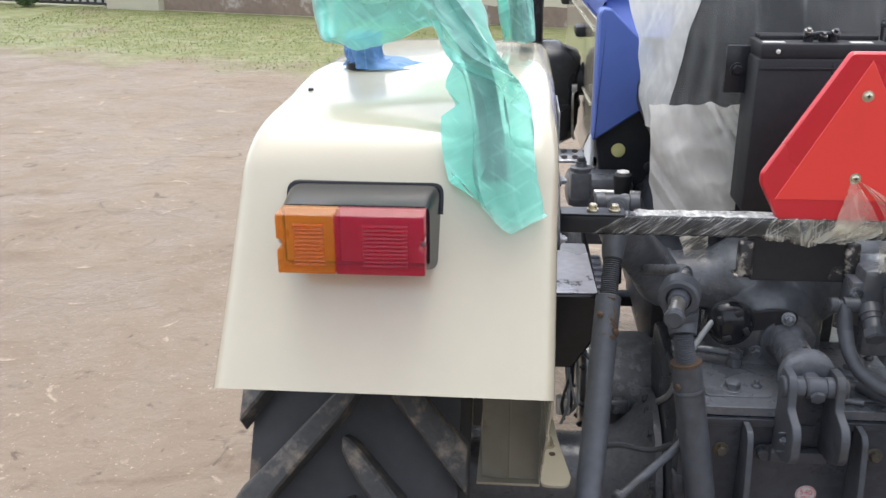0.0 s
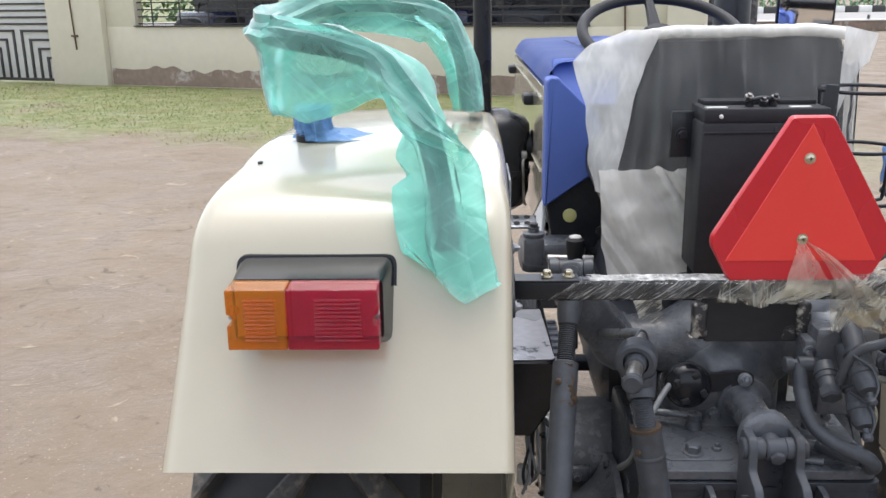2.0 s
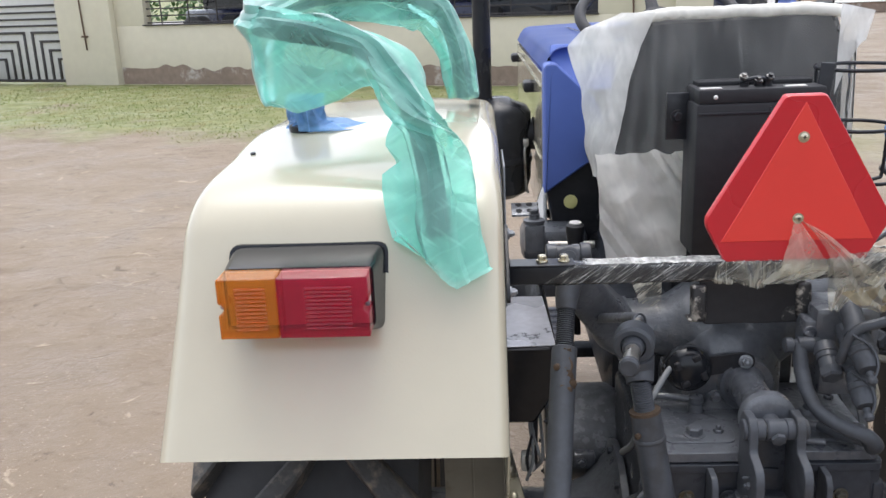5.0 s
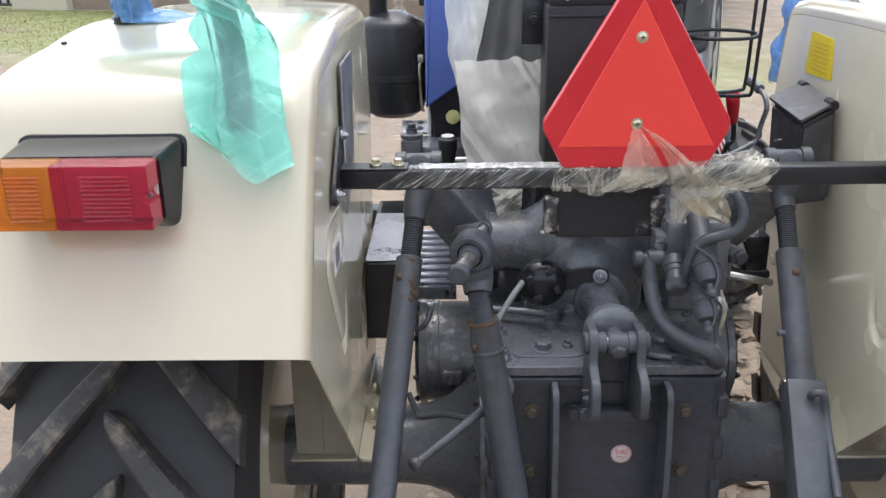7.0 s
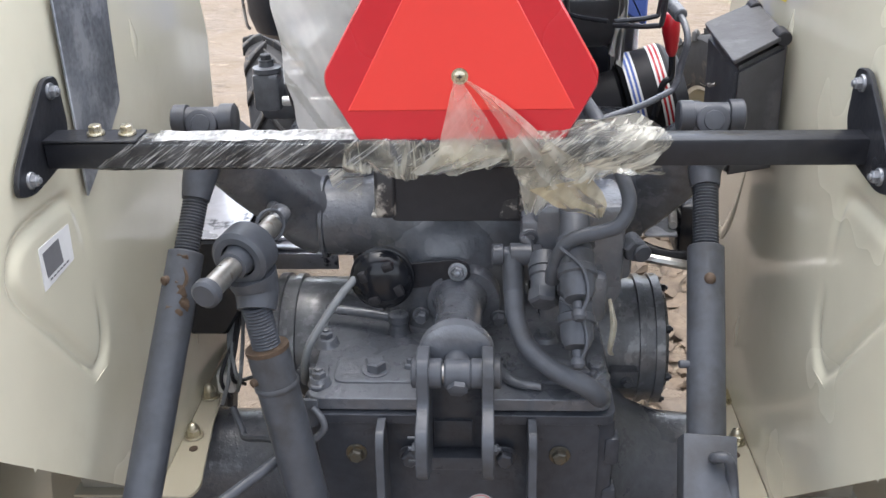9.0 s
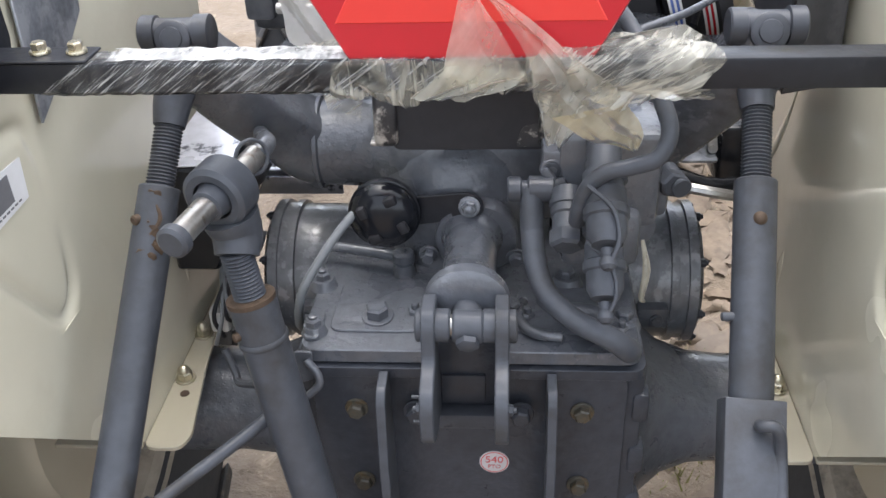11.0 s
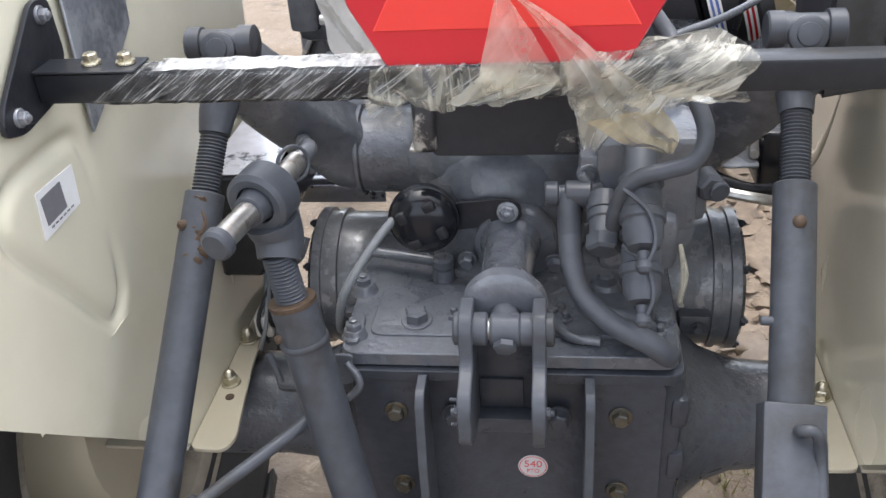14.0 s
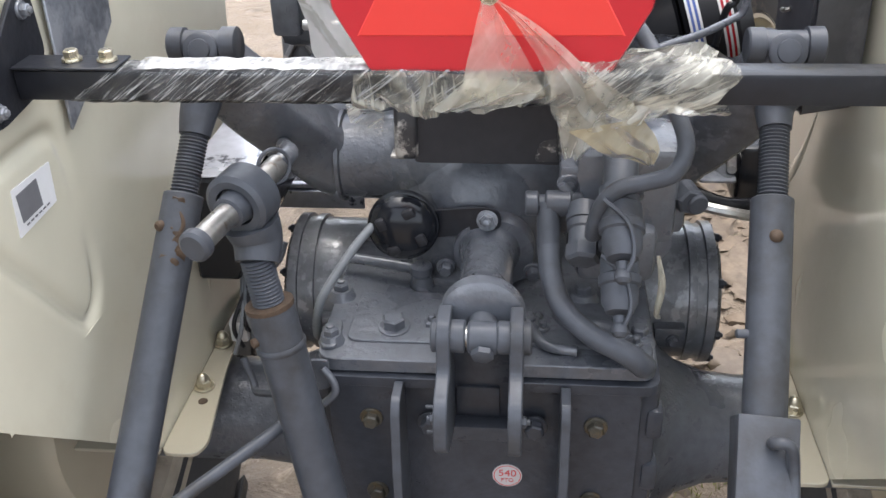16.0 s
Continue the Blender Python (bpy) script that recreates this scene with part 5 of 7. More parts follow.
ex = part("exhaust_pipe", bm, BLACK, T, "black upright exhaust silencer with pale top")
bm = bm_new()
lathe(bm, (0.30, 2.95, 1.65), (0, 0, 1), [(0, 0.052), (0.03, 0.054), (0.05, 0.04), (0.06, 0.03)], 24)
part("cap", bm, WHITE, ex)
bm = bm_new()
mc = Vector((0.385, 2.55, 1.635))
mrot = Matrix.Rotation(radians(-12), 4, "Z") @ Matrix.Rotation(radians(10), 4, "X")
box(bm, mc, (0.15, 0.02, 0.20), 0.008, mrot)
mirror = part("mirror", bm, BLACKP, T, "black framed rear-view mirror")
bm = bm_new()
box(bm, mc - mrot.to_3x3() @ Vector((0, 0.0112, 0)), (0.136, 0.002, 0.186), 0, mrot)
part("glass", bm, MIRROR, mirror)
bm = bm_new()
tube(bm, [(0.40, 2.56, 1.55), (0.37, 2.60, 1.50), (0.30, 2.65, 1.40)], 0.009, 8, 5)
part("arm", bm, BLACK, mirror)

# ---- rear axle, gearbox and hydraulics ----
# The housing's rear takes the darkened grey in place of shade
bm = bm_new()
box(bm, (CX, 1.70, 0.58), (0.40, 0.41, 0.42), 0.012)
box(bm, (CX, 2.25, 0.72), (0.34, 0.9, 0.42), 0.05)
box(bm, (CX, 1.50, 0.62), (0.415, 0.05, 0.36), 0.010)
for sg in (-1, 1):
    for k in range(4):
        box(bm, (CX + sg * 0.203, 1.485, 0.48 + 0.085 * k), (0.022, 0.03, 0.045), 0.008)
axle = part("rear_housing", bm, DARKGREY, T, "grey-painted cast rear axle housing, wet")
for sg in (-1, 1):
    bm = bm_new()
    lathe(bm, (CX + sg * 0.205, 1.76, 0.485), (sg, 0, 0), [(0, 0.185), (0.014, 0.185), (0.018, 0.172), (0.04, 0.135), (0.075, 0.105), (0.12, 0.088), (0.17, 0.083), (0.25, 0.086), (0.50, 0.086)], 36)
    tr = part("axle_trumpet", bm, GREY, T, "grey flared axle casing")
    for k in range(10):
        th = 2 * math.pi * k / 10 + 0.2
        bm = bm_new()
        hex_bolt(bm, (CX + sg * 0.219, 1.76 + 0.172 * math.cos(th), 0.485 + 0.172 * math.sin(th)), (sg, 0, 0), 0.015, 0.009)
        part("bolt", bm, DARKGREY, tr)
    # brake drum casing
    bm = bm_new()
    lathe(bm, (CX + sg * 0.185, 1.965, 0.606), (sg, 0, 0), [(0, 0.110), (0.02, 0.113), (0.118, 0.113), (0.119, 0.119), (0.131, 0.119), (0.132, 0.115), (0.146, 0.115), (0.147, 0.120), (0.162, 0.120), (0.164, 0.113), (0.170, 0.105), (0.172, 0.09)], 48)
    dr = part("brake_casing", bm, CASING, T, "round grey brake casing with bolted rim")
    bm = bm_new()
    box(bm, (CX + sg * 0.275, 1.847, 0.60), (0.050, 0.03, 0.036), 0.005)
    hex_bolt(bm, (CX + sg * 0.28, 1.831, 0.598), (0, -1, 0), 0.014, 0.008)
    part("lug_block", bm, GREY, dr)
    for k in range(8):
        th = 2 * math.pi * k / 8 + 0.1
        bm = bm_new()
        hex_bolt(bm, (CX + sg * 0.349, 1.965 + 0.112 * math.cos(th), 0.606 + 0.112 * math.sin(th)), (sg, 0, 0), 0.013, 0.008, False, 0.004)
        part("bolt", bm, DARKGREY, dr)

# top cover of the housing
bm = bm_new()
plate(bm, rounded([(-0.194, 1.468, 0.803), (0.200, 1.468, 0.803), (0.200, 1.73, 0.813), (-0.192, 1.73, 0.813)], 0.02), 0.018, 0.0012, (0, 0, 1))
cover = part("top_cover", bm, GREY, T, "grey cast top cover with bolts")
bm = bm_new()
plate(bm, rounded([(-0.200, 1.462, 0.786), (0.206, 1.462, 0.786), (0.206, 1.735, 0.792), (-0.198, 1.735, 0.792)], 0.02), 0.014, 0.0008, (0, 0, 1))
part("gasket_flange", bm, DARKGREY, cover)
bm = bm_new()
lathe(bm, (-0.109, 1.528, 0.818), (0, -0.05, 1), [(0, 0.034), (0.004, 0.033), (0.006, 0.026), (0.008, 0.025)], 28)
part("plug_boss", bm, GREY, cover)
each_bolt([(-0.109, 1.527, 0.826)], (0, -0.05, 1), cover, GREY, 0.025, 0.014)
each_bolt([(-0.064, 1.535, 0.82), (0.070, 1.53, 0.82), (0.178, 1.505, 0.82), (0.178, 1.66, 0.822)], (0, 0, 1), cover, GREY, 0.016, 0.010, 0.008)
bm = bm_new()
tube(bm, [(-0.192, 1.645, 0.852), (-0.14, 1.634, 0.852), (-0.090, 1.622, 0.850)], 0.0070, 10, 4)
lathe(bm, (-0.086, 1.622, 0.822), (0, 0, 1), [(0, 0.017), (0.006, 0.016), (0.02, 0.013), (0.024, 0.015), (0.034, 0.014), (0.036, 0.010)], 20)
part("link_rod", bm, GREY, cover)
bm = bm_new()
tube(bm, [(0.09, 1.56, 0.828), (0.11, 1.535, 0.832), (0.15, 1.53, 0.83), (0.17, 1.50, 0.83)], 0.012, 10, 5)
part("cast_web", bm, GREY, cover)
# stepped casting details on the cover: raised field, corner bosses, ribs and a clip with its hook
for pts, h in ((((-0.165, 1.500), (-0.040, 1.500), (-0.035, 1.560), (-0.060, 1.600), (-0.160, 1.600)), 0.0035), (((0.050, 1.500), (0.150, 1.500), (0.155, 1.585), (0.060, 1.585)), 0.006),
               (((-0.192, 1.482), (-0.172, 1.482), (-0.172, 1.535), (-0.192, 1.545)), 0.006), (((0.165, 1.480), (0.196, 1.480), (0.196, 1.56), (0.175, 1.56)), 0.008)):
    bm = bm_new()
    plate(bm, rounded([(x, y, 0.8205 + (y - 1.468) * 0.038) for x, y in pts], 0.016), h, 0.0012, (0, 0, 1))
    part("raised_field", bm, GREY, cover)
for x, y, r in ((-0.186, 1.592, 0.015), (-0.181, 1.500, 0.013), (0.183, 1.520, 0.016), (0.120, 1.600, 0.017), (0.052, 1.535, 0.014)):
    bm = bm_new()
    z = 0.8205 + (y - 1.468) * 0.038
    lathe(bm, (x, y, z), (0, 0, 1), [(0, r * 1.25), (0.003, r * 1.08), (0.010, r), (0.012, r * 0.9)], 22)
    hex_bolt(bm, (x, y, z + 0.011), (0, 0, 1), 0.0175, 0.010, False, 0.004 if x < 0 else 0.0)
    part("boss_bolt", bm, GREY, cover)
bm = bm_new()
tube(bm, [(0.065, 1.552, 0.832), (0.060, 1.520, 0.832), (0.075, 1.495, 0.830), (0.11, 1.487, 0.829)], 0.0065, 10, 6)
part("cast_rib", bm, GREY, cover)
bm = bm_new()
plate(bm, rounded([(-0.198, 1.461, 0.826), (-0.176, 1.461, 0.826), (-0.178, 1.461, 0.785), (-0.194, 1.461, 0.780)], 0.004), 0.004, 0.001, (0, -1, 0))
clip_ = part("hook_clip", bm, GREY, cover, "painted steel clip with a hook")
bm = bm_new()
tube(bm, [(-0.184, 1.457, 0.815), (-0.172, 1.452, 0.800), (-0.170, 1.449, 0.786), (-0.181, 1.446, 0.774), (-0.194, 1.444, 0.764), (-0.198, 1.443, 0.756)], 0.0048, 10, 6)
part("hook", bm, GREY, clip_)

# hydraulic lift housing and rockshaft
def forged(bm, pts, radii):
    """A flat-sided bar with rounded corners along a line."""
    L = smooth_path(pts, 5)
    rings = []
    for i, p in enumerate(L):
        d = (L[min(i + 1, len(L) - 1)] - L[max(i - 1, 0)]).normalized()
        u = Vector((0, 1, 0))
        u = (u - d * u.dot(d)).normalized()
        v = d.cross(u)
        r = float(np.interp(i / (len(L) - 1), np.linspace(0, 1, len(radii)), radii))
        e = float(np.interp(i / (len(L) - 1), [0, 0.2, 0.4, 1], [1.0, 0.75, 0.36, 0.34]))
        row = []
        for k in range(28):
            th = 2 * math.pi * k / 28
            c, s = math.cos(th), math.sin(th)
            row.append(bm.verts.new(p + u * (r * 0.92 * math.copysign(abs(c) ** e, c)) + v * (r * math.copysign(abs(s) ** e, s))))
        rings.append(row)
    for a, b in zip(rings, rings[1:]):
        bridge(bm, a, b)
    bm.faces.new(rings[0][::-1])
    bm.faces.new(rings[-1])
    return bm


bm = bm_new()
lathe(bm, (-0.204, 1.752, 0.950), (1, 0, 0), [(0, 0.054), (0.004, 0.0575), (0.055, 0.059), (0.080, 0.063), (0.098, 0.074), (0.118, 0.087), (0.148, 0.094), (0.258, 0.094), (0.288, 0.087), (0.308, 0.074), (0.325, 0.062), (0.404, 0.0575), (0.408, 0.054)], 44)
lathe(bm, (-0.014, 1.742, 0.80), (0, 0, 1), [(0, 0.118), (0.10, 0.117), (0.135, 0.112), (0.165, 0.100), (0.19, 0.08), (0.2, 0.05)], 44)
lift = part("lift_housing", bm, GREY, T, "grey cast hydraulic lift housing")
for sg in (-1, 1):
    bm = bm_new()
    forged(bm, [(CX + sg * 0.206, 1.752, 0.950), (CX + sg * 0.224, 1.746, 0.960), (CX + sg * 0.246, 1.727, 0.988), (CX + sg * 0.270, 1.702, 1.022), (CX + sg * 0.296, 1.676, 1.062), (CX + sg * 0.318, 1.655, 1.098), (CX + sg * 0.332, 1.640, 1.135)],
           [0.060, 0.054, 0.044, 0.041, 0.040, 0.037, 0.032])
    arm = part("lift_arm", bm, GREY, T, "grey forged lift arm")
    bm = bm_new()
    lathe(bm, (CX + sg * 0.199, 1.752, 0.950), (sg, 0, 0), [(0, 0.057), (0.002, 0.0625), (0.007, 0.0625), (0.009, 0.058)], 40)
    part("shaft_collar", bm, GREY, arm)
    bm = bm_new()
    xa = -0.327 if sg < 0 else 0.323
    lathe(bm, (xa - 0.041, 1.632, 1.143), (1, 0, 0), [(0, 0.018), (0.002, 0.020), (0.018, 0.020), (0.019, 0.017), (0.062, 0.017), (0.063, 0.021), (0.080, 0.021), (0.082, 0.018)], 28)
    lathe(bm, (xa, 1.625, 1.138), (0, -0.85, 0.35), [(0, 0.021), (0.014, 0.0205), (0.016, 0.018), (0.0165, 0.013), (0.0185, 0.012), (0.019, 0.008)], 28)
    part("cross_pin", bm, ROD, arm)
# round boss, spring housing and flange behind the top-link bracket
bm = bm_new()
lathe(bm, (CX + 0.006, 1.640, 0.880), (0, -1, -0.05), [(0, 0.052), (0.022, 0.0515), (0.024, 0.050), (0.0245, 0.040)], 40)
part("boss", bm, GREY, lift)
A0, A1 = Vector((CX + 0.001, 1.618, 0.884)), Vector((CX + 0.001, 1.462, 0.884))
bm = bm_new()
D = (A1 - A0).length
lathe(bm, A0, A1 - A0, [(0, 0.040), (0.008, 0.036), (0.02, 0.032), (D * 0.62, 0.031), (D * 0.72, 0.034), (D * 0.82, 0.043), (D * 0.86, 0.048), (D * 0.96, 0.048), (D, 0.040), (D + 0.001, 0.02)], 40)
sh = part("spring_housing", bm, GREY, T, "grey control-spring housing with round flange")
bm = bm_new()
d = (A1 - A0).normalized()
cyl(bm, A1 - d * 0.005, Vector((0.006, 1.437, 0.881)), 0.0165)
lathe(bm, (-0.012, 1.437, 0.881), (1, 0, 0), [(0, 0.016), (0.003, 0.0185), (0.031, 0.0185), (0.034, 0.016)], 24)
hex_bolt(bm, (0.005, 1.420, 0.874), (0, -1, -0.4), 0.022, 0.008, False)
part("clevis", bm, ROD, sh)
each_bolt([(CX - 0.054, 1.612, 0.862), (CX + 0.056, 1.612, 0.858)], (0, -1, -0.1), sh, GREY, 0.016, 0.010)
# filler breather on its strap
bm = bm_new()
bx, ba = Vector((-0.105, 1.628, 0.918)), Vector((0.03, -1, 0.12)).normalized()
lathe(bm, bx, ba, [(0, 0.036), (0.004, 0.043), (0.014, 0.045), (0.019, 0.0445), (0.0195, 0.0425), (0.028, 0.040), (0.036, 0.031), (0.041, 0.019), (0.0425, 0.004)], 40)
br = part("breather_cap", bm, BOXB, T, "glossy black breather cap")
bm = bm_new()
u, v, a = frame_of(ba)
for k in range(4):
    th = 2 * math.pi * k / 4 + 0.4
    q = bx + (u * math.cos(th) + v * math.sin(th)) * 0.026 + ba * 0.038
    box(bm, q, (0.016, 0.010, 0.012), 0.003, Matrix.Rotation(-th, 4, "Y"))
part("grip", bm, BLACKP, br)
bm = bm_new()
plate(bm, rounded([(-0.09, 1.630, 0.932), (-0.003, 1.613, 0.950), (0.016, 1.611, 0.944), (0.018, 1.611, 0.922), (0.001, 1.613, 0.914), (-0.09, 1.632, 0.890)], 0.008), 0.004, 0.001, (0, -1, 0))
part("strap", bm, BLACK, br)
each_bolt([(0.0, 1.608, 0.932)], (0, -1, 0.25), br, GALV, 0.017, 0.009, 0.006)

# black seat bracket plate on the lift housing
bm = bm_new()
plate(bm, rounded([(-0.085, 1.602, 1.012), (0.092, 1.602, 1.012), (0.098, 1.612, 1.10), (-0.092, 1.612, 1.10)], 0.008), 0.004, 0.001)
box(bm, (0.003, 1.63, 1.105), (0.19, 0.06, 0.006), 0.002)
sb = part("seat_bracket", bm, BLACKP, T, "black folded steel seat bracket, scratched at its edges")
for x in (-0.098, 0.100):
    bm = bm_new()
    box(bm, (x * 0.95, 1.606, 1.052), (0.028, 0.022, 0.070), 0.007, Matrix.Rotation(radians(-8), 4, "X"), 3)
    box(bm, (x, 1.609, 1.021), (0.028, 0.030, 0.005), 0.002)
    part("bare_edge", bm, SCUFF, sb, "folded edge rubbed to bare metal")
bm = bm_new()
plate(bm, rounded([(0.055, 1.6005, 1.016), (0.088, 1.6005, 1.016), (0.092, 1.604, 1.046), (0.062, 1.603, 1.040)], 0.006), 0.0022, 0, (0, -1, 0))
part("scuffed_corner", bm, SCUFF, sb)
bm = bm_new()
box(bm, (0.05, 1.60, 1.118), (0.06, 0.03, 0.012), 0.003)
part("red_block", bm, RED, sb)

# top-link bracket with two ears
for x0, sgx in ((-0.045, -1), (0.034, 1)):
    bm = bm_new()
    x = x0
    pts = [(x, 1.464, 0.908), (x, 1.424, 0.908), (x, 1.413, 0.894), (x, 1.411, 0.852), (x, 1.372, 0.840), (x, 1.362, 0.822), (x, 1.362, 0.784), (x, 1.374, 0.768), (x, 1.41, 0.752), (x, 1.470, 0.745), (x, 1.470, 0.86)]
    plate(bm, rounded(pts, 0.009), 0.015, 0.0015, (1, 0, 0))
    ear = part("bracket_ear", bm, ROD, T, "grey steel top-link bracket ear")
    bm = bm_new()
    lathe(bm, (-0.052 if sgx < 0 else 0.020, 1.437, 0.882), (1, 0, 0), [(0, 0.016), (0.002, 0.0185), (0.036, 0.0185), (0.038, 0.016)], 24)
    part("boss", bm, ROD, ear)
    bm = bm_new()
    hex_bolt(bm, (x + (-0.001 if sgx < 0 else 0.014), 1.395, 0.80), (sgx, 0, 0), 0.012, 0.006, False, 0.004)
    part("nut", bm, ROD, ear)
    if sgx < 0:
        for zz in (0.812, 0.776):
            bm = bm_new()
            cyl(bm, (x - 0.012, 1.40, zz), (x + 0.002, 1.40, zz), 0.0022, seg=8)
            part("split_pin", bm, ROD, ear)
bm = bm_new()
cyl(bm, (-0.030, 1.437, 0.882), (0.040, 1.437, 0.882), 0.012)
pin = part("bracket_pin", bm, STEEL, T, "steel cross pin")
bm = bm_new()
box(bm, (-0.003, 1.455, 0.738), (0.10, 0.030, 0.022), 0.004)
box(bm, (-0.003, 1.466, 0.80), (0.074, 0.010, 0.12), 0.003)
part("bracket_base", bm, DARKGREY, T)
bm = bm_new()
box(bm, (-0.003, 1.4595, 0.775), (0.05, 0.006, 0.04), 0.001)
part("recess", bm, DARKGREY, T)
each_bolt([(CX - 0.062, 1.463, 0.735), (CX + 0.062, 1.463, 0.735)], (0, -1, 0), T, DARKGREY, 0.020, 0.012)

# angle brackets on the rear face
for sg in (-1, 1):
    xi = CX + sg * 0.102
    xo = CX + sg * 0.185
    bm = bm_new()
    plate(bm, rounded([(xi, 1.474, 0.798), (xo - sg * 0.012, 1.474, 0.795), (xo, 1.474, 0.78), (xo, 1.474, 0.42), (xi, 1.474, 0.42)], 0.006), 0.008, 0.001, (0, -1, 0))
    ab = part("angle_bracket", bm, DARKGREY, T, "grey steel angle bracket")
    bm = bm_new()
    x = xi - (0.011 if sg > 0 else 0.0)
    plate(bm, rounded([(x, 1.464, 0.798), (x, 1.428, 0.796), (x, 1.418, 0.782), (x, 1.405, 0.70), (x, 1.395, 0.42), (x, 1.464, 0.42)], 0.008), 0.011, 0.001, (1, 0, 0))
    part("flange", bm, ROD, ab)
    each_bolt([(CX + sg * 0.134, 1.4655, 0.736), (CX + sg * 0.134, 1.4655, 0.615)], (0, -1, 0), ab, BOLTZ, 0.018, 0.009)

# round speed sticker
bm = bm_new()
lathe(bm, (0.031, 1.4752, 0.641), (0, -1, 0), [(0, 0.0185), (0.001, 0.0185)], 36)
stk = part("round_sticker", bm, STICKER, T, "round white sticker with red figures")


def words(text, size, x, y, z, material, parent):
    c = bpy.data.curves.new("words", "FONT")
    c.body, c.size, c.align_x, c.align_y, c.extrude = text, size, "CENTER", "CENTER", 0.0002
    o = bpy.data.objects.new("words", c)
    scene.collection.objects.link(o)
    dg = bpy.context.evaluated_depsgraph_get()
    me = bpy.data.meshes.new_from_object(o.evaluated_get(dg))
    bpy.data.objects.remove(o)
    me.transform(pose(x, y, z, 90, 0, 0))
    me.materials.clear()
    me.materials.append(material)
    q = new("lettering", me)
    q.parent, q.matrix_parent_inverse = parent, Matrix()
    return q


words("540", 0.0155, 0.031, 1.4738, 0.645, REDINK, stk)
words("PTO", 0.0085, 0.031, 1.4738, 0.6335, REDINK, stk)
bm = bm_new()
u, v, a = frame_of((0, -1, 0))
r1 = ring_verts(bm, (0.031, 1.4738, 0.641), u, v, 0.0172, 40)
r2 = ring_verts(bm, (0.031, 1.4738, 0.641), u, v, 0.0160, 40)
bridge(bm, r1, r2)
part("red_ring", bm, REDINK, stk)

# hydraulic valve block, couplers, pipe and hose
bm = bm_new()
box(bm, (0.158, 1.60, 0.995), (0.115, 0.10, 0.12), 0.012)
box(bm, (0.150, 1.57, 0.93), (0.09, 0.08, 0.07), 0.012)
box(bm, (0.215, 1.60, 0.96), (0.03, 0.05, 0.05), 0.010)
vb = part("valve_block", bm, GREY, T, "grey hydraulic valve block")
bm = bm_new()
box(bm, (0.104, 1.580, 0.988), (0.040, 0.05, 0.086), 0.005)
lathe(bm, (0.095, 1.560, 1.008), (0, -1, 0.12), [(0, 0.014), (0.006, 0.0135), (0.0075, 0.012)], 20)
box(bm, (0.107, 1.556, 0.985), (0.010, 0.022, 0.070), 0.003, Matrix.Rotation(radians(-38), 4, "Y"))
part("mounting_lug", bm, GREY, vb)
bm = bm_new()
lathe(bm, (0.186, 1.568, 0.934), (0, -1, 0.1), [(0, 0.030), (0.008, 0.029), (0.010, 0.022)], 24)
part("port_flange", bm, GREY, vb)
bm = bm_new()
lathe(bm, (0.095, 1.560, 1.0085), (0, -1, 0.12), [(0, 0.0095), (0.010, 0.0095), (0.0105, 0.0055), (0.006, 0.005)], 16)
part("socket_bolt", bm, DARKGREY, vb)
bm = bm_new()
lathe(bm, (0.186, 1.559, 0.935), (0, -1, 0.1), [(0, 0.016), (0.004, 0.016), (0.005, 0.008), (0.001, 0.007)], 18)
part("port", bm, GREY, vb)
for base, ax, r, ln in (((0.145, 1.500, 1.050), (0.0, -0.80, -0.60), 0.0212, 0.095), ((0.147, 1.497, 0.990), (0.0, -0.75, -0.66), 0.0205, 0.095)):
    bm = bm_new()
    lathe(bm, base, ax, [(-0.055, r * 0.85), (0.016, r * 0.85), (0.018, r * 1.08), (0.026, r * 1.08), (0.028, r * 0.9), (0.036, r * 0.9), (0.038, r), (0.055, r), (0.057, r * 1.1), (0.066, r * 1.1), (0.068, r * 0.97), (ln - 0.01, r * 0.95), (ln - 0.004, r * 0.8), (ln, r * 0.74), (ln + 0.001, r * 0.4)], 32)
    cp = part("coupler", bm, ROD, vb, "grey quick coupler with dust cap")
    bm = bm_new()
    q = Vector(base) + Vector(ax).normalized() * (ln + 0.004)
    aa = Vector(ax).normalized()
    lathe(bm, q, aa, [(0, 0.007), (0.008, 0.006), (0.012, 0.0085), (0.018, 0.0085), (0.022, 0.005)], 14)
    tube(bm, [q + aa * 0.018, q + Vector((0.010, -0.006, 0.014)), q + Vector((0.004, 0.01, 0.04)), q + Vector((-0.02, 0.03, 0.055))], 0.0025, 6, 5)
    part("cap_nipple", bm, ROD, cp)
bm = bm_new()
lathe(bm, (0.113, 1.535, 0.992), (-0.05, -0.85, -0.55), [(0, 0.019), (0.012, 0.019), (0.013, 0.021), (0.020, 0.021), (0.021, 0.019), (0.03, 0.019), (0.032, 0.017), (0.05, 0.017)], 20)
hex_bolt(bm, Vector((0.113, 1.535, 0.992)) + Vector((-0.05, -0.85, -0.55)).normalized() * 0.05, (-0.05, -0.85, -0.55), 0.034, 0.018, False)
part("plug", bm, ROD, vb)
bm = bm_new()
tube(bm, [(0.118, 1.475, 0.990), (0.119, 1.466, 1.010), (0.126, 1.462, 1.036), (0.142, 1.461, 1.053), (0.168, 1.460, 1.061), (0.192, 1.458, 1.072), (0.202, 1.468, 1.098), (0.190, 1.50, 1.13), (0.175, 1.55, 1.16), (0.16, 1.60, 1.175)], 0.0086, 14, 6)
part("pipe", bm, ROD, vb, "bent grey steel pipe")
bm = bm_new()
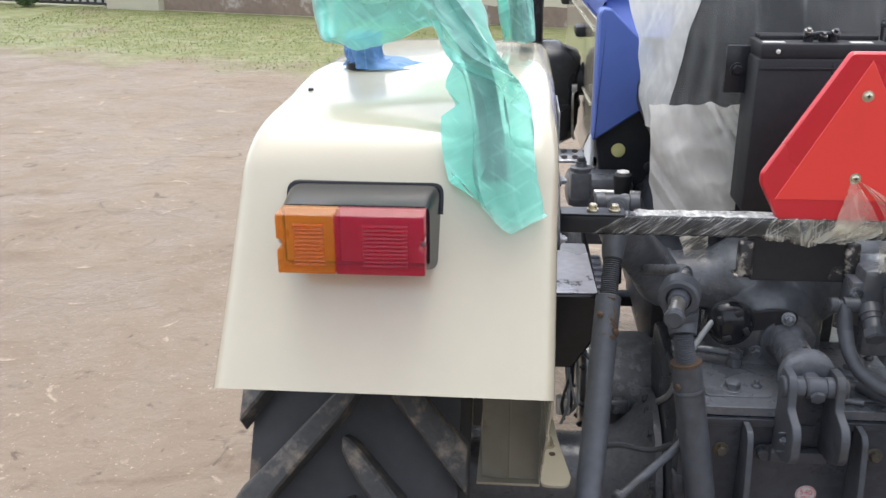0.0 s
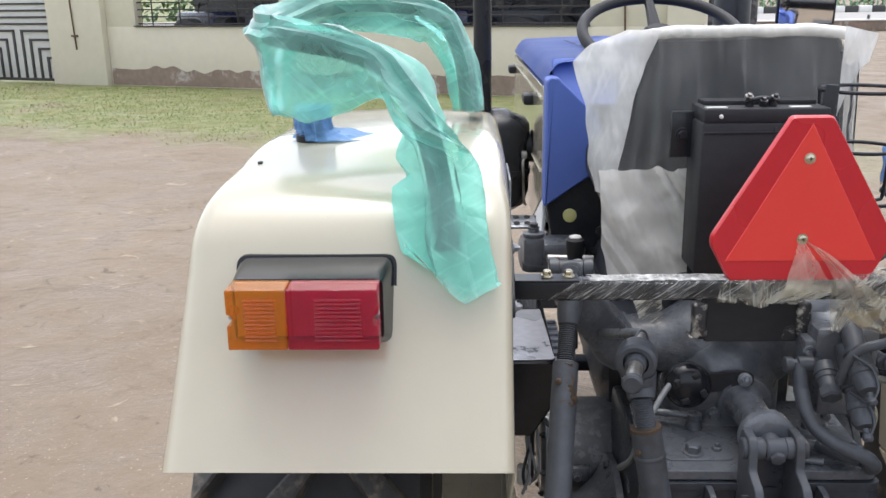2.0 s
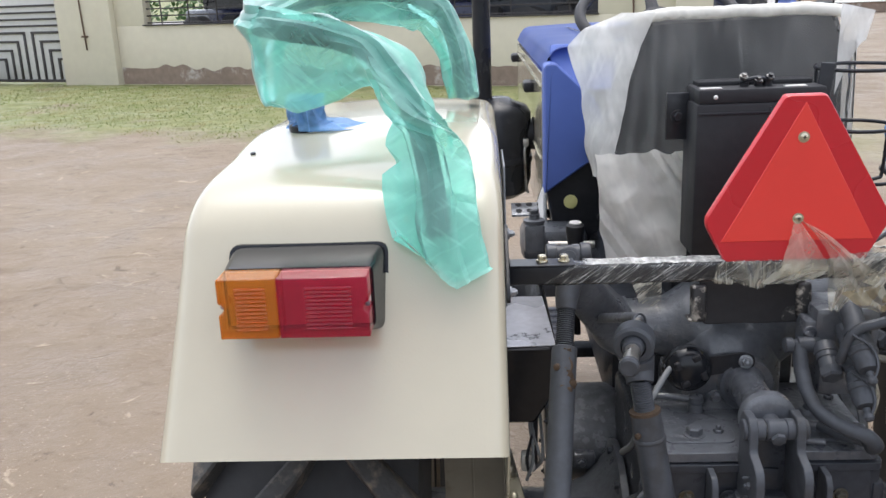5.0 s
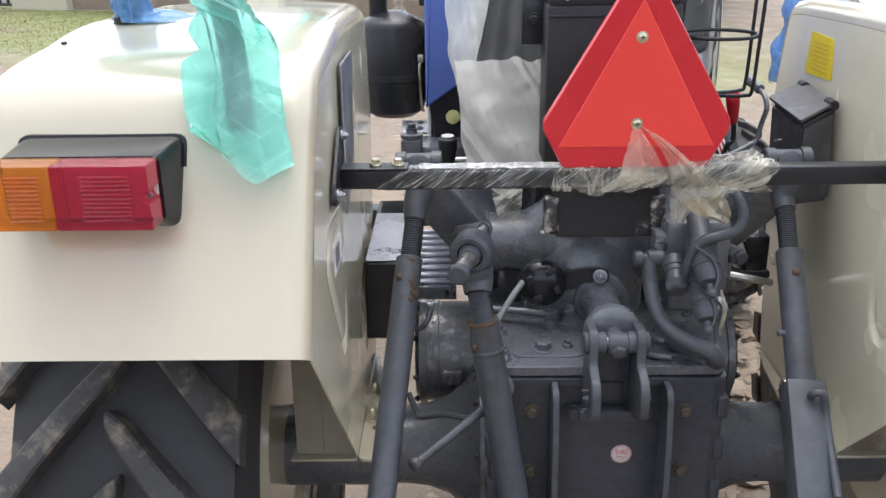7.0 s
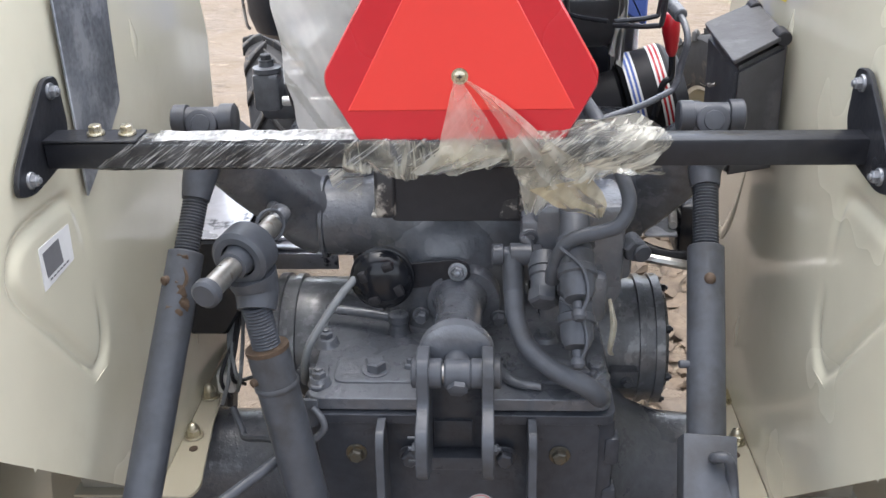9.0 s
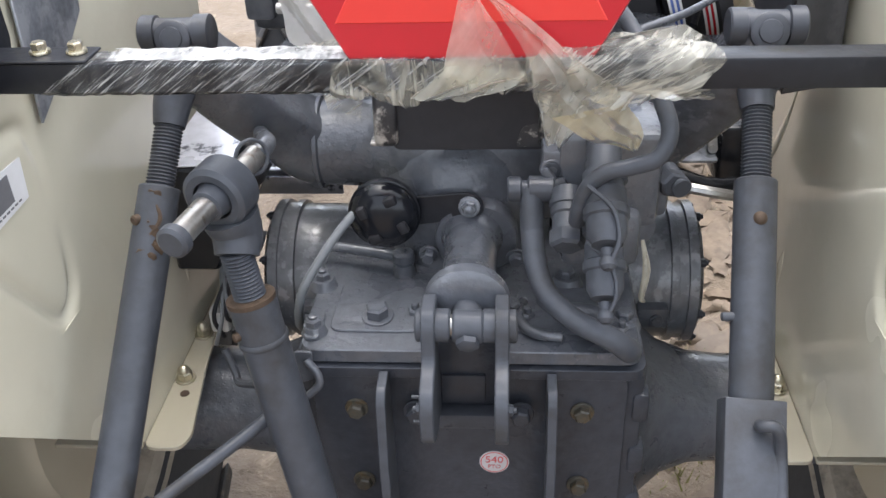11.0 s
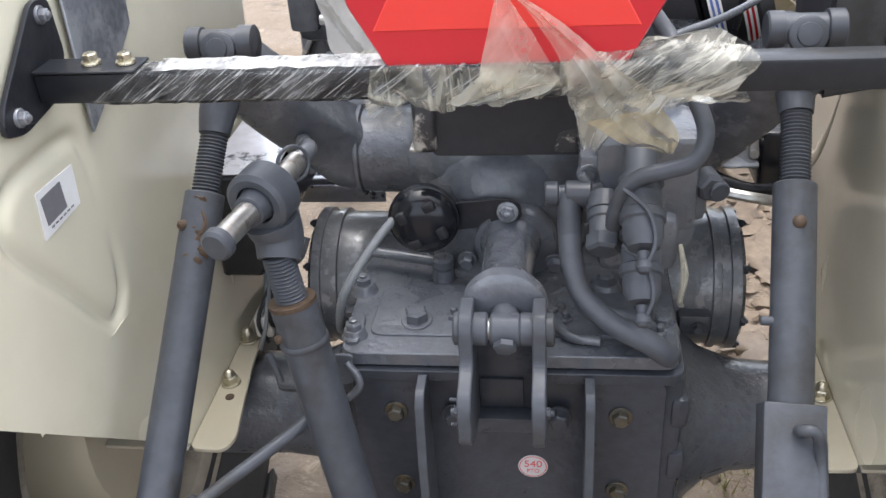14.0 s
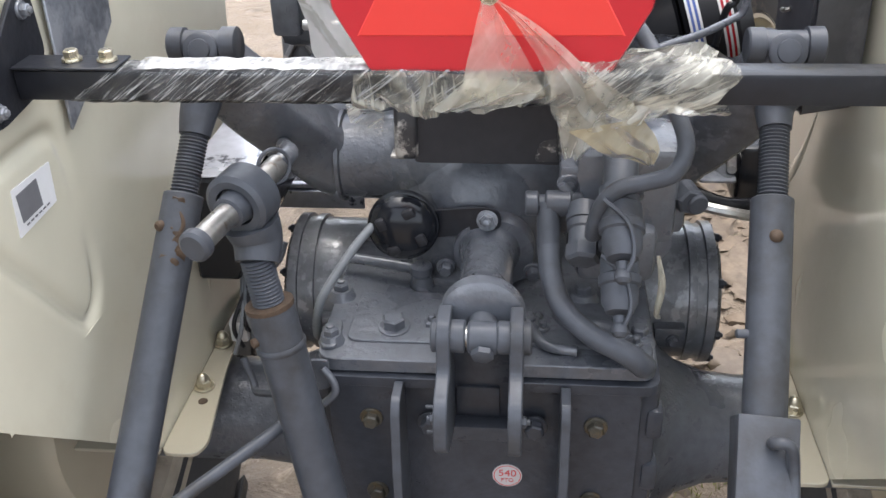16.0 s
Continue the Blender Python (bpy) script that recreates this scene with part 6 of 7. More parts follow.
lathe(bm, (0.046, 1.545, 0.990), (1, 0, 0), [(0, 0.012), (0.002, 0.014), (0.014, 0.014), (0.016, 0.010), (0.022, 0.010), (0.024, 0.015), (0.05, 0.015), (0.052, 0.012)], 20)
tube(bm, [(0.073, 1.545, 0.992), (0.073, 1.535, 0.97), (0.074, 1.525, 0.945)], 0.0135, 14, 4)
cyl(bm, (0.085, 1.545, 0.990), (0.108, 1.555, 0.990), 0.012)
part("banjo_fitting", bm, ROD, vb)
bm = bm_new()
tube(bm, [(0.074, 1.525, 0.948), (0.077, 1.505, 0.922), (0.090, 1.480, 0.895), (0.122, 1.455, 0.876), (0.158, 1.440, 0.865), (0.178, 1.445, 0.845), (0.182, 1.465, 0.83)], 0.0125, 14, 6, [0.0135, 0.0125, 0.0125, 0.0135, 0.014])
tube(bm, [(0.11, 1.52, 0.845), (0.135, 1.49, 0.842), (0.165, 1.465, 0.845)], 0.011, 12, 5)
part("hose", bm, ROD, vb, "grey-painted hydraulic hose")
bm = bm_new()
hex_bolt(bm, (0.228, 1.575, 0.985), (0.3, -1, 0), 0.028, 0.014, False)
cyl(bm, (0.228, 1.60, 0.985), (0.24, 1.56, 0.982), 0.012)
part("elbow", bm, ROD, vb)
bm = bm_new()
tube(bm, [(0.195, 1.52, 0.94), (0.2, 1.505, 0.91), (0.198, 1.51, 0.87), (0.205, 1.53, 0.85)], 0.004, 8, 5, [0.002, 0.0045, 0.0035, 0.002])
part("dry_straw", bm, YELLOWED, vb)

# lift rods
LP, LQ = Vector((-0.343, 1.531, 1.0)), Vector((-0.410, 1.127, 0.5))
LD = (LQ - LP).normalized()
bm = bm_new()
cyl(bm, LP, LP + LD * 0.86, 0.0228, seg=28)
rodL = part("lift_rod", bm, ROD, T, "grey tubular lift rod with screwed end")
bm = bm_new()
thread(bm, LP - LD * 0.075, LP + LD * 0.01, 0.0165)
part("screw", bm, ROD, rodL)
bm = bm_new()
top = Vector((-0.322, 1.622, 1.115))
tube(bm, [LP - LD * 0.07, LP - LD * 0.10, top], 0.02, 16, 4, [0.018, 0.022, 0.026])
part("yoke", bm, ROD, rodL)
u, v, a = frame_of(LD)
bm = bm_new()
lathe(bm, LP + LD * 0.03 + Vector((-0.012, -0.019, 0.004)), (-0.5, -0.8, 0.1), [(0, 0.006), (0.006, 0.006), (0.008, 0.004)], 12)
tube(bm, [LP + LD * 0.012 + Vector((0.006, -0.022, 0.003)), LP + LD * 0.03 + Vector((0.012, -0.020, 0.003)), LP + LD * 0.045 + Vector((0.004, -0.023, 0.003))], 0.003, 6, 4)
part("rusty_nipple", bm, RUST, rodL)

g = random.Random(5)
bm = bm_new()
for k in range(9):
    q = LP + LD * g.uniform(0.0, 0.075) + Vector((g.uniform(-0.004, 0.016), -0.0215, 0.002))
    gg = bmesh.ops.create_icosphere(bm, subdivisions=2, radius=1.0)["verts"]
    for vv in gg:
        p = vv.co * (1 + 0.5 * noise.noise(vv.co * 2 + Vector((k * 7, 0, 0))))
        vv.co = q + Vector((p.x * 0.006, p.y * 0.0022, p.z * 0.008))
part("mud_smear", bm, RUST, rodL, "dried brown mud smear")
RP, RQ = Vector((0.314, 1.546, 1.0)), Vector((0.291, 1.309, 0.75))
RD = (RQ - RP).normalized()
bm = bm_new()
cyl(bm, RP, RP + RD * 0.40, 0.0228, seg=28)
rodR = part("lift_rod", bm, ROD, T, "grey tubular lift rod in a slotted channel")
bm = bm_new()
thread(bm, RP - RD * 0.085, RP + RD * 0.01, 0.0165)
part("screw", bm, ROD, rodR)
bm = bm_new()
tube(bm, [RP - RD * 0.08, RP - RD * 0.11, (0.338, 1.622, 1.115)], 0.02, 16, 4, [0.018, 0.022, 0.026])
part("yoke", bm, ROD, rodR)
bm = bm_new()
lathe(bm, RP + RD * 0.045 + Vector((0, -0.0175, 0.014)), (0, -0.75, 0.65), [(0, 0.0075), (0.002, 0.0068), (0.004, 0.005), (0.005, 0.002)], 14)
part("rust_spot", bm, RUST, rodR)
bm = bm_new()
rot = RD.to_track_quat("-Z", "Y").to_matrix().to_4x4()
cc = RP + RD * 0.505
box(bm, cc, (0.060, 0.058, 0.54), 0.002, rot)
ch = part("slotted_channel", bm, ROD, rodR, "grey slotted channel")
bm = bm_new()
box(bm, RP + RD * 0.36 + rot.to_3x3() @ Vector((-0.0325, -0.01, 0)), (0.002, 0.016, 0.16), 0.0005, rot)
part("slot", bm, BLACKP, rodR)
bm = bm_new()
f = rot.to_3x3() @ Vector((0, -1, 0))
if f.y > 0:
    f = -f
hb = RP + RD * 0.262 + f * 0.028 + Vector((0.004, 0, 0))
tube(bm, [hb, hb + f * 0.018, hb + f * 0.024 + Vector((0.014, 0, -0.006)), hb + f * 0.018 + Vector((0.022, 0, -0.03)) + RD * 0.02, hb + f * 0.014 + Vector((0.022, 0, 0)) + RD * 0.16], 0.0065, 10, 5)
part("retaining_pin", bm, ROD, rodR)
bm = bm_new()
cyl(bm, RP + RD * 0.145 + Vector((-0.034, -0.006, 0)), RP + RD * 0.145 + Vector((-0.015, -0.006, 0)), 0.005, seg=12)
part("grease_nipple", bm, ROD, rodR)

# stowed top link hanging on its pin
TP, TQ = Vector((-0.220, 1.414, 0.932)), Vector((-0.165, 1.377, 0.604))
TD = (TQ - TP).normalized()
E0 = Vector((-0.237, 1.433, 1.048))
link = root("top_link", -0.237, 1.433, 0.6, "grey top link hung by its ball end on a steel pin", "tractor linkage")
bm = bm_new()
cyl(bm, TP, TP + TD * 0.62, 0.0255, seg=28)
lathe(bm, TP + TD * 0.045, TD, [(0, 0.0262), (0.002, 0.0275), (0.006, 0.0275), (0.008, 0.0262)], 28)
part("tube", bm, ROD, link)
bm = bm_new()
lathe(bm, TP - TD * 0.003, TD, [(0, 0.018), (0.0005, 0.0262), (0.005, 0.0263), (0.006, 0.0258)], 28)
part("rusty_rim", bm, RUST, link)
bm = bm_new()
lathe(bm, TP + TD * 0.035 + Vector((-0.018, -0.017, 0)), (-0.7, -0.7, 0), [(0, 0.005), (0.006, 0.005), (0.007, 0.003)], 12)
part("rivet", bm, RUST, link)
bm = bm_new()
thread(bm, TP - TD * 0.055, TP + TD * 0.01, 0.0175)
part("screw", bm, ROD, link)
bm = bm_new()
ea = Vector((-0.25, -1, -0.06)).normalized()
lathe(bm, E0 - ea * 0.019, ea, [(0, 0.029), (0.004, 0.034), (0.034, 0.034), (0.038, 0.029), (0.037, 0.021), (0.001, 0.021), (0, 0.029)], 36, cap=False)
tube(bm, [E0 + Vector((0.004, 0, -0.026)), E0 + Vector((0.008, 0, -0.048)), TP - TD * 0.05], 0.02, 18, 5, [0.030, 0.0265, 0.0225])
eye = part("eye", bm, ROD, link, "grey forged ball eye")
bm = bm_new()
lathe(bm, E0 - ea * 0.024, ea, [(0, 0.013), (0.004, 0.0175), (0.018, 0.0212), (0.030, 0.0212), (0.044, 0.0175), (0.054, 0.0165), (0.055, 0.013)], 28)
part("ball", bm, ROD, link)
hp = root("linkage_pin", E0.x, E0.y, E0.z, "bare steel pin with a round head and ring clip", "pin")
bm = bm_new()
cyl(bm, E0 - ea * 0.075, E0 + ea * 0.085, 0.0125, seg=24)
part("shank", bm, STEEL, hp)
bm = bm_new()
lathe(bm, E0 + ea * 0.082, ea, [(0, 0.013), (0.001, 0.0165), (0.010, 0.0165), (0.013, 0.013)], 28)
part("head", bm, ROD, hp)
bm = bm_new()
rc = E0 - ea * 0.058
ru, rv, _ = frame_of(Vector((0.6, -0.6, 0.2)))
ringp = [rc + Vector((0.004, 0, 0.006)) + (ru * math.cos(2 * math.pi * k / 24) + rv * math.sin(2 * math.pi * k / 24)) * 0.0185 for k in range(25)]
tube(bm, ringp, 0.0022, 8, 0)
part("ring_clip", bm, ROD, hp)
# bracket that the pin sits in, bolted to the lift arm
bm = bm_new()
tube(bm, [E0 - ea * 0.06, E0 - ea * 0.10, Vector((-0.245, 1.62, 1.02)), Vector((-0.27, 1.70, 0.99))], 0.010, 12, 5)
part("pin_bracket", bm, GREY, T)

# small rods, cable and wires
bm = bm_new()
tube(bm, [(-0.196, 1.434, 0.785), (-0.229, 1.402, 0.768), (-0.28, 1.352, 0.752), (-0.331, 1.303, 0.736)], 0.0075, 12, 4)
lathe(bm, (-0.326, 1.308, 0.738), (-0.71, -0.68, -0.22), [(0, 0.008), (0.003, 0.0125), (0.012, 0.0125), (0.015, 0.009)], 18)
part("brace_rod", bm, ROD, T)
bm = bm_new()
tube(bm, [(-0.10, 1.64, 0.945), (-0.125, 1.615, 0.935), (-0.150, 1.592, 0.917), (-0.178, 1.565, 0.885), (-0.203, 1.545, 0.845), (-0.215, 1.56, 0.79), (-0.225, 1.62, 0.74)], 0.0058, 10, 14, [0.0066, 0.0046] * 42)
thr = part("cable", bm, CABLE, T, "grey sheathed control cable")
bm = bm_new()
tube(bm, [(-0.36, 1.66, 0.665), (-0.345, 1.645, 0.635), (-0.335, 1.63, 0.628), (-0.29, 1.60, 0.65), (-0.24, 1.57, 0.66), (-0.20, 1.55, 0.69), (-0.185, 1.51, 0.735)], 0.006, 8, 6)
part("control_rod", bm, ROD, T)
for k in range(5):
    g = random.Random(k)
    bm = bm_new()
    x = -0.405 + 0.008 * k
    tube(bm, [(x, 1.74 + 0.02 * k, 0.61), (x + g.uniform(-.01, .02), 1.75, 0.66), (x + g.uniform(-.02, .02), 1.80, 0.72), (x + 0.01, 1.86, 0.80), (x, 1.92, 0.90)], 0.0035, 8, 6)
    part("wire", bm, BLACKP if k % 2 else CABLE, T)
bm = bm_new()
box(bm, (-0.40, 1.77, 0.64), (0.03, 0.03, 0.04), 0.006)
part("connector", bm, PVC, T)

# black glossy side box before the axle
bm = bm_new()
pts = [(-0.447, 1.757, 0.735), (-0.385, 1.757, 0.735), (-0.345, 1.757, 0.80), (-0.335, 1.757, 0.893), (-0.345, 1.757, 0.906), (-0.447, 1.757, 0.906)]
plate(bm, rounded(pts, 0.008), 0.42, 0.005, (0, 1, 0))
sbx = part("side_box", bm, BOXB, T, "glossy black side box under the mudguard, wet on top")
# Pale sheet added to imitate sky reflected in water on the black box
bm = bm_new()
plate(bm, rounded([(-0.444, 1.757, 0.9075), (-0.340, 1.762, 0.9075), (-0.348, 2.06, 0.9085), (-0.444, 2.06, 0.9085)], 0.008), 0.0025, 0.0008, (0, 0, 1))
part("box_lid", bm, WETTOP, sbx, "pale lid sheet for sky reflected in water, with dark gaps")
# ribbed step ahead of the brake casing
bm = bm_new()
plate(bm, rounded([(-0.435, 2.13, 0.690), (-0.262, 2.13, 0.690), (-0.262, 2.56, 0.690), (-0.435, 2.56, 0.690)], 0.012), 0.006, 0.001, (0, 0, 1))
fstep = part("foot_step", bm, WETTOP, T, "wet ribbed steel foot step")
for k in range(9):
    bm = bm_new()
    box(bm, (-0.348, 2.150 + 0.048 * k, 0.701), (0.165, 0.018, 0.010), 0.004)
    part("tread_rib", bm, WETTOP, fstep)
bm = bm_new()
box(bm, (-0.348, 2.132, 0.680), (0.172, 0.006, 0.036), 0.002)
part("front_lip", bm, WETTOP, fstep)
bm = bm_new()
box(bm, (-0.225, 2.30, 0.672), (0.12, 0.05, 0.03), 0.004)
part("step_bracket", bm, DARKGREY, fstep)
bm = bm_new()
tube(bm, [(-0.37, 1.80, 0.77), (-0.345, 1.775, 0.752), (-0.325, 1.77, 0.765), (-0.315, 1.785, 0.79)], 0.006, 8, 5)
part("hook", bm, GREY, sbx)
# pedals, gear knob and levers
bm = bm_new()
box(bm, (-0.355, 2.48, 1.018), (0.10, 0.065, 0.008), 0.003, Matrix.Rotation(radians(18), 4, "X"))
ped = part("pedal", bm, GALV, T, "perforated steel foot pedal")
bm = bm_new()
for i in range(3):
    for j in range(2):
        q = Vector((-0.385 + 0.03 * i, 2.465 + 0.03 * j, 1.018 + 0.0055 + (2.465 + 0.03 * j - 2.48) * 0.32))
        lathe(bm, q, (0, -0.3, 1), [(0, 0.009), (0.001, 0.009)], 12)
part("pedal_holes", bm, BLACKP, ped)
bm = bm_new()
tube(bm, [(-0.33, 2.50, 1.01), (-0.28, 2.52, 0.98), (-0.22, 2.5, 0.90)], 0.012, 8, 5)
part("pedal_arm", bm, BLACK, ped)
bm = bm_new()
lathe(bm, (-0.264, 1.99, 1.066), (0, -0.05, 1), [(0, 0.009), (0.01, 0.014), (0.03, 0.018), (0.055, 0.021), (0.066, 0.020), (0.070, 0.015)], 24)
kn = part("gear_knob", bm, BLACKP, T, "black gear knob with pale top")
bm = bm_new()
lathe(bm, (-0.264, 1.9865, 1.1375), (0, -0.05, 1), [(0, 0.014), (0.002, 0.013), (0.0025, 0.009)], 24)
part("knob_cap", bm, STICKER, kn)
kn.location = (-0.014, 0, -0.030)
bm = bm_new()
tube(bm, [(-0.264, 1.99, 1.07), (-0.262, 2.0, 0.98), (-0.255, 2.02, 0.86)], 0.008, 10, 4)
part("lever", bm, BLACK, kn)
bm = bm_new()
box(bm, (-0.30, 2.12, 1.03), (0.05, 0.05, 0.07), 0.008)
lathe(bm, (-0.30, 2.12, 1.065), (0, 0, 1), [(0, 0.026), (0.008, 0.026), (0.01, 0.014), (0.02, 0.012)], 20)
box(bm, (-0.25, 2.2, 1.0), (0.16, 0.12, 0.08), 0.02)
pump = part("hydraulic_pump", bm, GREY, T, "grey steering pump and brackets")
pump.location = (-0.062, 0, 0.010)
bm = bm_new()
hex_bolt(bm, (-0.30, 2.12, 1.084), (0, 0, 1), 0.018, 0.010)
part("cap_bolt", bm, ROD, pump)
bm = bm_new()
cyl(bm, (-0.27, 2.09, 1.018), (-0.16, 2.09, 1.016), 0.009, seg=16)
part("bright_rod", bm, STEEL, pump)
bm = bm_new()
box(bm, (0.0, 2.05, 0.99), (0.62, 0.5, 0.012), 0.002)
part("foot_plate", bm, DARKGREY, T)

# right-hand toolbox, levers, filters
bm = bm_new()
a = [(0.446, 1.725, 1.225), (0.446, 1.885, 1.235), (0.366, 1.840, 1.213), (0.368, 1.675, 1.203)]
b = [(0.446, 1.705, 1.055), (0.446, 1.865, 1.055), (0.370, 1.83, 1.055), (0.370, 1.675, 1.055)]
A = [bm.verts.new(p) for p in a]
B = [bm.verts.new(p) for p in b]
bridge(bm, A, B)
bm.faces.new(A)
bm.faces.new(B[::-1])
bmesh.ops.bevel(bm, geom=bm.edges[:], offset=0.006, segments=2, affect="EDGES")
tb = part("toolbox", bm, BOXGREY, T, "black sheet-metal toolbox on the mudguard, rain on its lid")
bm = bm_new()
plate(bm, rounded([(0.443, 1.722, 1.2325), (0.443, 1.888, 1.2425), (0.362, 1.845, 1.2205), (0.362, 1.668, 1.2105)], 0.008), 0.006, 0.001)
part("lid", bm, BOXGREY, tb)
bm = bm_new()
cyl(bm, (0.437, 1.715, 1.232), (0.437, 1.745, 1.234), 0.010, seg=14)
part("hinge", bm, BLACKP, tb)
bm = bm_new()
cyl(bm, (0.437, 1.86, 1.240), (0.437, 1.885, 1.242), 0.010, seg=14)
part("hinge", bm, BLACKP, tb)
bm = bm_new()
tube(bm, [(0.3655, 1.76, 1.16), (0.36, 1.765, 1.157), (0.362, 1.785, 1.152)], 0.003, 6, 4)
part("hasp", bm, STEEL, tb)
tb.location = (-0.008, 0, -0.013)
bm = bm_new()
tube(bm, [(0.150, 1.60, 1.130), (0.185, 1.61, 1.147), (0.235, 1.65, 1.150), (0.276, 1.695, 1.153), (0.290, 1.702, 1.162), (0.295, 1.700, 1.192), (0.298, 1.690, 1.222), (0.296, 1.705, 1.242), (0.289, 1.735, 1.254)], 0.0046, 12, 6)
cyl(bm, (0.293, 1.720, 1.250), (0.282, 1.760, 1.262), 0.0095, seg=16)
part("bent_lever", bm, GREY, T, "bent grey lever")
bm = bm_new()
lathe(bm, (0.356, 2.03, 1.12), (-0.12, 0, 1), [(0, 0.006), (0.01, 0.010), (0.04, 0.0145), (0.065, 0.0155), (0.072, 0.011)], 20)
rk = part("red_grip", bm, RED, T, "red plastic lever grip")
bm = bm_new()
tube(bm, [(0.356, 2.03, 1.13), (0.358, 2.03, 1.085), (0.345, 2.03, 1.07), (0.335, 2.04, 1.0)], 0.006, 8, 4)
part("lever", bm, BLACK, rk)
rk.location = (-0.008, 0, -0.002)
bm = bm_new()
lathe(bm, (0.300, 2.20, 0.990), (1, 0.0, 0.3), [(0, 0.075), (0.01, 0.085), (0.085, 0.085), (0.095, 0.075), (0.11, 0.06)], 36)
lathe(bm, (0.215, 2.20, 0.965), (1, 0.0, 0.3), [(0, 0.06), (0.08, 0.062), (0.085, 0.07)], 30)
fl = part("filter_drum", bm, BLACKP, T, "black drum with striped bands")
for x, m1 in ((0.008, BLUE), (0.058, RED)):
    for k, mm in enumerate((WHITE, m1, WHITE, m1, WHITE)):
        bm = bm_new()
        lathe(bm, Vector((0.300, 2.20, 0.990)) + Vector((1, 0, 0.3)).normalized() * (x + 0.0042 * k), (1, 0, 0.3), [(0, 0.0865), (0.0041, 0.0865)], 36, cap=False)
        part("band", bm, mm, fl)
bm = bm_new()
box(bm, (0.30, 2.03, 0.955), (0.20, 0.14, 0.012), 0.003, Matrix.Rotation(radians(10), 4, "X"))
box(bm, (0.38, 1.93, 0.86), (0.05, 0.10, 0.10), 0.008)
tube(bm, [(0.27, 1.85, 0.86), (0.33, 1.83, 0.845), (0.39, 1.84, 0.84)], 0.010, 10, 4)
part("step_plate", bm, BLACK, T, "black step plate and rods")
bm = bm_new()
plate(bm, rounded([(0.292, 1.84, 0.85), (0.345, 1.84, 0.85), (0.352, 1.985, 0.852), (0.305, 1.985, 0.852)], 0.006), 0.004, 0.001)
bp_ = part("bright_plate", bm, GALV, T, "wet bare steel plate")
bp_.location = (0, 0, 0.022)
bm = bm_new()
tube(bm, [(0.34, 1.86, 0.862), (0.352, 1.94, 0.87), (0.358, 2.02, 0.89)], 0.007, 8, 4)
tube(bm, [(0.285, 1.80, 0.835), (0.33, 1.79, 0.830), (0.385, 1.80, 0.815)], 0.008, 8, 4)
part("rod", bm, STEEL, bp_)

# wire bottle basket
basket = root("wire_basket", 0.200, 1.70, 1.245, "black wire bottle basket beside the seat", "basket")
bc = Vector((0.200, 1.70, 0))


def rim_at(deg, r, z):
    return bc + Vector((r * math.cos(radians(deg)), r * math.sin(radians(deg)), z))


for z, r in ((1.458, 0.076), (1.352, 0.070)):
    bm = bm_new()
    tube(bm, [rim_at(15 * k, r, z) for k in range(25)], 0.0034, 8, 0)
    part("hoop", bm, BLACK, basket)
for deg in (20, -32, 140):
    bm = bm_new()
    tube(bm, [rim_at(deg, 0.0785, 1.462), rim_at(deg, 0.0745, 1.352), rim_at(deg, 0.070, 1.262), rim_at(deg, 0.058, 1.249), rim_at(deg, 0.004, 1.248 - 0.004 * (deg == -32))], 0.0034, 8, 5)
    part("wire", bm, BLACK, basket)
bm = bm_new()
box(bm, (0.116, 1.650, 1.395), (0.024, 0.007, 0.155), 0.002, Matrix.Rotation(radians(6), 4, "Y"))
part("post", bm, BLACK, basket)
bm = bm_new()
tube(bm, [(0.120, 1.654, 1.455), (0.128, 1.665, 1.458), (0.134, 1.672, 1.458)], 0.004, 8, 4)
tube(bm, [(0.112, 1.655, 1.352), (0.125, 1.665, 1.352), (0.134, 1.674, 1.352)], 0.004, 8, 4)
part("bracket", bm, BLACK, basket)

# ---- plastic sheeting ----
# handrail on the mudguard, inside a green film sleeve
RAIL = smooth_path([(-0.530, 1.200, 1.262), (-0.540, 1.224, 1.30), (-0.552, 1.268, 1.375), (-0.572, 1.305, 1.45), (-0.615, 1.34, 1.525), (-0.68, 1.37, 1.558), (-0.77, 1.42, 1.572), (-0.835, 1.50, 1.582),
                    (-0.835, 1.62, 1.60), (-0.76, 1.74, 1.618), (-0.65, 1.80, 1.618), (-0.565, 1.82, 1.595), (-0.525, 1.82, 1.52), (-0.51, 1.82, 1.415)], 8)
bm = bm_new()
tube(bm, RAIL[8:], 0.0175, 12, 0)
part("grab_rail", bm, BLACKP, T, "dark tubular grab rail on the mudguard")
PY, PZ = [p.y for p in PROFILE], [p.z for p in PROFILE]


def clear_of_guard(q, gap=0.007):
    """Keeps film outside the mudguard's skin."""
    if q.z < 1.33:
        q.y = min(q.y, float(np.interp(q.z, PZ[:16], PY[:16])) - gap * 1.2)
    elif 1.24 < q.y < 2.0:
        q.z = max(q.z, float(np.interp(q.y, PY, PZ)) + 0.009 + gap)
    return q


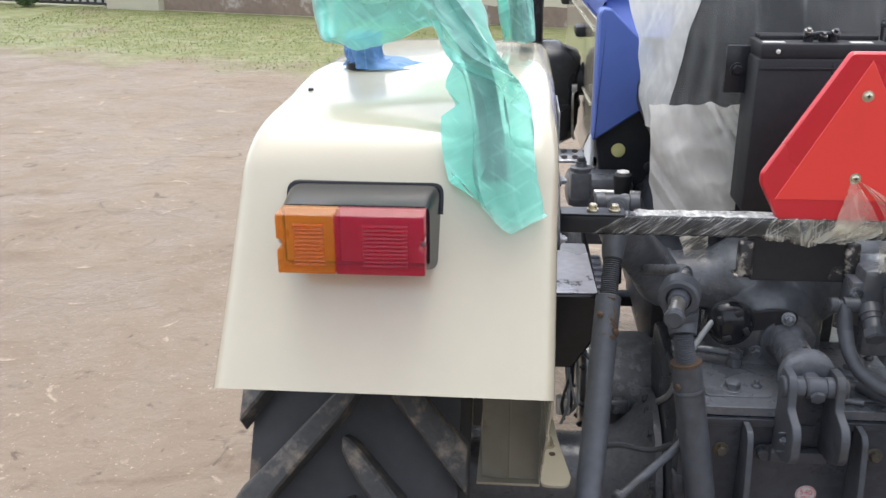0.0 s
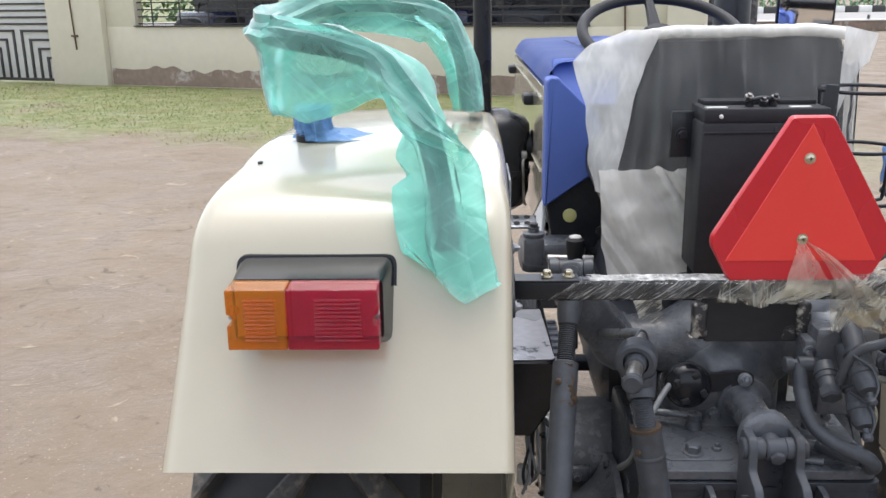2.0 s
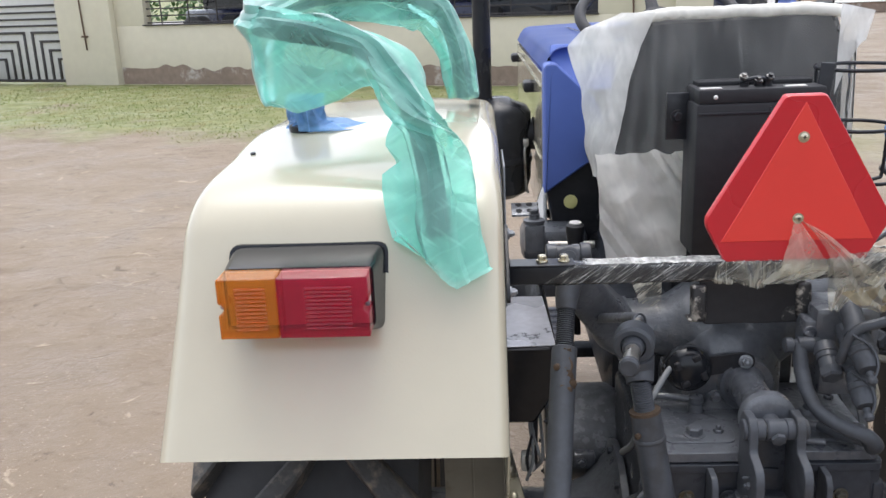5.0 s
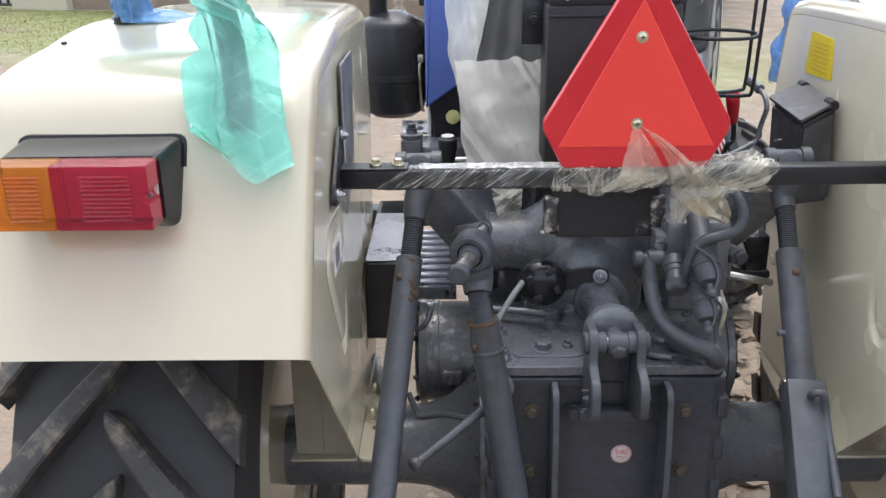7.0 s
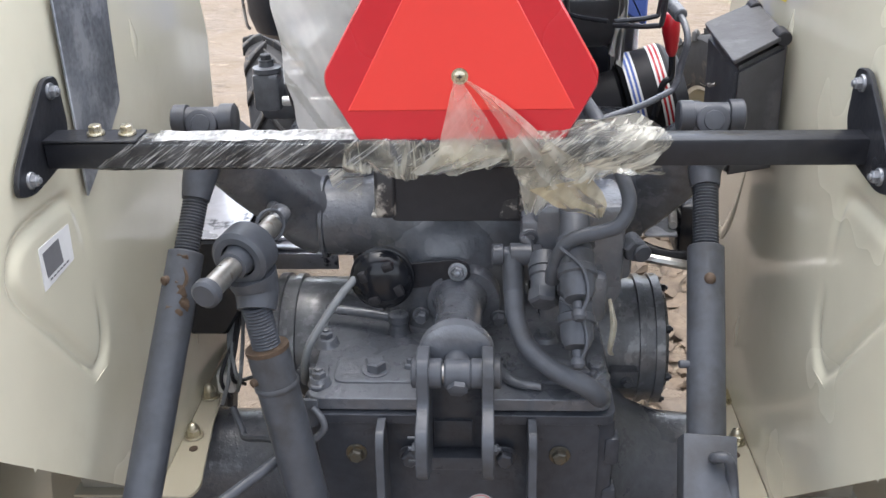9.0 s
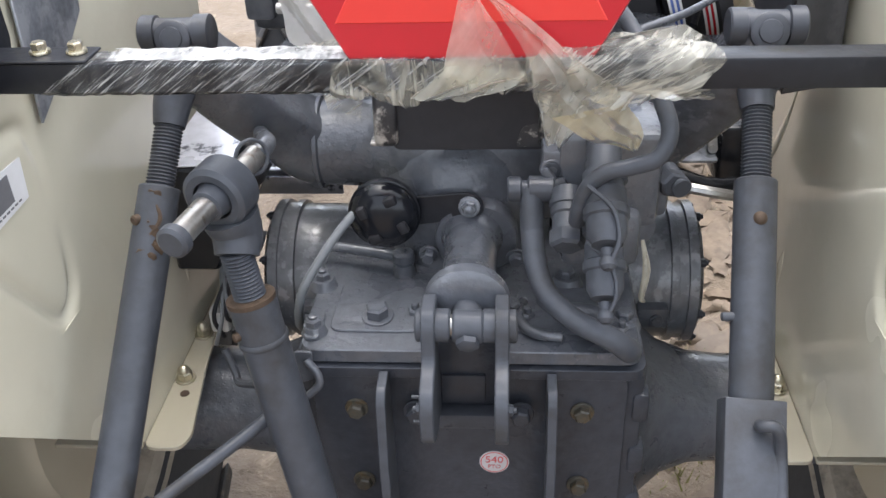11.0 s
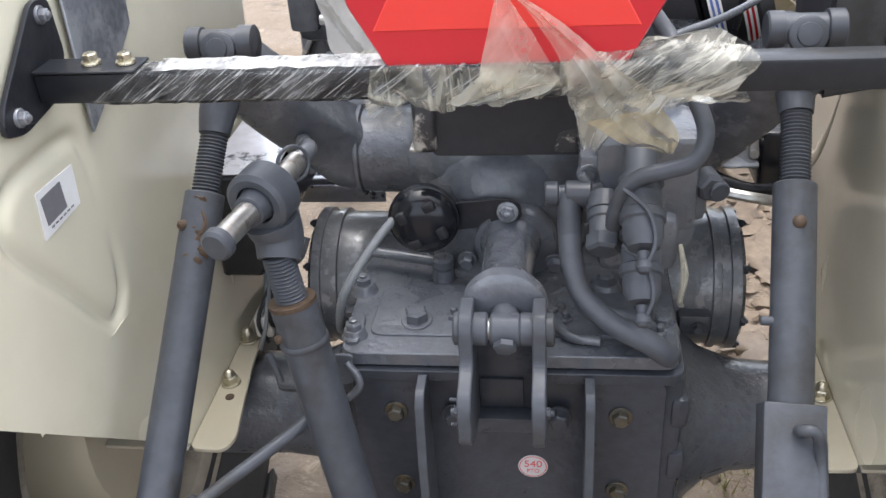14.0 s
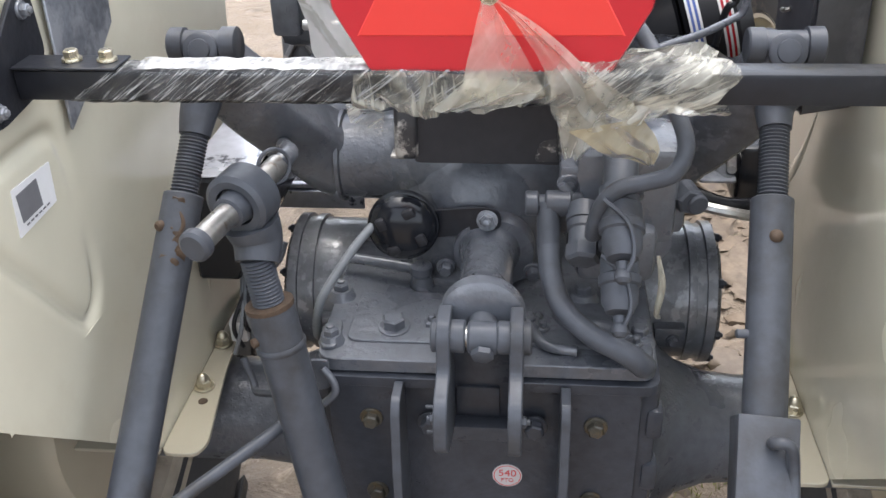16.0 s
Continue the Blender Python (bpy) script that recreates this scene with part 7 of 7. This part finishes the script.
def sleeve(k0, k1, ns, seed):
    """A stretch of the sleeve: a loose tube of film round the rail, broken into flat facets by sharp folds."""
    nr = 22
    bm = bm_new()
    rows = []
    for i in range(ns + 1):
        row = []
        for j in range(nr):
            k = k0 + (k1 - k0) * min(1.0, max(0.0, (i + (0.6 * noise.noise(Vector((i * 0.9, j * 0.8, seed + 3))) if 0 < i < ns else 0)) / ns))
            p = lerp_path(RAIL, k)
            d = (lerp_path(RAIL, min(1, k + 0.01)) - lerp_path(RAIL, max(0, k - 0.01))).normalized()
            side = d.cross(Vector((0, 0, 1)))
            side = side.normalized() if side.length > 0.05 else Vector((1, 0, 0))
            if k < 0.30:
                side = Vector((-1, 0, 0)).lerp(side, max(0, (k - 0.15) / 0.15)).normalized()
            upv = side.cross(d).normalized()
            wide = float(np.interp(k, [0, 0.03, 0.10, 0.20, 0.30, 0.36, 0.44, 0.52, 0.58, 0.68, 0.82, 0.93, 1.0], [0.066, 0.064, 0.060, 0.056, 0.048, 0.040, 0.026, 0.024, 0.026, 0.030, 0.034, 0.042, 0.052]))
            down = float(np.interp(k, [0, 0.14, 0.30, 0.36, 0.44, 0.52, 0.58, 0.68, 0.82, 0.93, 1.0], [0.022, 0.028, 0.045, 0.080, 0.122, 0.120, 0.085, 0.045, 0.065, 0.040, 0.03]))
            th = 2 * math.pi * (j + 0.35 * noise.noise(Vector((i * 0.55, j * 0.9, seed)))) / nr
            cs, sn = math.cos(th), math.sin(th)
            rr = side * (wide * cs * (1.0 if sn > -0.3 else 0.55)) + upv * (0.020 * sn if sn > 0 else down * sn)
            q = p + rr + rr.normalized() * (0.017 * noise.noise(Vector((k * 4.5, j * 0.62, seed + 7))) + 0.011 * noise.noise(Vector((k * 15 + j * 0.4, j * 0.7, seed + 1))) + (0.003 if j % 4 else -0.006) * min(1.0, 0.4 + abs(noise.noise(Vector((k * 6, j, 2)))) * 2))
            q += crumple(q, 0.010, 5, 4)
            if (q - p).length < 0.024:
                q = p + (q - p).normalized() * 0.024
            hem = max(0.0, 1 - k / 0.10) ** 1.5
            if hem:
                q.z += hem * (float(np.interp(q.x, [-0.60, -0.521, -0.47], [1.318, 1.234, 1.255])) - q.z)
            row.append(bm.verts.new(clear_of_guard(q)))
        rows.append(row)
    for a, b in zip(rows, rows[1:]):
        bridge(bm, a, b)
    bmesh.ops.triangulate(bm, faces=bm.faces[:], quad_method="SHORT_EDGE")
    bmesh.ops.subdivide_edges(bm, edges=bm.edges[:], cuts=1, use_grid_fill=True, smooth=0.12)
    for v in bm.verts:
        v.co = clear_of_guard(v.co + crumple(v.co, 0.003, 16, seed), 0.004)
    return bm


gs = tagged(part("green_sleeve", sleeve(0.0, 0.50, 30, 2), GREEN, None, "", 22), "crumpled translucent green plastic sleeve over the grab rail", "plastic sheet")
part("far_length", sleeve(0.49, 1.0, 26, 11), GREEN, gs, "", 22)

# blue film round a lamp stem on the mudguard
stem = root("wrapped_lamp", -0.77, 1.55, 1.40, "lamp stem wrapped in crumpled blue plastic film", "lamp")
bm = bm_new()
lathe(bm, (-0.775, 1.55, 1.398), (0, 0, 1), [(0, 0.03), (0.012, 0.03), (0.015, 0.018), (0.045, 0.016), (0.058, 0.012)], 20)
part("stem", bm, BLACK, stem)
bm = bm_new()
rows = []
for i in range(44):
    k = i / 43
    row = []
    for j in range(72):
        th = 2 * math.pi * j / 72
        r = 0.026 + 0.006 * max(0, 1 - k * 3.0) ** 1.5 + 0.070 * max(0, math.cos(th - 0.1)) ** 2 * max(0, 1 - k * 3.2) ** 1.8 + 0.003 * math.sin(7 * th + 5 * k)
        q = Vector((-0.775 + r * math.cos(th), 1.55 + r * math.sin(th) * 0.9, 1.402 + 0.060 * k))
        q += crumple(q, 0.012, 22, 3)
        q += (q - Vector((-0.775, 1.55, q.z))).normalized() * (ridges(Vector((q.x, q.y, q.z * 0.5)), 0.009, 34, 1) + ridges(q, 0.004, 75, 5))
        q.z = max(q.z, 1.4035)
        row.append(bm.verts.new(q))
    rows.append(row)
for a, b in zip(rows, rows[1:]):
    bridge(bm, a, b)
part("blue_wrap", bm, BLUEFILM, stem, "", 80)
stem2 = root("wrapped_lamp", 0.72, 1.9, 1.40, "lamp stem wrapped in crumpled blue plastic film", "lamp")
bm = bm_new()
cyl(bm, (0.60, 2.12, 1.24), (0.60, 2.12, 1.5), 0.016)
part("stem", bm, BLACK, stem2)
bm = bm_new()
rows = []
for i in range(22):
    k = i / 21
    row = []
    for j in range(30):
        th = 2 * math.pi * j / 30
        r = 0.055 + 0.03 * (1 - k) + 0.004 * math.sin(7 * th)
        q = Vector((0.55 + r * math.cos(th), 2.16 + r * math.sin(th), 1.18 + 0.30 * k))
        row.append(bm.verts.new(q + crumple(q, 0.02, 20, 8)))
    rows.append(row)
for a, b in zip(rows, rows[1:]):
    bridge(bm, a, b)
part("blue_wrap", bm, BLUEFILM, stem2, "", 80)

# milky cover over the seat
LZ, LX = [1.00, 1.08, 1.14, 1.246, 1.323, 1.417, 1.502, 1.535, 1.56], [-0.205, -0.240, -0.253, -0.259, -0.268, -0.279, -0.304, -0.27, -0.20]
RZ, RX = [1.10, 1.20, 1.39, 1.51, 1.56], [0.20, 0.225, 0.254, 0.262, 0.215]
bm = bm_new()


EDGE_Z, EDGE_X = [1.24, 1.36, 1.50, 1.545, 1.57], [-0.232, -0.222, -0.188, -0.162, -0.15]


def pleats(x, z, seed, dense=1.0):
    """Upright creases that fan out from the top edge: sharp crests between flat faces."""
    t = (x + 0.05 * (1.56 - z)) * 34 * dense + 1.3 * noise.noise(Vector((x * 9, z * 2.0, seed)))
    return abs((t % 1.0) * 2 - 1) + 0.4 * abs((t * 0.43 % 1.0) * 2 - 1)


def seat_cover(u, v):
    """Film lying on the seat back, pleated at both ends and nearly smooth between."""
    z = 1.556 - 0.30 * v
    xl, xr = float(np.interp(z, EDGE_Z, EDGE_X)) - 0.012, float(np.interp(z, RZ, RX)) - 0.012
    x = xl + (xr - xl) * u
    e = max(0.0, abs(2 * u - 1) - 0.80) / 0.20
    fold = math.exp(-((u - 0.16) / 0.15) ** 2) + 0.5 * math.exp(-((u - 0.93) / 0.07) ** 2)
    y = 1.802 + 0.14 * (z - 1.3) + 0.02 * e * e
    return Vector((x, y - 0.016 * fold * pleats(x, z, 2) * min(1.0, 0.25 + 2.2 * v) + 0.0025 * noise.noise(Vector((x * 9, z * 7, 4))), z))


grid(bm, 150, 44, seat_cover)
bm2 = bm_new()


def top_fold(u, v):
    """The film's doubled top edge, rolled over the seat back."""
    th = radians(-60 + 250 * v)
    r = 0.0125 + 0.003 * noise.noise(Vector((u * 9, v, 3))) + 0.0012 * noise.noise(Vector((u * 34, v * 2, 6)))
    x = -0.185 + 0.415 * u
    z = 1.556 + 0.004 * noise.noise(Vector((u * 5, 2, 1))) - 0.012 * max(0.0, 1 - u * 5) ** 2 - 0.010 * max(0.0, u * 5 - 4) ** 2
    return Vector((x, 1.846 - r * math.cos(th) * 1.1, z + r * math.sin(th)))


grid(bm2, 110, 14, top_fold)
bm3 = bm_new()


def side_flap(u, v):
    """Film standing free past the end of the seat back."""
    z = 1.562 - 0.315 * v
    xl = float(np.interp(z, LZ, LX)) - 0.004 + 0.007 * noise.noise(Vector((z * 18, 5, 2)))
    xr = float(np.interp(z, EDGE_Z, EDGE_X)) + 0.012 + 0.014 * noise.noise(Vector((z * 9, 8, 1)))
    x = xl + (xr - xl) * u
    y = 1.796 + 0.14 * (z - 1.3) + 0.045 * (1 - u) ** 2 - 0.006 * pleats(x, z, 5, 0.6) - 0.02 * (1 - v) ** 5 * (1 - u)
    return Vector((x, y, z))


grid(bm3, 50, 60, side_flap)
bm4 = bm_new()


def end_flap(u, v):
    """The loose corner standing out at the other end of the seat back."""
    z = 1.566 - (0.055 + 0.115 * (1 - u) ** 1.6) * v - 0.016 * u
    q = Vector((0.196 + 0.070 * u - 0.012 * v * u, 1.806 + 0.02 * u, z))
    q.y -= 0.006 * pleats(q.x, q.z + q.x, 7, 0.7) + 0.004 * noise.noise(q * 22)
    return q


grid(bm4, 30, 30, end_flap)
bm5 = bm_new()


def far_side(u, v):
    """Film hanging down the far end of the seat."""
    z = 1.50 - (0.34 - 0.06 * u) * v - 0.03 * u
    q = Vector((0.226 + 0.012 * math.sin(3 * u + 2 * v) - 0.012 * v, 1.800 + 0.22 * u, z))
    q.x += 0.006 * pleats(q.y, q.z, 9, 0.6)
    return q


grid(bm5, 40, 40, far_side)
sc_ob = tagged(part("seat_cover", bm, SEATFILM, None, "", 28), "wrinkled milky plastic film over the seat back", "plastic cover")
part("top_fold", bm2, MILKY, sc_ob, "white folded top edge of the film", 50)
part("side_flap", bm3, SEATSIDE, sc_ob, "milky side flap in upright folds", 28)
part("far_side", bm5, SEATSIDE, sc_ob, "", 28)
part("end_flap", bm4, SEATSIDE, sc_ob, "loose milky corner of the film", 28)
bm = bm_new()


def cover_skirt(u, v):
    z = 1.302 - (0.212 + 0.06 * math.exp(-((u - 0.35) / 0.25) ** 2)) * v
    xl = float(np.interp(z, LZ, LX)) + 0.004 + 0.006 * noise.noise(Vector((z * 22, 3, 1)))
    q = Vector((xl + (0.16 + 0.03 * (1 - v)) * u, 1.784 - 0.008 * math.sin(math.pi * u) + 0.004 * v, z + 0.012 * noise.noise(Vector((u * 6, 3, 2))) * (1 - v)))
    q.y -= 0.012 * pleats(q.x + 0.7 * q.z, 1.4, 3, 0.40) + ridges(q, 0.006, 15, 4)
    return q


grid(bm, 44, 54, cover_skirt)
part("skirt", bm, MILKY, sc_ob, "loose hanging corner of the film", 28)
bm = bm_new()


def cover_tip(u, v):
    q = Vector((-0.21 + 0.075 * u + 0.02 * v, 1.75 - 0.04 * v, 1.09 - (0.075 + 0.012 * u) * v))
    q.x = -0.172 + (q.x + 0.172) * (1 - 0.45 * v)
    q.y -= ridges(q, 0.010, 16, 3)
    return q


grid(bm, 20, 24, cover_tip)
part("tip", bm, BUNCH, sc_ob, "pointed end hanging below the seat", 28)

# clear wrap wound on the cross bar
bm = bm_new()
rows = []
NW = 620
for i in range(NW + 1):
    row = []
    for j in range(20):
        th = 2 * math.pi * j / 20
        cs, sn = math.cos(th), math.sin(th)
        x = -0.397 + 0.03 * (sn + 1)
        x += (0.215 - x) * i / NW
        sx = 1 / max(abs(cs), abs(sn), 0.75)
        q = Vector((x, 1.431 + 0.0163 * sx * cs, 1.179 + 0.0153 * sx * sn))
        w = 0.0004 * math.sin(420 * x + 2.2 * th + 5 * noise.noise(Vector((x * 12, th, 0))))
        fat = 0.0022 if x < 0.03 else 0.005
        q += Vector((0, cs, sn)) * (0.0012 + w * 0.7 + abs(noise.noise(Vector((x * 25 + th * 1.2, th * 0.6, 3)))) * fat)
        row.append(bm.verts.new(q))
    rows.append(row)
for a, b in zip(rows, rows[1:]):
    bridge(bm, a, b)
bw = tagged(part("bar_wrap", bm, CLEAR, None, "", 28), "clear stretch film wound round the cross bar", "plastic film")
bm = bm_new()
grid(bm, 120, 10, lambda u, v: (lambda q: q + Vector((0, 0, 0.0015 * noise.noise(q * 60) + 0.002 * abs(noise.noise(Vector((q.x * 40 - q.y * 60, 2, 0)))))))(Vector((-0.322 + 0.225 * u + 0.012 * noise.noise(Vector((v * 4, u * 2, 0))), 1.4145 + 0.033 * v, 1.1965))))
part("whitened_top_layer", bm, TOPFILM, bw, "film lying on the bar's top, whitened for reflected sky", 28)
bw.location = (0, 0.008, -0.0085)
# gathered film at the right of the triangle
bm = bm_new()
rows = []
for i in range(61):
    k = i / 60
    x = 0.092 + 0.132 * k
    row = []
    for j in range(24):
        th = 2 * math.pi * j / 24
        r = 0.0195 + 0.006 * math.sin(math.pi * k ** 1.6) + 0.002 * math.sin(5 * th + 9 * k)
        q = Vector((x + 0.01 * math.sin(3 * th), 1.431 + r * math.cos(th) * 0.95, 1.181 + r * math.sin(th) * 1.0))
        row.append(bm.verts.new(q + Vector((0, math.cos(th), math.sin(th))) * (ridges(Vector((q.x * 0.5 + q.z * 0.6, q.y, q.z)), 0.011, 26, 2) + ridges(q, 0.002, 50, 4) + 0.004)))
    rows.append(row)
for a, b in zip(rows, rows[1:]):
    bridge(bm, a, b)
bunch_ = tagged(part("bunched_wrap", bm, BUNCH, None, "", 55), "bunched clear film knotted round the cross bar", "plastic film")
bunch_.location = (0, 0.008, -0.0085)
bm = bm_new()


def loose_end(u, v):
    q = Vector((0.128 + 0.062 * u - 0.012 * v, 1.4155 - 0.004 * abs((u * 3.2 + 0.6 * v) % 1.0 * 2 - 1), 1.176 - (0.030 - 0.012 * abs(2 * u - 1)) * v))
    return q + crumple(q, 0.004, 40, 7)


grid(bm, 40, 16, loose_end)
part("loose_end", bm, BUNCH, bunch_, "", 40)
# film hanging from the lower screw in two lobes across the bar, ending in a brown tip over the valve block
hang = root("hanging_film", 0.0135, 1.42, 1.086, "dirty yellowed plastic film hanging from the triangle's screw", "plastic film")


def lobe(name, left, right, folds, amp, seed, material, label=""):
    """A gathered strip between two edges, with sharp folds that run along it."""
    a, b = smooth_path(left, 8), smooth_path(right, 8)
    bm = bm_new()

    def at(u, v):
        q = lerp_path(a, v).lerp(lerp_path(b, v), u)
        ease = min(1.0, v * 4 + 0.15)
        f = abs(((u * folds + 0.45 * noise.noise(Vector((u * 2.0, v * 1.6, seed)))) % 1.0) * 2 - 1)
        q.y += amp * ease * (f - 0.6) - ridges(q, 0.004 * ease, 17, seed)
        q.z += 0.004 * ease * noise.noise(Vector((u * 5, v * 3, seed + 9)))
        return q
    grid(bm, 64, 72, at)
    return part(name, bm, material, hang, label, 40)


lobe("left_lobe", [(0.008, 1.426, 1.255), (0.000, 1.421, 1.223), (-0.008, 1.417, 1.190), (-0.012, 1.417, 1.166)],
     [(0.014, 1.425, 1.252), (0.030, 1.417, 1.229), (0.046, 1.414, 1.204), (0.064, 1.414, 1.170)], 1.6, 0.004, 3, YELLOWED, "pale veil-like lobe")
lobe("right_lobe", [(0.015, 1.425, 1.254), (0.035, 1.416, 1.233), (0.056, 1.409, 1.206), (0.068, 1.407, 1.180), (0.070, 1.410, 1.152), (0.090, 1.420, 1.127)],
     [(0.020, 1.426, 1.251), (0.056, 1.418, 1.229), (0.091, 1.412, 1.203), (0.124, 1.412, 1.177), (0.140, 1.416, 1.160), (0.154, 1.424, 1.140)], 2.1, 0.007, 7, YELLOWED, "pale twisted lobe")
lobe("tip", [(0.086, 1.417, 1.132), (0.104, 1.424, 1.116), (0.126, 1.433, 1.102), (0.146, 1.441, 1.092), (0.162, 1.446, 1.085)],
     [(0.152, 1.423, 1.144), (0.160, 1.429, 1.132), (0.168, 1.437, 1.118), (0.173, 1.443, 1.103), (0.169, 1.448, 1.086)], 1.7, 0.006, 11, STAINED, "brown-stained pointed end")
lobe("wrap_tail", [(-0.004, 1.417, 1.187), (-0.020, 1.415, 1.168), (-0.042, 1.419, 1.150)], [(0.062, 1.413, 1.178), (0.052, 1.413, 1.166), (0.008, 1.419, 1.149)], 2.4, 0.005, 13, YELLOWED, "soiled tail wound round the bar")
lobe("back_flap", [(0.072, 1.440, 1.150), (0.078, 1.448, 1.118), (0.083, 1.452, 1.090)], [(0.122, 1.440, 1.150), (0.118, 1.448, 1.115), (0.100, 1.452, 1.088)], 2.0, 0.005, 5, YELLOWED)
bm = bm_new()


def fringe(u, v):
    x = -0.112 + 0.185 * u
    low = float(np.interp(x, [-0.112, -0.10, -0.075, -0.050, -0.026, -0.004, 0.03, 0.075], [1.156, 1.160, 1.158, 1.149, 1.155, 1.166, 1.162, 1.166]))
    z = 1.1955 + (low + 0.004 * noise.noise(Vector((x * 60, 2, 0))) - 1.1955) * v
    f = abs(((x * 62 + 1.4 * noise.noise(Vector((x * 22, v * 1.3, 6)))) % 1.0) * 2 - 1)
    q = Vector((x + 0.006 * v * noise.noise(Vector((x * 30, v * 2, 1))), 1.4185 - 0.0045 * f * (0.35 + 0.65 * v) + 0.010 * max(0.0, v - 0.8), z))
    return q + crumple(q, 0.003, 60, 3)


grid(bm, 220, 24, fringe)
fr_ = tagged(part("film_fringe", bm, FRINGE, None, "", 55), "crumpled edge of film under the triangle", "plastic film")
fr_.location = (0, 0.004, -0.0085)
